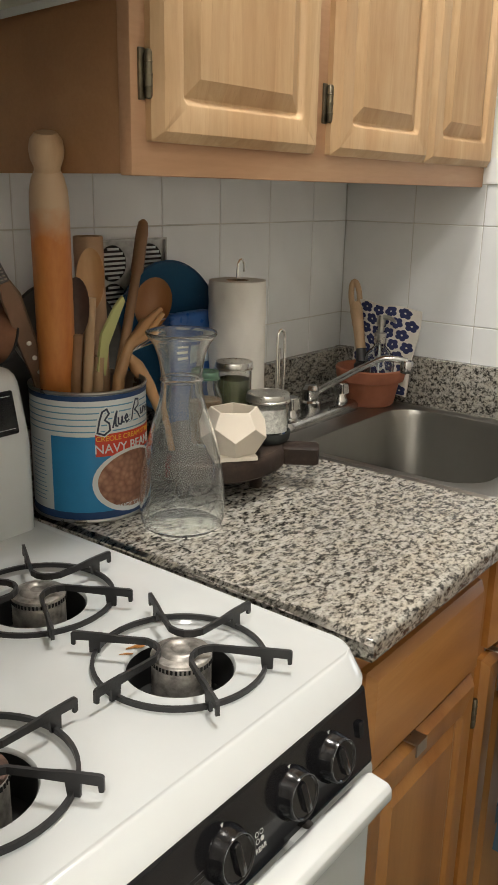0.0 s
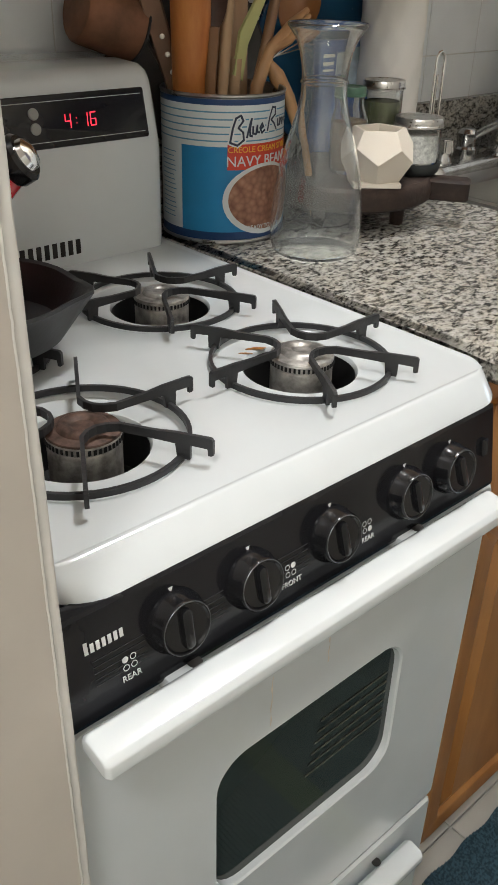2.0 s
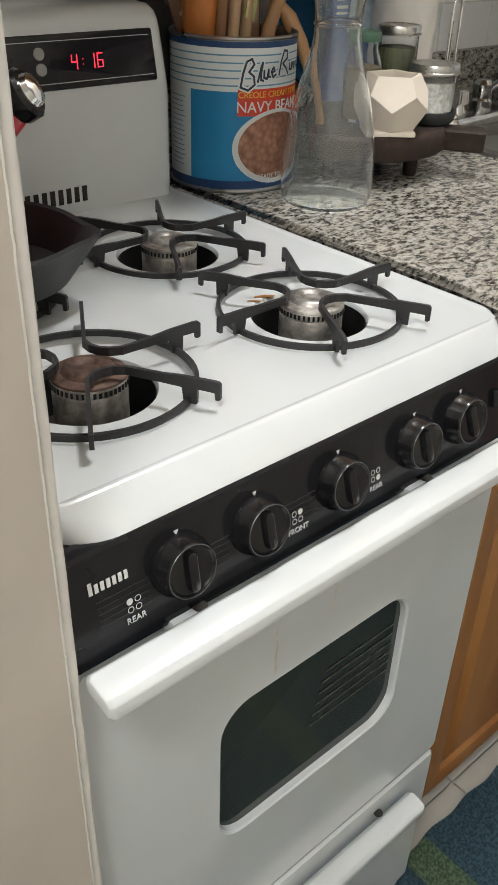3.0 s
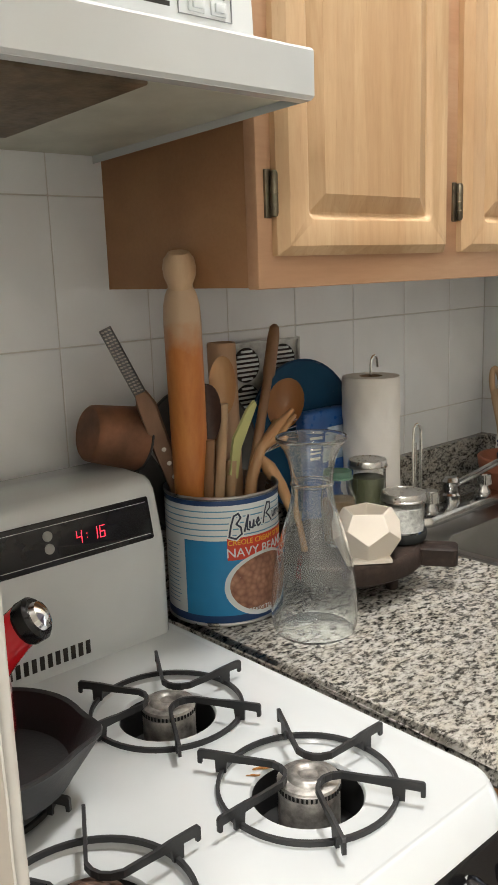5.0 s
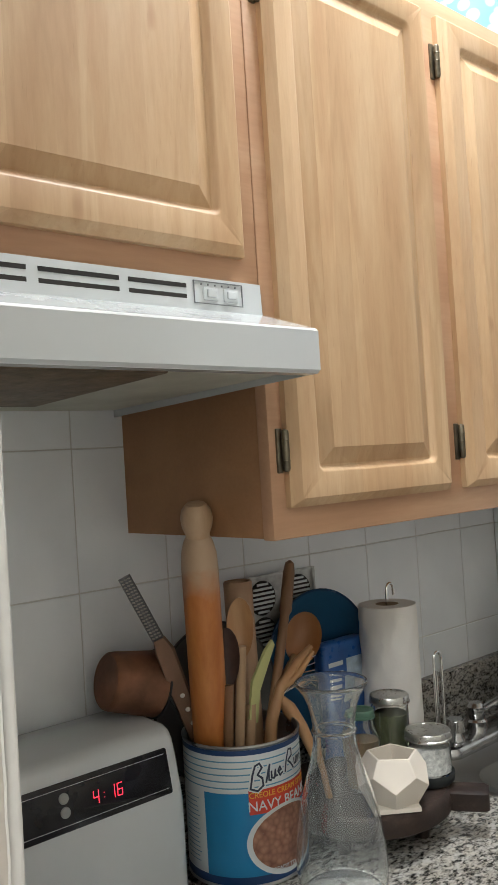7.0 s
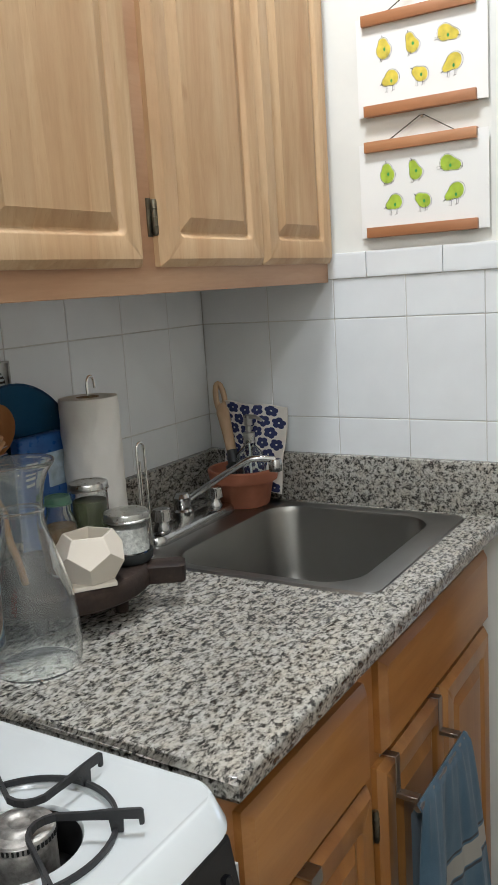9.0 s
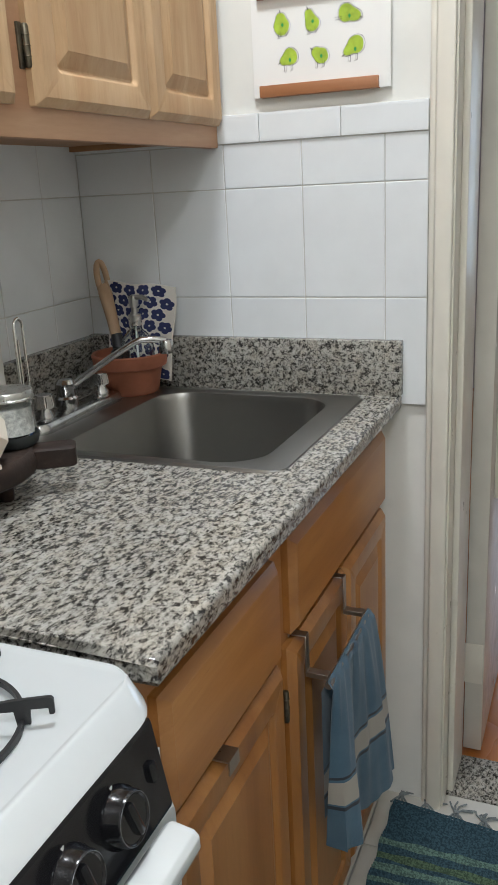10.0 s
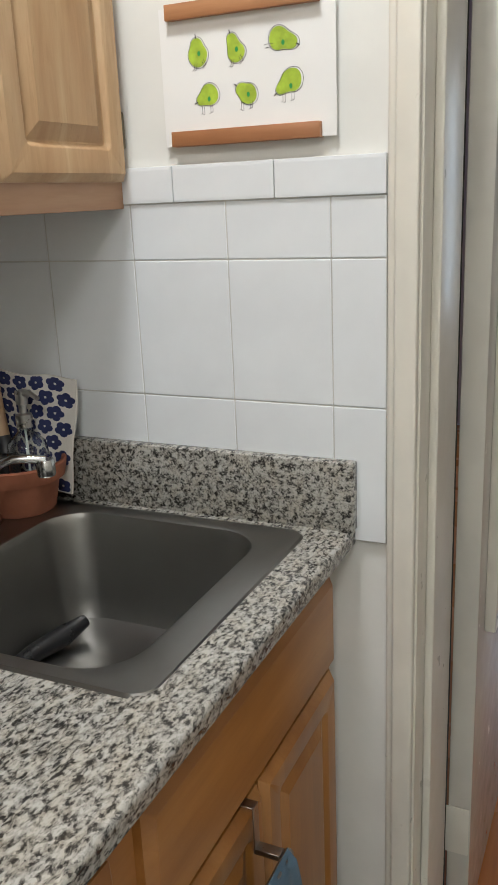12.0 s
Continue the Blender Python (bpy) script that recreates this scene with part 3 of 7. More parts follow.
for k, (cx, cy) in enumerate(BURNERS):
    b = part("burner", lathe([(0.0, -0.040), (0.0285, -0.040), (0.0285, 0.002), (0.0275, 0.004), (0.0290, 0.005), (0.0290, 0.0105), (0.0280, 0.0115), (0.0, 0.0115)], (cx, cy + 0.002, 0.921), 40), M_BURNER, stove)
    bm = bmesh.new()
    for i in range(44):
        a = 2 * math.pi * i / 44
        box((cx + 0.0282 * math.cos(a) - 0.0012, cy + 0.002 + 0.0282 * math.sin(a) - 0.0012, 0.9268), (cx + 0.0282 * math.cos(a) + 0.0012, cy + 0.002 + 0.0282 * math.sin(a) + 0.0012, 0.9310), 0, bm=bm)
    part("flame_slot", bm, M_WELL, b, kind="stuff")
    cap = part("burner_cap", lathe([(0.0280, 0.0), (0.0292, 0.0008), (0.0285, 0.0022), (0.0235, 0.0034), (0.0205, 0.0038), (0.0188, 0.0066), (0.0165, 0.0076), (0.0110, 0.0072), (0.0085, 0.0050), (0.0, 0.0046)], (cx, cy + 0.002, 0.9322), 40), M_RUST if k == 2 else M_BURNER, b)
    part("burner_well", lathe([(0.0512, 0.0), (0.0512, -0.012), (0.0505, -0.040), (0.0, -0.040)], (cx, cy, 0.9166), 40, cap=False), M_WELL, stove)
    grate = part("grate", sweep([(cx + 0.0815 * math.cos(2 * math.pi * i / 56), cy + 0.0815 * math.sin(2 * math.pi * i / 56), 0.9285) for i in range(56)], 0, flat=(0.0034, 0.0050), closed=True), M_IRON, stove)
    for j in range(3):
        a0, a1 = radians(30 + 120 * j + 60), radians(30 + 120 * j + 120)
        mid = (a0 + a1) / 2
        path = []
        for r in ARM:
            path.append((cx + r * math.cos(a0), cy + r * math.sin(a0)))
        for s in (0.0, 0.25, 0.5, 0.75, 1.0):
            p0 = Vector((math.cos(a0), math.sin(a0))) * 0.032
            p1 = Vector((math.cos(a1), math.sin(a1))) * 0.032
            c = Vector((math.cos(mid), math.sin(mid))) * 0.0135
            q = p0.lerp(c, s).lerp(c.lerp(p1, s), s)
            path.append((cx + q.x, cy + q.y))
        for r in reversed(ARM):
            path.append((cx + r * math.cos(a1), cy + r * math.sin(a1)))
        n = len(path)
        bm = bmesh.new()
        verts = []
        for i, (x, y) in enumerate(path):
            p, q = path[max(0, i - 1)], path[min(n - 1, i + 1)]
            d = Vector((q[0] - p[0], q[1] - p[1])).normalized()
            s = Vector((-d.y, d.x)) * 0.0016
            e = min(i, n - 1 - i)
            lo = ARM_LOW[e] if e < len(ARM_LOW) else 0.9396
            hi = {0: 0.9452, 1: 0.9470}.get(e, 0.9474 if e < 8 else 0.9462)
            verts.append([bm.verts.new((x + s.x * a, y + s.y * a, z)) for a, z in ((-1, lo), (1, lo), (1, hi), (-1, hi))])
        for p, q in zip(verts, verts[1:]):
            for i in range(4):
                bm.faces.new((p[i], p[(i + 1) % 4], q[(i + 1) % 4], q[i]))
        bm.faces.new(verts[0])
        bm.faces.new(verts[-1])
        part("grate_arm", bm, M_IRON, grate, smooth=False)

# control panel: leans out towards its foot
bm = bmesh.new()
prof = [(-0.358, 0.9070), (-0.347, 0.9070), (-0.3455, 0.904), (-0.333, 0.833), (-0.334, 0.829), (-0.338, 0.827), (-0.358, 0.827)]
ends = [[bm.verts.new((x, y, z)) for x, z in prof] for y in (SY0 + 0.004, 0.684)]
for i in range(len(prof)):
    j = (i + 1) % len(prof)
    bm.faces.new((ends[0][i], ends[0][j], ends[1][j], ends[1][i]))
bm.faces.new(ends[0])
bm.faces.new(ends[1])
panel = part("control_panel", bm, M_BLACK, stove, smooth=False)
LEAN_A = -math.atan2(0.0125, 0.071)
PANEL = Matrix.Translation((-0.3388, 0, 0.866)) @ Matrix(((0, 0, 1, 0), (1, 0, 0, 0), (0, 1, 0, 0), (0, 0, 0, 1))) @ Matrix.Rotation(LEAN_A, 4, "X")
M_MARK = plain("pale_print", (0.60, 0.61, 0.60), 0.5, vary=0.05)


def words(name, body, size, m, material, parent, depth=0.00025, bend=None, align="CENTER"):
    data = bpy.data.curves.new(name, "FONT")
    data.body, data.size, data.align_x, data.align_y, data.extrude = body, size, align, "CENTER", depth
    tmp = new(name, data)
    bpy.context.view_layer.update()
    me = bpy.data.meshes.new_from_object(tmp.evaluated_get(bpy.context.evaluated_depsgraph_get()))
    bpy.data.objects.remove(tmp)
    if bend:
        for v in me.vertices:
            v.co = bend(v.co)
    else:
        me.transform(m)
    me.materials.clear()
    me.materials.append(material)
    ob = new(name, me)
    return adopt(ob, parent)


M_KNOB = plain("glossy_black_knob", (0.008, 0.008, 0.009), 0.15, vary=0.2, rough_vary=0.04, spec=0.4)
M_BEZEL = plain("worn_bezel", (0.10, 0.105, 0.11), 0.3, 0.8, vary=0.5, scale=120)
for n, y in enumerate((0.3245, 0.3905, 0.472, 0.559, 0.619)):
    at = PANEL @ Matrix.Translation((y, 0.004, 0.0))
    knob = part("knob", lathe([(0.0, 0.0), (0.0225, 0.0), (0.0225, 0.0025), (0.0208, 0.0050), (0.0200, 0.0120), (0.0190, 0.0142), (0.0176, 0.0142), (0.0165, 0.0130), (0.0, 0.0125)], segs=32, m=at), M_KNOB, panel)
    grip = terraced(0.0085, 0.0300, [(0, 0.0, 0.004), (0.0006, 0.0028, 0.004), (0.0022, 0.0040, 0.002)], at @ Matrix.Translation((0, 0, 0.0132)) @ Matrix.Rotation(0.06 * n, 4, "Z"))
    part("grip", grip, M_KNOB, knob)
    part("knob_ring", lathe([(0.0184, 0.0), (0.0189, 0.0006), (0.0186, 0.0010), (0.0182, 0.0007)], segs=40, m=at @ Matrix.Translation((0, 0, 0.0136)), cap=False), M_BEZEL, knob, "thin worn grey ring")
    mk = bmesh.new()
    top = PANEL @ Matrix.Translation((y, 0.0275, 0.0006))
    vs = [mk.verts.new(top @ Vector(p)) for p in ((-0.002, 0.0018, 0), (0.002, 0.0018, 0), (0, -0.0022, 0))]
    mk.faces.new(vs)
    part("knob_mark", mk, M_MARK, panel)
    words("knob_word", "OFF", 0.0042, PANEL @ Matrix.Translation((y, 0.0195, 0.0105)) @ Matrix.Rotation(-1.25, 4, "X"), M_MARK, knob)
for y, word, lit in ((0.287, "REAR", 0), (0.428, "FRONT", 1), (0.512, "REAR", 3)):
    words("panel_word", word, 0.0062, PANEL @ Matrix.Translation((y, -0.0175, 0.0008)), M_MARK, panel)
    for i in range(4):
        c = PANEL @ Matrix.Translation((y - 0.003 + 0.006 * (i % 2), -0.004 - 0.006 * (i // 2), 0.0006))
        ring = bmesh.new()
        out = [ring.verts.new(c @ Vector((0.0024 * math.cos(a), 0.0024 * math.sin(a), 0))) for a in (2 * math.pi * k / 14 for k in range(14))]
        if i == lit:
            ring.faces.new(out)
        else:
            inn = [ring.verts.new(c @ Vector((0.0018 * math.cos(a), 0.0018 * math.sin(a), 0))) for a in (2 * math.pi * k / 14 for k in range(14))]
            for k in range(14):
                ring.faces.new((out[k], out[(k + 1) % 14], inn[(k + 1) % 14], inn[k]))
        part("burner_sign", ring, M_MARK, panel)
logo = bmesh.new()
for i in range(7):
    box((0, 0, 0), (0.0026, 0.0062 if i else 0.0085, 0.0004), 0, bm=logo)
for i, v in enumerate(logo.verts):
    k = i // 8
    v.co = PANEL @ (v.co + Vector((0.258 + 0.0042 * k, 0.0135, 0.0006)))
part("maker_badge", logo, M_MARK, panel, "small row of pale raised bars")
lines = bmesh.new()
for i in range(5):
    for y0, y1 in ((0.262, 0.300), (0.345, 0.366), (0.410, 0.447)):
        b = box((y0, 0.006 - 0.0045 * i, 0.0), (y1, 0.0064 - 0.0045 * i, 0.0004))
        b.transform(PANEL)
        me = bpy.data.meshes.new("l")
        b.to_mesh(me)
        b.free()
        lines.from_mesh(me)
part("panel_line", lines, M_IRON, panel, kind="stuff")
part("igniter_switch", terraced(0.009, 0.016, [(0, 0, 0.002), (0, 0.003, 0.002), (0.001, 0.004, 0.002)], PANEL @ Matrix.Translation((0.668, 0.006, 0))), M_KNOB, panel)

# oven door with a rounded window
door = bmesh.new()
dm = facing_x(-0.351, (SY0 + SBY) / 2, (0.378 + 0.822) / 2)
dw, dh = SBY - SY0 - 0.006, 0.822 - 0.378
outer = [[door.verts.new(dm @ Vector((x, y, z))) for x, y in round_rect(dw - 2 * i, dh - 2 * i, 0.008, 6)] for i, z in ((0, 0), (0, 0.008), (0.003, 0.0115))]
wy0, wy1, wz0, wz1 = 0.363, 0.592, 0.522, 0.692
wc = Vector(((wy0 + wy1) / 2 - (SY0 + SBY) / 2, (wz0 + wz1) / 2 - 0.600, 0))
inner = [[door.verts.new(dm @ (Vector((x, y, z)) + wc)) for x, y in round_rect(wy1 - wy0 - 2 * i, wz1 - wz0 - 2 * i, 0.032, 6)] for i, z in ((-0.004, 0.0115), (-0.002, 0.0118), (0, 0.010), (0.001, 0.004))]
loops = outer + inner
for p, q in zip(loops, loops[1:]):
    for i in range(len(p)):
        door.faces.new((p[i], p[(i + 1) % len(p)], q[(i + 1) % len(p)], q[i]))
oven = part("oven_door", door, M_ENAMEL, stove)
n = Nodes("dark_oven_glass")
n.base((0.030, 0.037, 0.032))
n.set(rough=0.05, spec=0.35)
n.b.inputs["Alpha"].default_value = 1
M_OVENGLASS = n.m
pane = bmesh.new()
pane.faces.new([pane.verts.new(dm @ (Vector((x, y, 0.0045)) + wc)) for x, y in round_rect(wy1 - wy0 - 0.001, wz1 - wz0 - 0.001, 0.032, 6)])
part("oven_window", pane, M_OVENGLASS, oven, "dark glass oven window")
rack = bmesh.new()
for i in range(6):
    box((-0.3459, wy1 - 0.118 + 0.003 * i, 0.586 + 0.0125 * i), (-0.3455, wy1 - 0.010, 0.5882 + 0.0125 * i), 0, bm=rack)
part("rack_wire", rack, plain("dim_wire", (0.10, 0.10, 0.075), 0.5, 0.5), oven, kind="stuff")


def bar_handle(y0, y1, z, parent, x0=-0.327, x1=-0.2965):
    bm = bmesh.new()
    prof = [(x0, z + 0.002), (x0 + 0.006, z + 0.0075), (x1 - 0.004, z + 0.0040), (x1, z), (x1 + 0.0005, z - 0.010), (x1 - 0.003, z - 0.013), (x0, z - 0.008)]
    ends = []
    for y, k in ((y0, 0.82), (y0 + 0.003, 1.0), (y1 - 0.003, 1.0), (y1, 0.82)):
        cx = sum(p[0] for p in prof) / len(prof)
        ends.append([bm.verts.new((cx + (px - cx) * k, y, z + (pz - z) * k)) for px, pz in prof])
    for p, q in zip(ends, ends[1:]):
        for i in range(len(prof)):
            bm.faces.new((p[i], p[(i + 1) % len(prof)], q[(i + 1) % len(prof)], q[i]))
    bm.faces.new(ends[0])
    bm.faces.new(ends[-1])
    bmesh.ops.bevel(bm, geom=list(bm.edges), offset=0.0011, segments=2, profile=0.5, affect="EDGES")
    return part("handle", bm, M_ENAMEL, parent, smooth=True, sharp=50)


DRIPS = ((0.418, 0.702, 0.757), (0.483, 0.731, 0.764))
M_DRIP = plain("brown_drip_stain", (0.50, 0.43, 0.34), 0.4, vary=0.25, scale=60)
for y, z0, z1 in DRIPS:
    bm = bmesh.new()
    rows = [[bm.verts.new((-0.33925, y + 0.0006 * math.sin(i * 1.7) + s * (0.0006 + 0.0004 * math.sin(i * 2.3)), z0 + (z1 - z0) * i / 8)) for s in (-1, 1)] for i in range(9)]
    for p, q in zip(rows, rows[1:]):
        bm.faces.new((p[0], p[1], q[1], q[0]))
    part("drip_stain", bm, M_DRIP, oven, "dried brown drip")
h = bar_handle(0.241, 0.661, 0.832, oven)
for y in (0.322, 0.560):
    part("bracket", box((-0.345, y - 0.012, 0.819), (-0.318, y + 0.012, 0.833), 0.002), M_ENAMEL, h)
    part("screw_hole", lathe([(0.0, 0.0), (0.0055, 0.0), (0.0055, 0.0006), (0.0, 0.0006)], (-0.331, y + 0.012, 0.8333), 16), M_DARK, h)
dr = part("drawer", terraced(SBY - SY0 - 0.006, 0.262, [(0, 0, 0.006), (0, 0.008, 0.006), (0.003, 0.0115, 0.005)], facing_x(-0.351, (SY0 + SBY) / 2, 0.238)), M_ENAMEL, stove)
bar_handle(0.285, 0.655, 0.335, dr, -0.335, -0.308)
part("screw_hole", lathe([(0.0, 0.0), (0.0055, 0.0), (0.0055, 0.0006), (0.0, 0.0006)], (-0.336, 0.60, 0.3445), 16), M_DARK, dr)
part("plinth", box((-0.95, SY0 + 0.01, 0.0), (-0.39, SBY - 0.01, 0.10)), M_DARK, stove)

# backguard with clock
bm = bmesh.new()
prof = [(-0.985, 0.925), (-0.850, 0.925), (-0.850, 1.040), (-0.8515, 1.052), (-0.8640, 1.112), (-0.8665, 1.121), (-0.872, 1.129), (-0.882, 1.134), (-0.975, 1.139), (-0.985, 1.135)]
rows = []
for y, k in ((SY0, 0.0), (0.690, 0.0), (0.6945, 0.0010), (0.6990, 0.0030), (0.7025, 0.0060), (0.7050, 0.0105), (0.7060, 0.0165)):
    rows.append([bm.verts.new((max(-0.985, x - k) if x > -0.9 or z > 1.12 else x, y, z - (k if z > 1.1 else 0))) for x, z in prof])
for p, q in zip(rows, rows[1:]):
    for i in range(len(prof)):
        bm.faces.new((p[i], p[(i + 1) % len(prof)], q[(i + 1) % len(prof)], q[i]))
bm.faces.new(rows[0])
bm.faces.new(rows[-1])
guard = part("backguard", bm, M_ENAMEL, stove)
tilt = math.atan2(0.0125, 0.060)
GUARD = Matrix.Translation((-0.8577, 0.500, 1.084)) @ Matrix(((0, 0, 1, 0), (1, 0, 0, 0), (0, 1, 0, 0), (0, 0, 0, 1))) @ Matrix.Rotation(-tilt, 4, "X")
disp = part("clock_panel", terraced(0.370, 0.054, [(0, 0, 0.003), (0, 0.0008, 0.003), (0.001, 0.0014, 0.003)], GUARD), M_BLACK, guard)
part("clock_panel_line", box((-0.18, 0.0200, 0.0012), (0.18, 0.0206, 0.0017)), M_MARK, disp).matrix_parent_inverse = disp.matrix_parent_inverse @ GUARD
part("clock_panel_line", box((-0.18, -0.0206, 0.0012), (0.18, -0.0200, 0.0017)), M_MARK, disp).matrix_parent_inverse = disp.matrix_parent_inverse @ GUARD
for dy in (0.009, -0.006):
    part("clock_button", lathe([(0.0, 0.0), (0.0062, 0.0), (0.0062, 0.0012), (0.0052, 0.002), (0.0, 0.002)], segs=20, m=GUARD @ Matrix.Translation((0.040, dy, 0.001))), plain("grey_button", (0.30, 0.31, 0.29), 0.5), disp)
n = Nodes("red_clock_digits")
n.base((0.3, 0.01, 0.02))
n.b.inputs["Emission Color"].default_value = (1.0, 0.03, 0.06, 1)
n.b.inputs["Emission Strength"].default_value = 2.2
M_LED = n.m
SEGS = {"4": "fbgc", "1": "bc", "6": "afgedc"}
digits = bmesh.new()
for ch, ox in (("4", 0.0), ("1", 0.0215), ("6", 0.032)):
    w, h, t = 0.0075, 0.0145, 0.0010
    for sgm in SEGS[ch]:
        lo, hi = {"a": ((0, h - t), (w, h)), "g": ((0, h / 2 - t / 2), (w, h / 2 + t / 2)), "d": ((0, 0), (w, t)), "f": ((0, h / 2), (t, h)), "e": ((0, 0), (t, h / 2)),
                  "b": ((w - t, h / 2), (w, h)), "c": ((w - t, 0), (w, h / 2))}[sgm]
        q = [(lo[0], lo[1]), (hi[0], lo[1]), (hi[0], hi[1]), (lo[0], hi[1])]
        digits.faces.new([digits.verts.new(GUARD @ Vector((0.076 + ox + x + 0.08 * y, -0.0085 + y, 0.0019))) for x, y in q])
for yy in (0.004, 0.009):
    digits.faces.new([digits.verts.new(GUARD @ Vector((0.0905 + x, -0.0085 + yy + y, 0.0019))) for x, y in ((0, 0), (0.001, 0), (0.001, 0.001), (0, 0.001))])
part("clock_digits", digits, M_LED, disp, "glowing red clock digits")
slots = bmesh.new()
for i in range(14):
    box((-0.8504, 0.4405 + i * 0.0103, 0.9375), (-0.8494, 0.4465 + i * 0.0103, 0.9545), 0, bm=slots)
part("vent_slot", slots, M_DARK, guard, kind="stuff")

# ---- hood ----
HX, HY, HZ0, HZ1 = -0.600, 0.734, 1.548, 1.594
hood = thing("range_hood", (-0.75, 0.5, 1.53), "white enamel range hood with vent slots and rocker switches", "range hood")
M_HOOD_IN = plain("greasy_hood_inside", (0.50, 0.50, 0.42), 0.4, vary=0.15, scale=12)
bm = bmesh.new()
prof = [(BACK, HZ0 - 0.004), (HX - 0.004, HZ0 - 0.001), (HX, HZ0 + 0.002), (HX, HZ1 - 0.003), (HX - 0.003, HZ1), (-0.684, 1.6215), (-0.686, 1.6565), (BACK, 1.6565)]
rows = [[bm.verts.new((x, y, z)) for x, z in prof] for y in (LEFT_Y + 0.003, HY)]
for i in range(1, len(prof) - 1):
    bm.faces.new((rows[0][i], rows[0][i + 1], rows[1][i + 1], rows[1][i]))
bm.faces.new(rows[0])
bm.faces.new(rows[1])
for a, b in (((BACK, LEFT_Y + 0.003), (HX - 0.004, LEFT_Y + 0.018)), ((HX - 0.018, LEFT_Y + 0.003), (HX - 0.004, HY - 0.0005))):
    box((a[0], a[1], HZ0 - 0.0016), (b[0], b[1], HZ0 - 0.0006), 0, bm=bm)
part("canopy", bm, M_ENAMEL, hood, smooth=False)
part("underside", box((BACK + 0.001, LEFT_Y + 0.018, HZ0 + 0.006), (HX - 0.016, HY - 0.001, HZ0 + 0.008)), M_HOOD_IN, hood, "greasy grey underside")
part("grease_filter", box((-0.90, LEFT_Y + 0.03, HZ0 - 0.001), (-0.632, 0.560, HZ0 + 0.006), 0.002), plain("brown_grease_filter", (0.15, 0.11, 0.07), 0.5, 0.3, vary=0.4, scale=40, bump=0.4), hood, "brown greasy filter")
for o in hood.children:
    for v in o.data.vertices:
        if v.co.z < HZ0 + 0.01:
            v.co.z -= 0.013 * (HX - v.co.x) / (HX - BACK)
slots = bmesh.new()
for y0, y1 in ((0.385, 0.446), (0.458, 0.545), (0.556, 0.628), (0.290, 0.375)):
    for z in (1.6325, 1.6438):
        box((-0.6855, y0, z), (-0.6843 - 0.0002, y1, z + 0.0045), 0, bm=slots)
part("vent_slot", slots, M_DARK, hood, kind="stuff")
frame_bm = bmesh.new()
for lo, hi in (((0.6375, 1.6285), (0.7055, 1.6293)), ((0.6375, 1.6522), (0.7055, 1.653)), ((0.6375, 1.6285), (0.6383, 1.653)), ((0.7047, 1.6285), (0.7055, 1.653))):
    box((-0.6856, lo[0], lo[1]), (-0.6838, hi[0], hi[1]), 0, bm=frame_bm)
for k in range(6):
    box((-0.6856, 0.6475 + 0.0095 * k, 1.6485), (-0.6838, 0.6487 + 0.0095 * k, 1.6500), 0, bm=frame_bm)
part("switch_frame", frame_bm, plain("grey_print", (0.20, 0.21, 0.22), 0.5), hood)
for y in (0.653, 0.681):
    sw = part("switch_plate", box((-0.6855, y - 0.003, 1.6325), (-0.683, y + 0.017, 1.6465), 0.001), M_ENAMEL, hood)
    part("rocker", box((-0.6835, y + 0.001, 1.6355), (-0.6805, y + 0.013, 1.6440), 0.0012, 3), M_ENAMEL, sw)
stove.location.y += 0.006

# ---- things on the worktop ----
Z = COUNTER
M_WOOD_PALE = wood("pale_spoon_wood", (0.36, 0.23, 0.12), (0.46, 0.31, 0.18), (0.54, 0.38, 0.24), rough=0.5, coat=0.0)
M_WOOD_BROWN = wood("brown_spoon_wood", (0.16, 0.08, 0.035), (0.23, 0.12, 0.055), (0.30, 0.17, 0.08), rough=0.5, coat=0.0)
M_WOOD_OLIVE = wood("worn_spoon_wood", (0.34, 0.17, 0.07), (0.42, 0.23, 0.10), (0.48, 0.29, 0.14), rough=0.45, coat=0.05)
M_BAMBOO = wood("bamboo_tube", (0.34, 0.20, 0.11), (0.42, 0.26, 0.15), (0.48, 0.31, 0.19), rough=0.5, coat=0.0)
n = Nodes("worn_rolling_pin")
v = n.coords((1, 1, 0.2))
g = n.noise(v, 60, 4)
c = n.ramp(g, [(0.3, (0.40, 0.125, 0.028)), (0.7, (0.54, 0.215, 0.055))])
sep = n.add("ShaderNodeSeparateXYZ")
n.link(n.coords(), sep.inputs[0])
mr = n.add("ShaderNodeMapRange")
mr.inputs["From Min"].default_value, mr.inputs["From Max"].default_value = 1.315, 1.352
wob = n.add("ShaderNodeMath", operation="MULTIPLY_ADD")
n.link(n.noise(n.coords(), 45, 4), wob.inputs[0])
wob.inputs[1].default_value = 0.05
n.link(sep.outputs[2], wob.inputs[2])
n.link(wob.outputs[0], mr.inputs["Value"])
n.base(n.mix(mr.outputs[0], c, (0.48, 0.34, 0.22)))
n.set(rough=0.45)
M_PIN = n.m


def label_bits(theta0, theta1, z0, z1, r, material, name, parent, steps=None):
    """A thin printed sheet wrapped round the can."""
    steps = steps or max(2, int(abs(theta1 - theta0) / 4))
    bm = bmesh.new()
    rows = []
    for i in range(steps + 1):
        a = radians(theta0 + (theta1 - theta0) * i / steps)
        rows.append([bm.verts.new((CAN[0] + r * math.cos(a), CAN[1] + r * math.sin(a), z)) for z in (z0, z1)])
    for p, q in zip(rows, rows[1:]):
        bm.faces.new((p[0], q[0], q[1], p[1]))
    return part(name, bm, material, parent)


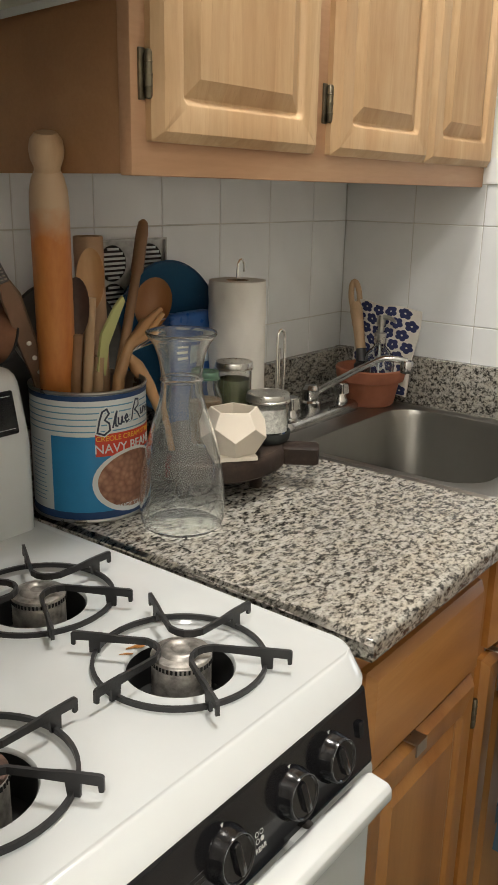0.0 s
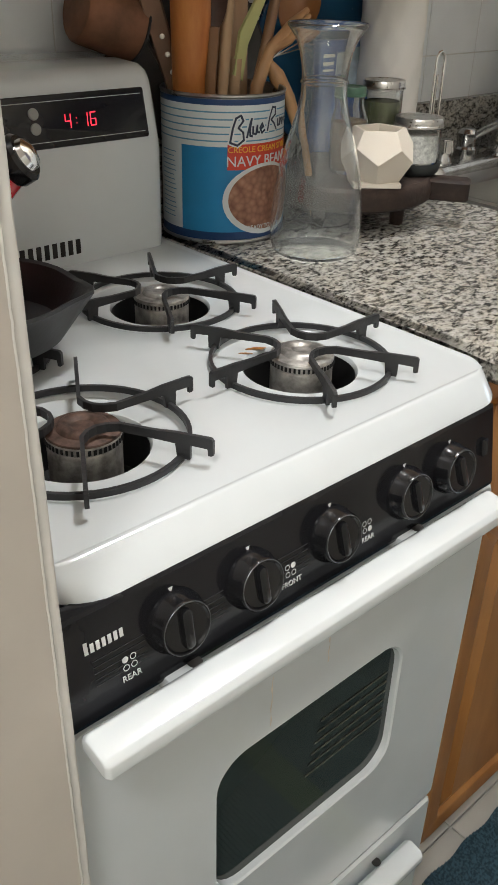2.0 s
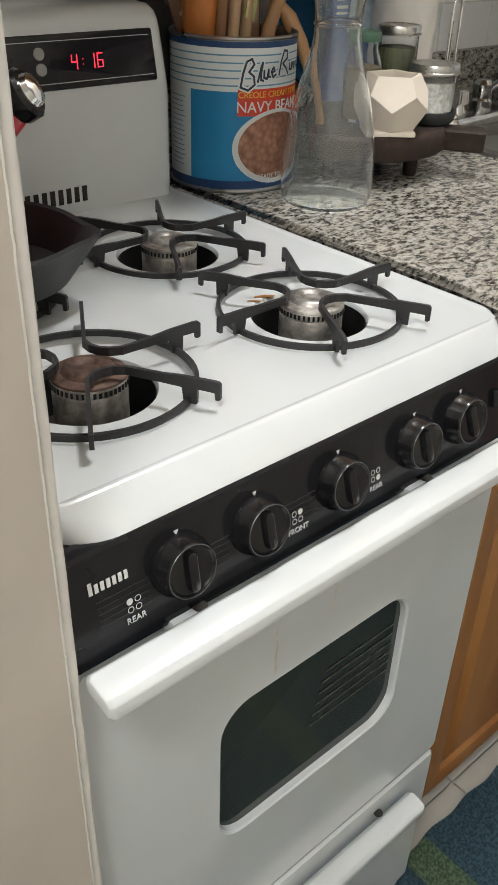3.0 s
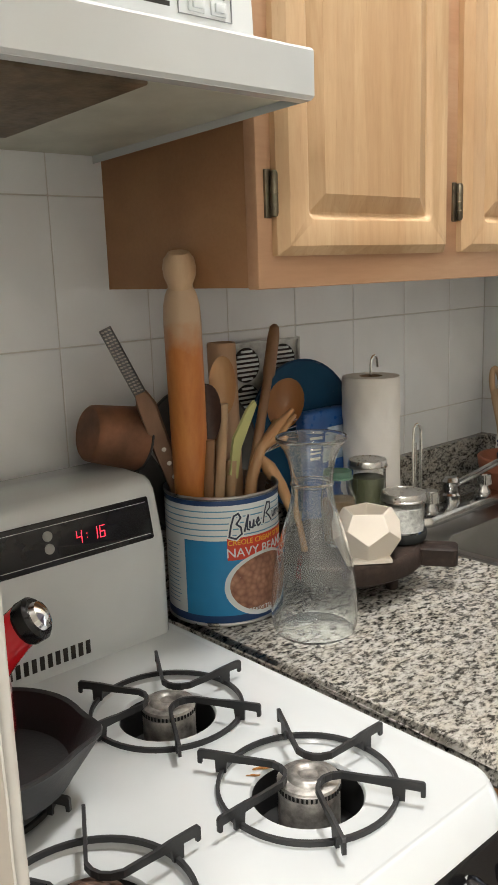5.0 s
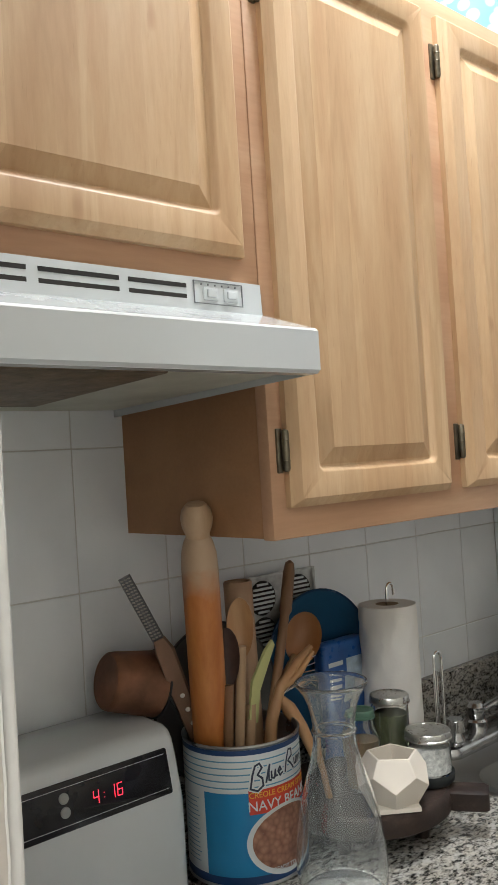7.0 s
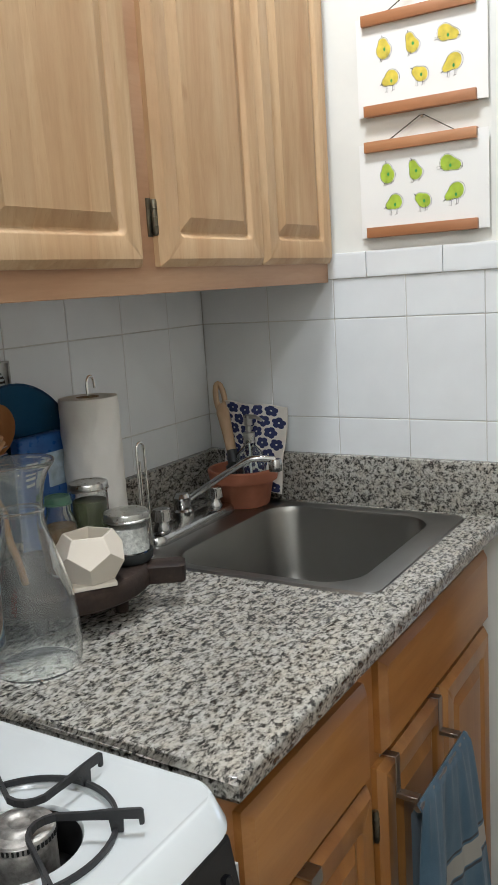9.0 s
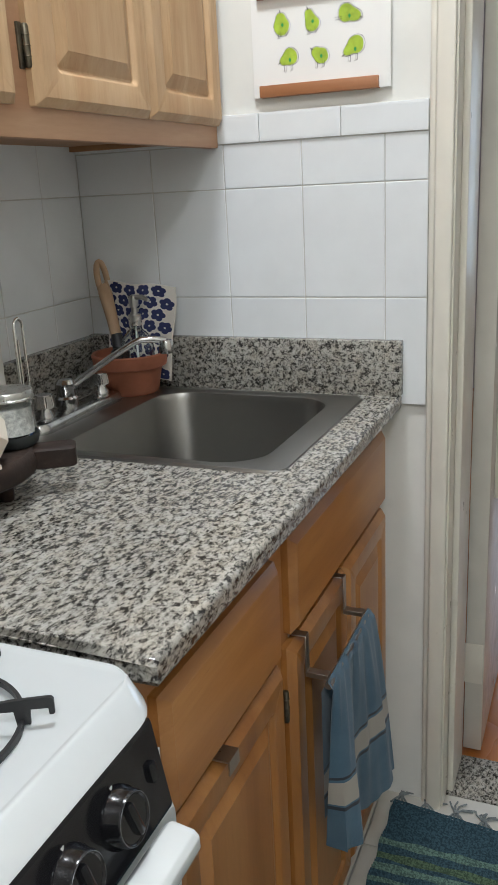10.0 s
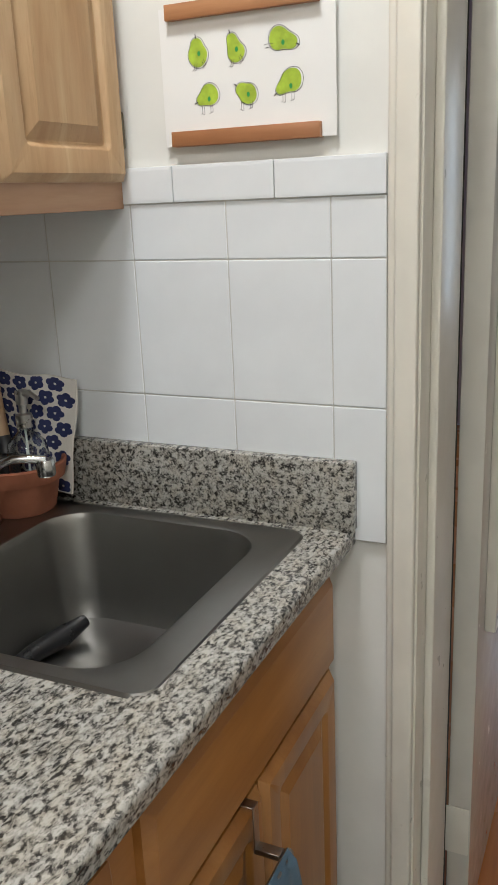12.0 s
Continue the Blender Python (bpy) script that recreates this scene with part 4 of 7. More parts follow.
CAN, CR, CH = (-0.866, 0.8165, Z), 0.0780, 0.178
can = thing("food_can", CAN, "large blue and white bean tin holding wooden kitchen utensils", "tin can")
M_TIN = plain("tinned_steel", (0.50, 0.50, 0.50), 0.3, 1.0, vary=0.1)
part("tin", lathe([(0.0, 0.0), (CR - 0.001, 0.0), (CR + 0.0012, 0.0015), (CR + 0.0012, 0.003), (CR - 0.0006, 0.005), (CR - 0.0006, CH - 0.005), (CR + 0.0012, CH - 0.003), (CR + 0.0012, CH - 0.001),
                   (CR, CH), (CR - 0.0015, CH - 0.001), (CR - 0.0015, 0.003), (0.0, 0.003)], CAN, 64, cap=False), M_TIN, can)
M_LWHITE = plain("label_white", (0.62, 0.66, 0.66), 0.4, vary=0.05)
M_LBLUE = plain("label_blue", (0.015, 0.20, 0.42), 0.38, vary=0.12)
M_LSTRIPE = plain("label_stripe_blue", (0.10, 0.26, 0.38), 0.4)
M_LNAVY = plain("label_navy", (0.012, 0.045, 0.14), 0.4, vary=0.1)
M_LRED = plain("label_red", (0.55, 0.045, 0.02), 0.38, vary=0.06)
M_LYEL = plain("label_yellow", (0.75, 0.42, 0.03), 0.4)
M_PRINT = plain("label_print_dark", (0.02, 0.03, 0.06), 0.4)
lab = label_bits(-180, 180, Z + 0.0055, Z + CH - 0.0055, CR, M_LWHITE, "label", can)
label_bits(-180, 180, Z + 0.166, Z + 0.1725, CR + 0.0003, M_LNAVY, "label_band", lab)
label_bits(-180, 180, Z + 0.0055, Z + 0.016, CR + 0.0003, M_LNAVY, "label_band", lab)
for k in range(5):
    label_bits(-180, 180, Z + 0.1575 - 0.0082 * k, Z + 0.1591 - 0.0082 * k, CR + 0.0003, M_LSTRIPE, "label_stripe", lab)
label_bits(-80, 70, Z + 0.0155, Z + 0.119, CR + 0.00035, M_LBLUE, "label_field", lab)
label_bits(-36, 40, Z + 0.092, Z + 0.122, CR + 0.0008, M_LRED, "label_box", lab)
nut = label_bits(-112, -84, Z + 0.020, Z + 0.117, CR + 0.0006, M_LWHITE, "label_panel", lab)
for k in range(15):
    label_bits(-110, -87 - (k * 7 % 4), Z + 0.108 - 0.0057 * k, Z + 0.1091 - 0.0057 * k, CR + 0.0009, M_LSTRIPE, "label_panel_line", nut)


def wrap(theta, z, r=CR + 0.0013):
    """Bends flat lettering round the can, with its middle at an angle and a height."""
    def bend(co):
        a = radians(theta) + co.x / r
        rr = r + co.z
        return Vector((CAN[0] + rr * math.cos(a), CAN[1] + rr * math.sin(a), z + co.y))
    return bend


words("label_word", "CREOLE CREAM STYLE", 0.0098, None, M_LYEL, lab, bend=wrap(0, Z + 0.1155))
words("label_word", "NAVY BEANS", 0.0175, None, M_LWHITE, lab, depth=0.0004, bend=wrap(0, Z + 0.1015))
words("label_word", "READY TO EAT", 0.0075, None, M_LWHITE, lab, bend=wrap(2, Z + 0.020, CR + 0.0022))
# bowl of beans on the label, and the flowing word above it
n = Nodes("printed_beans")
v = n.coords()
vor = n.add("ShaderNodeTexVoronoi")
vor.inputs["Scale"].default_value = 130
n.link(v, vor.inputs["Vector"])
beans = n.ramp(vor.outputs["Distance"], [(0.1, (0.44, 0.235, 0.15)), (0.5, (0.33, 0.16, 0.10)), (0.9, (0.20, 0.085, 0.05))])
n.base(n.mix(0.6, beans, n.ramp(n.noise(v, 60, 3), [(0.35, (0.6, 0.55, 0.5)), (0.65, (1, 1, 1))]), "MULTIPLY"))
n.set(rough=0.4)
M_BEANS = n.m


def ellipse_on_can(cu, cz, ru, rz, r, material, name):
    bm = bmesh.new()
    mid = wrap(0, 0, r)
    c = bm.verts.new(mid(Vector((cu, cz, 0))))
    prev = None
    rings = []
    for k in (0.35, 0.7, 1.0):
        rings.append([bm.verts.new(mid(Vector((cu + k * ru * math.cos(2 * math.pi * i / 40), cz + k * rz * math.sin(2 * math.pi * i / 40), 0)))) for i in range(40)])
    for i in range(40):
        bm.faces.new((c, rings[0][i], rings[0][(i + 1) % 40]))
        for p, q in zip(rings, rings[1:]):
            bm.faces.new((p[i], q[i], q[(i + 1) % 40], p[(i + 1) % 40]))
    return part(name, bm, material, lab)


ellipse_on_can(0.0035, Z + 0.0545, 0.0590, 0.0440, CR + 0.0012, M_LWHITE, "label_bowl")
ellipse_on_can(0.0050, Z + 0.0555, 0.0535, 0.0390, CR + 0.0016, M_BEANS, "label_picture")
script = bmesh.new()
bend = wrap(0, 0, CR + 0.0016)
strokes = [[(-0.047, 0.124), (-0.044, 0.140), (-0.040, 0.152), (-0.034, 0.155), (-0.031, 0.149), (-0.037, 0.141), (-0.031, 0.136), (-0.030, 0.127), (-0.038, 0.121), (-0.046, 0.124)],
           [(-0.026, 0.130), (-0.022, 0.146), (-0.020, 0.151), (-0.022, 0.140), (-0.022, 0.132), (-0.019, 0.131)],
           [(-0.018, 0.142), (-0.018, 0.134), (-0.014, 0.133), (-0.012, 0.143), (-0.012, 0.135), (-0.009, 0.135)],
           [(-0.007, 0.139), (-0.003, 0.141), (-0.005, 0.145), (-0.008, 0.140), (-0.005, 0.134), (-0.001, 0.137)],
           [(0.004, 0.136), (0.007, 0.150), (0.012, 0.162), (0.018, 0.161), (0.018, 0.153), (0.010, 0.148), (0.016, 0.143), (0.021, 0.136)],
           [(0.024, 0.147), (0.024, 0.140), (0.028, 0.140), (0.030, 0.148), (0.030, 0.140), (0.033, 0.147), (0.036, 0.147), (0.036, 0.140), (0.040, 0.147), (0.043, 0.147), (0.043, 0.140)]]
for material, wd, lift in ((M_LWHITE, 0.0064, -0.0004), (M_PRINT, 0.0025, 0.0)):
    bm = bmesh.new()
    for st in strokes:
        pts = []
        for a, b in zip(st, st[1:]):
            for s in (0, 0.5):
                pts.append((a[0] + (b[0] - a[0]) * s, a[1] + (b[1] - a[1]) * s))
        pts.append(st[-1])
        for a, b in zip(pts, pts[1:]):
            d = Vector((b[0] - a[0], b[1] - a[1]))
            if d.length < 1e-6:
                continue
            d.normalize()
            s = Vector((-d.y, d.x)) * wd / 2
            e = d * wd * 0.3
            q = [(a[0] - e.x + s.x, a[1] - e.y + s.y), (a[0] - e.x - s.x, a[1] - e.y - s.y), (b[0] + e.x - s.x, b[1] + e.y - s.y), (b[0] + e.x + s.x, b[1] + e.y + s.y)]
            bm.faces.new([bm.verts.new(bend(Vector((x, Z + y, lift)))) for x, y in q])
    part("label_swash", bm, material, lab, kind="stuff")


def stick(name, pts, radii, material, label, flatten=None, segs=12, category="kitchen utensil", group=""):
    bm = sweep(pts, radii, segs)
    ob = thing(name, pts[0], label, category, group)
    part("handle", bm, material, ob)
    return ob


def oval_bowl(name, centre, axis, half_w, half_l, depth, material, parent, face=(0.75, -0.6, 0.1)):
    """A spoon's bowl: an oval dish, open to the room, along the handle's way."""
    bm = bmesh.new()
    l = Vector(axis).normalized()
    f = Vector(face)
    f = (f - l * f.dot(l)).normalized()
    w = l.cross(f)
    rings = []
    for k, d in ((0.0, -1.0), (0.35, -0.87), (0.7, -0.5), (0.92, -0.12), (1.0, 0.0), (1.0, -0.28), (0.75, -0.85), (0.4, -1.25), (0.0, -1.4)):
        if k == 0:
            rings.append([bm.verts.new(Vector(centre) + f * d * depth)])
        else:
            rings.append([bm.verts.new(Vector(centre) + w * (k * half_w * math.cos(a)) + l * (k * half_l * math.sin(a) * (1.0 if math.sin(a) < 0 else 0.9)) + f * (d * depth)) for a in (2 * math.pi * i / 24 for i in range(24))])
    for p, q in zip(rings, rings[1:]):
        for i in range(24):
            j = (i + 1) % 24
            fc = list(dict.fromkeys([p[i % len(p)], p[j % len(p)], q[j % len(q)], q[i % len(q)]]))
            if len(fc) > 2:
                bm.faces.new(fc)
    return part(name, bm, material, parent)


S = 0.006
B0 = Z + 0.004
pin = thing("rolling_pin", (-0.925, 0.814, Z), "worn orange wooden rolling pin standing in the bean tin", "rolling pin")
pa, pb = Vector((-0.925, 0.814, 0.932)), Vector((-0.811, 0.721, 1.411))
PM = Matrix.Translation(pa) @ (pb - pa).to_track_quat("Z", "Y").to_matrix().to_4x4()
pl = (pb - pa).length
part("barrel", lathe([(0.0, 0.0), (0.019, 0.001), (0.0220, 0.006), (0.0228, 0.03), (0.0236, 0.25), (0.0234, pl - 0.085), (0.0222, pl - 0.066), (0.0190, pl - 0.052), (0.0150, pl - 0.043), (0.0, pl - 0.042)], segs=36, m=PM), M_PIN, pin)
part("knob", lathe([(0.0150, pl - 0.044), (0.0152, pl - 0.040), (0.0190, pl - 0.030), (0.0202, pl - 0.020), (0.0185, pl - 0.009), (0.0125, pl - 0.001), (0.0, pl)], segs=28, m=PM), M_WOOD_PALE, pin)
tube = thing("bamboo_pin", (-0.91, 0.87, Z), "plain pale bamboo tube standing in the bean tin", "kitchen utensil")
part("tube", lathe([(0.0, 0.0), (0.0205, 0.0), (0.0205, 0.357), (0.0195, 0.359), (0.0170, 0.358), (0.0160, 0.350), (0.0, 0.348)], segs=28, m=Matrix.Translation((-0.915, 0.875, B0)) @ Matrix.Rotation(radians(1.0), 4, "X")), M_BAMBOO, tube)
sp = stick("wooden_spoon", [(-0.845, 0.797 + S, B0), (-0.848, 0.792 + S, 1.09), (-0.850, 0.804 + S, 1.19), (-0.851, 0.805 + S, 1.215)], [0.0065, 0.0068, 0.0070, 0.009], M_WOOD_PALE, "pale wooden spoon with a long narrow bowl in the tin")
oval_bowl("bowl", (-0.851, 0.808 + S, 1.240), (0.0, 0.05, 1), 0.0178, 0.042, 0.009, M_WOOD_OLIVE, sp)
sp = stick("wooden_spoon", [(-0.862, 0.800 + S, B0), (-0.858, 0.781 + S, 1.08), (-0.850, 0.780 + S, 1.172)], [0.0055, 0.0062, 0.0080], M_WOOD_BROWN, "dark brown wooden spoon with a scorched bowl in the tin")
oval_bowl("bowl", (-0.849, 0.781 + S, 1.207), (0.0, 0.05, 1), 0.0165, 0.040, 0.008, plain("scorched_wood", (0.045, 0.022, 0.015), 0.6, vary=0.4, scale=60), sp)
sp = stick("wooden_spoon", [(-0.935, 0.860 + S, B0), (-0.91, 0.884 + S, 1.047), (-0.91, 0.924 + S, 1.127), (-0.908, 0.964 + S, 1.160)], [0.006, 0.006, 0.0065, 0.010], M_WOOD_OLIVE, "large round-bowled brown wooden spoon in the tin")
oval_bowl("bowl", (-0.906, 0.978 + S, 1.190), (0.0, 0.42, 1), 0.0275, 0.041, 0.015, wood("oiled_spoon_wood", (0.20, 0.075, 0.022), (0.28, 0.115, 0.035), (0.34, 0.155, 0.055), rough=0.4, coat=0.1), sp)
sp = stick("wooden_stick", [(-0.915, 0.845 + S, B0), (-0.880, 0.867 + S, 1.058), (-0.880, 0.891 + S, 1.139), (-0.880, 0.918 + S, 1.235), (-0.880, 0.920 + S, 1.240), (-0.880, 0.932 + S, 1.292), (-0.880, 0.935 + S, 1.306), (-0.880, 0.936 + S, 1.310)],
           [0.008, 0.0078, 0.0072, 0.0068, 0.0092, 0.0088, 0.0068, 0.002], M_WOOD_BROWN, "brown turned wooden stick with a rounded end in the tin")
spat = stick("spatula", [(-0.865, 0.822 + S, B0), (-0.860, 0.819 + S, 1.075), (-0.860, 0.825 + S, 1.135)], [0.008, 0.0082, 0.008], M_WOOD_PALE, "spatula with a pale wooden handle and yellow-green blade")
bm = bmesh.new()
blade = [(0.816, 1.118), (0.830, 1.110), (0.838, 1.150), (0.870, 1.205), (0.866, 1.212), (0.852, 1.200), (0.826, 1.165)]
fr = [bm.verts.new((-0.853, y + S, z)) for y, z in blade]
bk = [bm.verts.new((-0.8575, y + S, z)) for y, z in blade]
bm.faces.new(fr)
bm.faces.new(bk)
for i in range(len(blade)):
    j = (i + 1) % len(blade)
    bm.faces.new((fr[i], fr[j], bk[j], bk[i]))
part("blade", bm, plain("yellow_green_silicone", (0.42, 0.42, 0.17), 0.5, vary=0.08), spat, "pale yellow-green blade", smooth=False)
sp = stick("wooden_fork", [(-0.880, 0.855 + S, B0), (-0.868, 0.868 + S, 1.10), (-0.868, 0.889 + S, 1.141), (-0.866, 0.925 + S, 1.170), (-0.865, 0.951 + S, 1.186)], [0.0075, 0.0085, 0.0075, 0.0065, 0.0035], M_WOOD_OLIVE, "short wooden serving fork with worn tips in the tin")
part("tine", sweep([(-0.868, 0.889 + S, 1.141), (-0.860, 0.915 + S, 1.152), (-0.858, 0.948 + S, 1.180)], [0.007, 0.0055, 0.003], 10), M_WOOD_OLIVE, sp)
wh = thing("wire_skimmer", (-0.87, 0.93, 1.10), "small bent steel wire skimmer standing in the tin", "kitchen utensil")
bm = bmesh.new()
for k in range(5):
    sweep([(-0.880, 0.870 + S, 1.06), (-0.866, 0.880 + S + 0.003 * k, 1.125 + 0.002 * k), (-0.864, 0.915 + 0.006 * k + S, 1.165 - 0.006 * k), (-0.864, 0.958 + S - 0.002 * k, 1.172 - 0.010 * k)], 0.0010, 6, bm=bm)
sweep([(-0.895, 0.855 + S, B0), (-0.880, 0.870 + S, 1.06)], 0.003, 8, bm=bm)
part("wire", bm, M_CHROME, wh)
sp = stick("wooden_spoon", [(-0.868, 0.886 + S, 1.130), (-0.862, 0.896 + S, 1.112), (-0.850, 0.908 + S, 1.085), (-0.838, 0.927 + S, 1.025), (-0.826, 0.942 + S, 0.9315)], [0.004, 0.0105, 0.0085, 0.0055, 0.005], M_WOOD_OLIVE, "worn wooden spatula leaning outside against the bean tin")
rasp = thing("kitchen_rasp", (-0.875, 0.75, Z), "steel hand rasp with a riveted dark wooden handle in the tin", "kitchen utensil")


def flat_bar(pts, w, t, material, name, parent, out=(0.82, -0.57, 0)):
    """A flat strip through points, seen broadside from the room."""
    bm = bmesh.new()
    rows = []
    o = Vector(out).normalized()
    for i, p in enumerate(pts):
        d = (Vector(pts[min(i + 1, len(pts) - 1)]) - Vector(pts[max(i - 1, 0)])).normalized()
        s = d.cross(o).normalized()
        ww = w[i] if isinstance(w, (list, tuple)) else w
        rows.append([bm.verts.new(Vector(p) + s * a * ww / 2 + o * b * t / 2) for a, b in ((-1, -0.6), (-0.8, 1), (0.8, 1), (1, -0.6))])
    for p, q in zip(rows, rows[1:]):
        for i in range(4):
            bm.faces.new((p[i], p[(i + 1) % 4], q[(i + 1) % 4], q[i]))
    bm.faces.new(rows[0])
    bm.faces.new(rows[-1])
    return part(name, bm, material, parent)


M_HANDLE = wood("dark_handle_wood", (0.13, 0.065, 0.035), (0.18, 0.095, 0.052), (0.24, 0.13, 0.075), rough=0.5, coat=0.0)
hd = flat_bar([(-0.8930, 0.706 + S, 1.238), (-0.8935, 0.715 + S, 1.220), (-0.8990, 0.737 + S, 1.168), (-0.9060, 0.766 + S, 1.106), (-0.9150, 0.795 + S, 0.990)], [0.016, 0.026, 0.026, 0.024, 0.022], 0.014, M_HANDLE, "handle", rasp)
bm = bmesh.new()
for z, y, x in ((1.160, 0.7405, -0.8935), (1.140, 0.7495, -0.8955), (1.120, 0.7585, -0.8980)):
    lathe([(0.0, 0.0), (0.0034, 0.0), (0.0028, 0.0012), (0.0, 0.0016)], segs=12, m=Matrix.Translation((x, y + S - 0.002, z)) @ Vector((0.82, -0.57, 0)).to_track_quat("Z", "Y").to_matrix().to_4x4(), bm=bm)
part("rivet", bm, M_NICKEL, hd, "pale metal rivets", kind="stuff")
rb = flat_bar([(-0.90, 0.663 + S, 1.322), (-0.893, 0.706 + S, 1.236)], 0.0165, 0.006, plain("dark_rasp_steel", (0.13, 0.13, 0.135), 0.38, 0.8, vary=0.25), "blade", rasp)
teeth = bmesh.new()
for k in range(20):
    s = k / 19
    c = Vector((-0.90, 0.663 + S, 1.322)).lerp(Vector((-0.893, 0.706 + S, 1.236)), 0.04 + 0.9 * s) + Vector((0.82, -0.57, 0)) * 0.0042
    d = Vector((0, 0.45, -0.9))
    lat = d.cross(Vector((0.82, -0.57, 0))).normalized()
    for u in (-0.0045, 0.0, 0.0045):
        p = c + lat * u
        box((p.x - 0.0009, p.y - 0.0015, p.z - 0.0009), (p.x + 0.0009, p.y + 0.0015, p.z + 0.0009), 0, bm=teeth)
part("tooth", teeth, M_NICKEL, rb, kind="stuff")

NEAR = Vector((0.022, -0.0165, 0))
for o in [o for o in scene.collection.objects if o.parent is None and o.name.split(".")[0] in ("rolling_pin", "bamboo_pin", "wooden_spoon", "wooden_stick", "spatula", "wooden_fork", "wire_skimmer", "kitchen_rasp")]:
    for c in o.children_recursive:
        if c.type == "MESH":
            for v in c.data.vertices:
                v.co += NEAR * max(0.0, min(1.0, 1 - (v.co.z - 0.93) / 0.38))

# leaning against the wall behind the tin
copper = thing("copper_pot", (-0.93, 0.68, 1.14), "small tarnished copper pot lying on the backguard against the wall", "pot")
cm = Matrix.Translation((-0.934, 0.6835 + S, 1.1800)) @ Vector((0.10, 0.96, -0.24)).to_track_quat("Z", "Y").to_matrix().to_4x4()
part("pot_body", lathe([(0.0, -0.034), (0.0335, -0.034), (0.0365, -0.031), (0.0375, -0.026), (0.0430, 0.036), (0.0438, 0.038), (0.0420, 0.0385), (0.036, -0.026), (0.0, -0.029)], segs=40, m=cm), plain("tarnished_copper", (0.19, 0.085, 0.045), 0.60, 0.45, vary=0.4, scale=24, bump=0.2), copper)
part("rim", lathe([(0.0425, 0.0365), (0.0452, 0.0375), (0.0452, 0.0395), (0.0425, 0.0395)], segs=40, m=cm, cap=False), M_IRON, copper)


def leaning_disc(name, centre, r, material, label, category, lean=12, thick=0.004, rim=None, yaw=0):
    ob = thing(name, (centre[0], centre[1], Z), label, category)
    m = Matrix.Translation(centre) @ Matrix.Rotation(radians(yaw), 4, "Z") @ Matrix.Rotation(radians(90 - lean), 4, "Y")
    part("disc", lathe([(0.0, 0.0), (r * 0.80, 0.0), (r * 0.88, 0.002), (r * 0.97, 0.010), (r, 0.012), (r, 0.012 + thick * 0.6), (r * 0.96, 0.0125), (r * 0.86, thick), (0.0, thick)], segs=56, m=m), material, ob)
    if rim:
        part("rim", lathe([(r * 0.985, 0.0105), (r * 1.012, 0.0125), (r * 1.012, 0.0165), (r * 0.985, 0.0155)], segs=56, m=m, cap=False), rim, ob)
    return ob


M_BLUEPLATE = plain("dark_blue_enamel", (0.018, 0.075, 0.15), 0.22, vary=0.15, coat=0.3)
leaning_disc("blue_tray", (-0.968, 1.068 + S, 1.118), 0.122, M_BLUEPLATE, "round dark blue enamel tray leaning on the tiled wall", "tray", 5, rim=plain("navy_rim", (0.012, 0.045, 0.10), 0.25))
fp = leaning_disc("frying_pan", (-0.955, 0.838 + S, 1.115), 0.112, plain("dull_grey_pan", (0.075, 0.075, 0.070), 0.35, 0.3, vary=0.3, scale=20), "dull grey round pan leaning on tiles behind the bean tin", "pan", 6, rim=M_IRON)
bm = bmesh.new()
for k in range(2):
    sweep([(-0.930, 0.788 + S, 1.176 - 0.010 * k), (-0.930, 0.815 + S, 1.184 - 0.010 * k)], 0.0016, 6, bm=bm)
sweep([(-0.932, 0.742 + S, 1.152), (-0.905, 0.764 + S, 1.100)], 0.0022, 6, bm=bm)
part("rivet", bm, M_STEEL, fp, kind="stuff")
tin = thing("slotted_tin_plate", (-0.985, 1.02, Z), "worn metal plate with round slotted windows leaning on the wall", "kitchen rack")
bm = bmesh.new()
TIN_Y0, TIN_Y1, TIN_Z1 = 0.935 + S, 1.092 + S, 1.276
box((-0.9905, TIN_Y0, Z + 0.0), (-0.988, TIN_Y1, TIN_Z1), 0.0005, bm=bm)
for a, b in (((TIN_Y0, TIN_Z1 - 0.003), (TIN_Y1, TIN_Z1)), ((TIN_Y0, Z), (TIN_Y0 + 0.003, TIN_Z1)), ((TIN_Y1 - 0.003, Z), (TIN_Y1, TIN_Z1))):
    box((-0.988, a[0], a[1]), (-0.984, b[0], b[1]), 0, bm=bm)
part("plate", bm, plain("worn_grey_metal", (0.40, 0.40, 0.38), 0.42, 0.6, vary=0.35, scale=50, bump=0.3), tin)
for yy in (0.974, 1.054):
    for zz in (1.240, 1.182, 1.124):
        w = part("window", lathe([(0.0, 0.0), (0.0255, 0.0), (0.0265, 0.0018), (0.0275, 0.0), (0.0275, -0.001), (0.0, -0.001)], segs=28, m=Matrix.Translation((-0.9868, yy + S, zz)) @ Matrix.Rotation(radians(90), 4, "Y"), cap=False), M_DARK, tin)
        sl = bmesh.new()
        for k in range(-3, 4):
            hw = math.sqrt(max(0.0, 0.0245 ** 2 - (k * 0.0072) ** 2))
            box((-0.9862, yy + S - hw, zz + k * 0.0072 - 0.0018), (-0.9838, yy + S + hw, zz + k * 0.0072 + 0.0018), 0.0005, bm=sl)
        part("slat", sl, M_LWHITE, w, kind="stuff")
bag = thing("blue_packet", (-0.93, 1.10, Z), "upright bright blue packet with a pale printed patch", "food packet")
part("packet", box((-0.950, 1.040 + S, Z + 0.0005), (-0.925, 1.140 + S, 1.160), 0.006, 3), plain("packet_blue", (0.025, 0.10, 0.32), 0.3, vary=0.2, scale=30), bag)
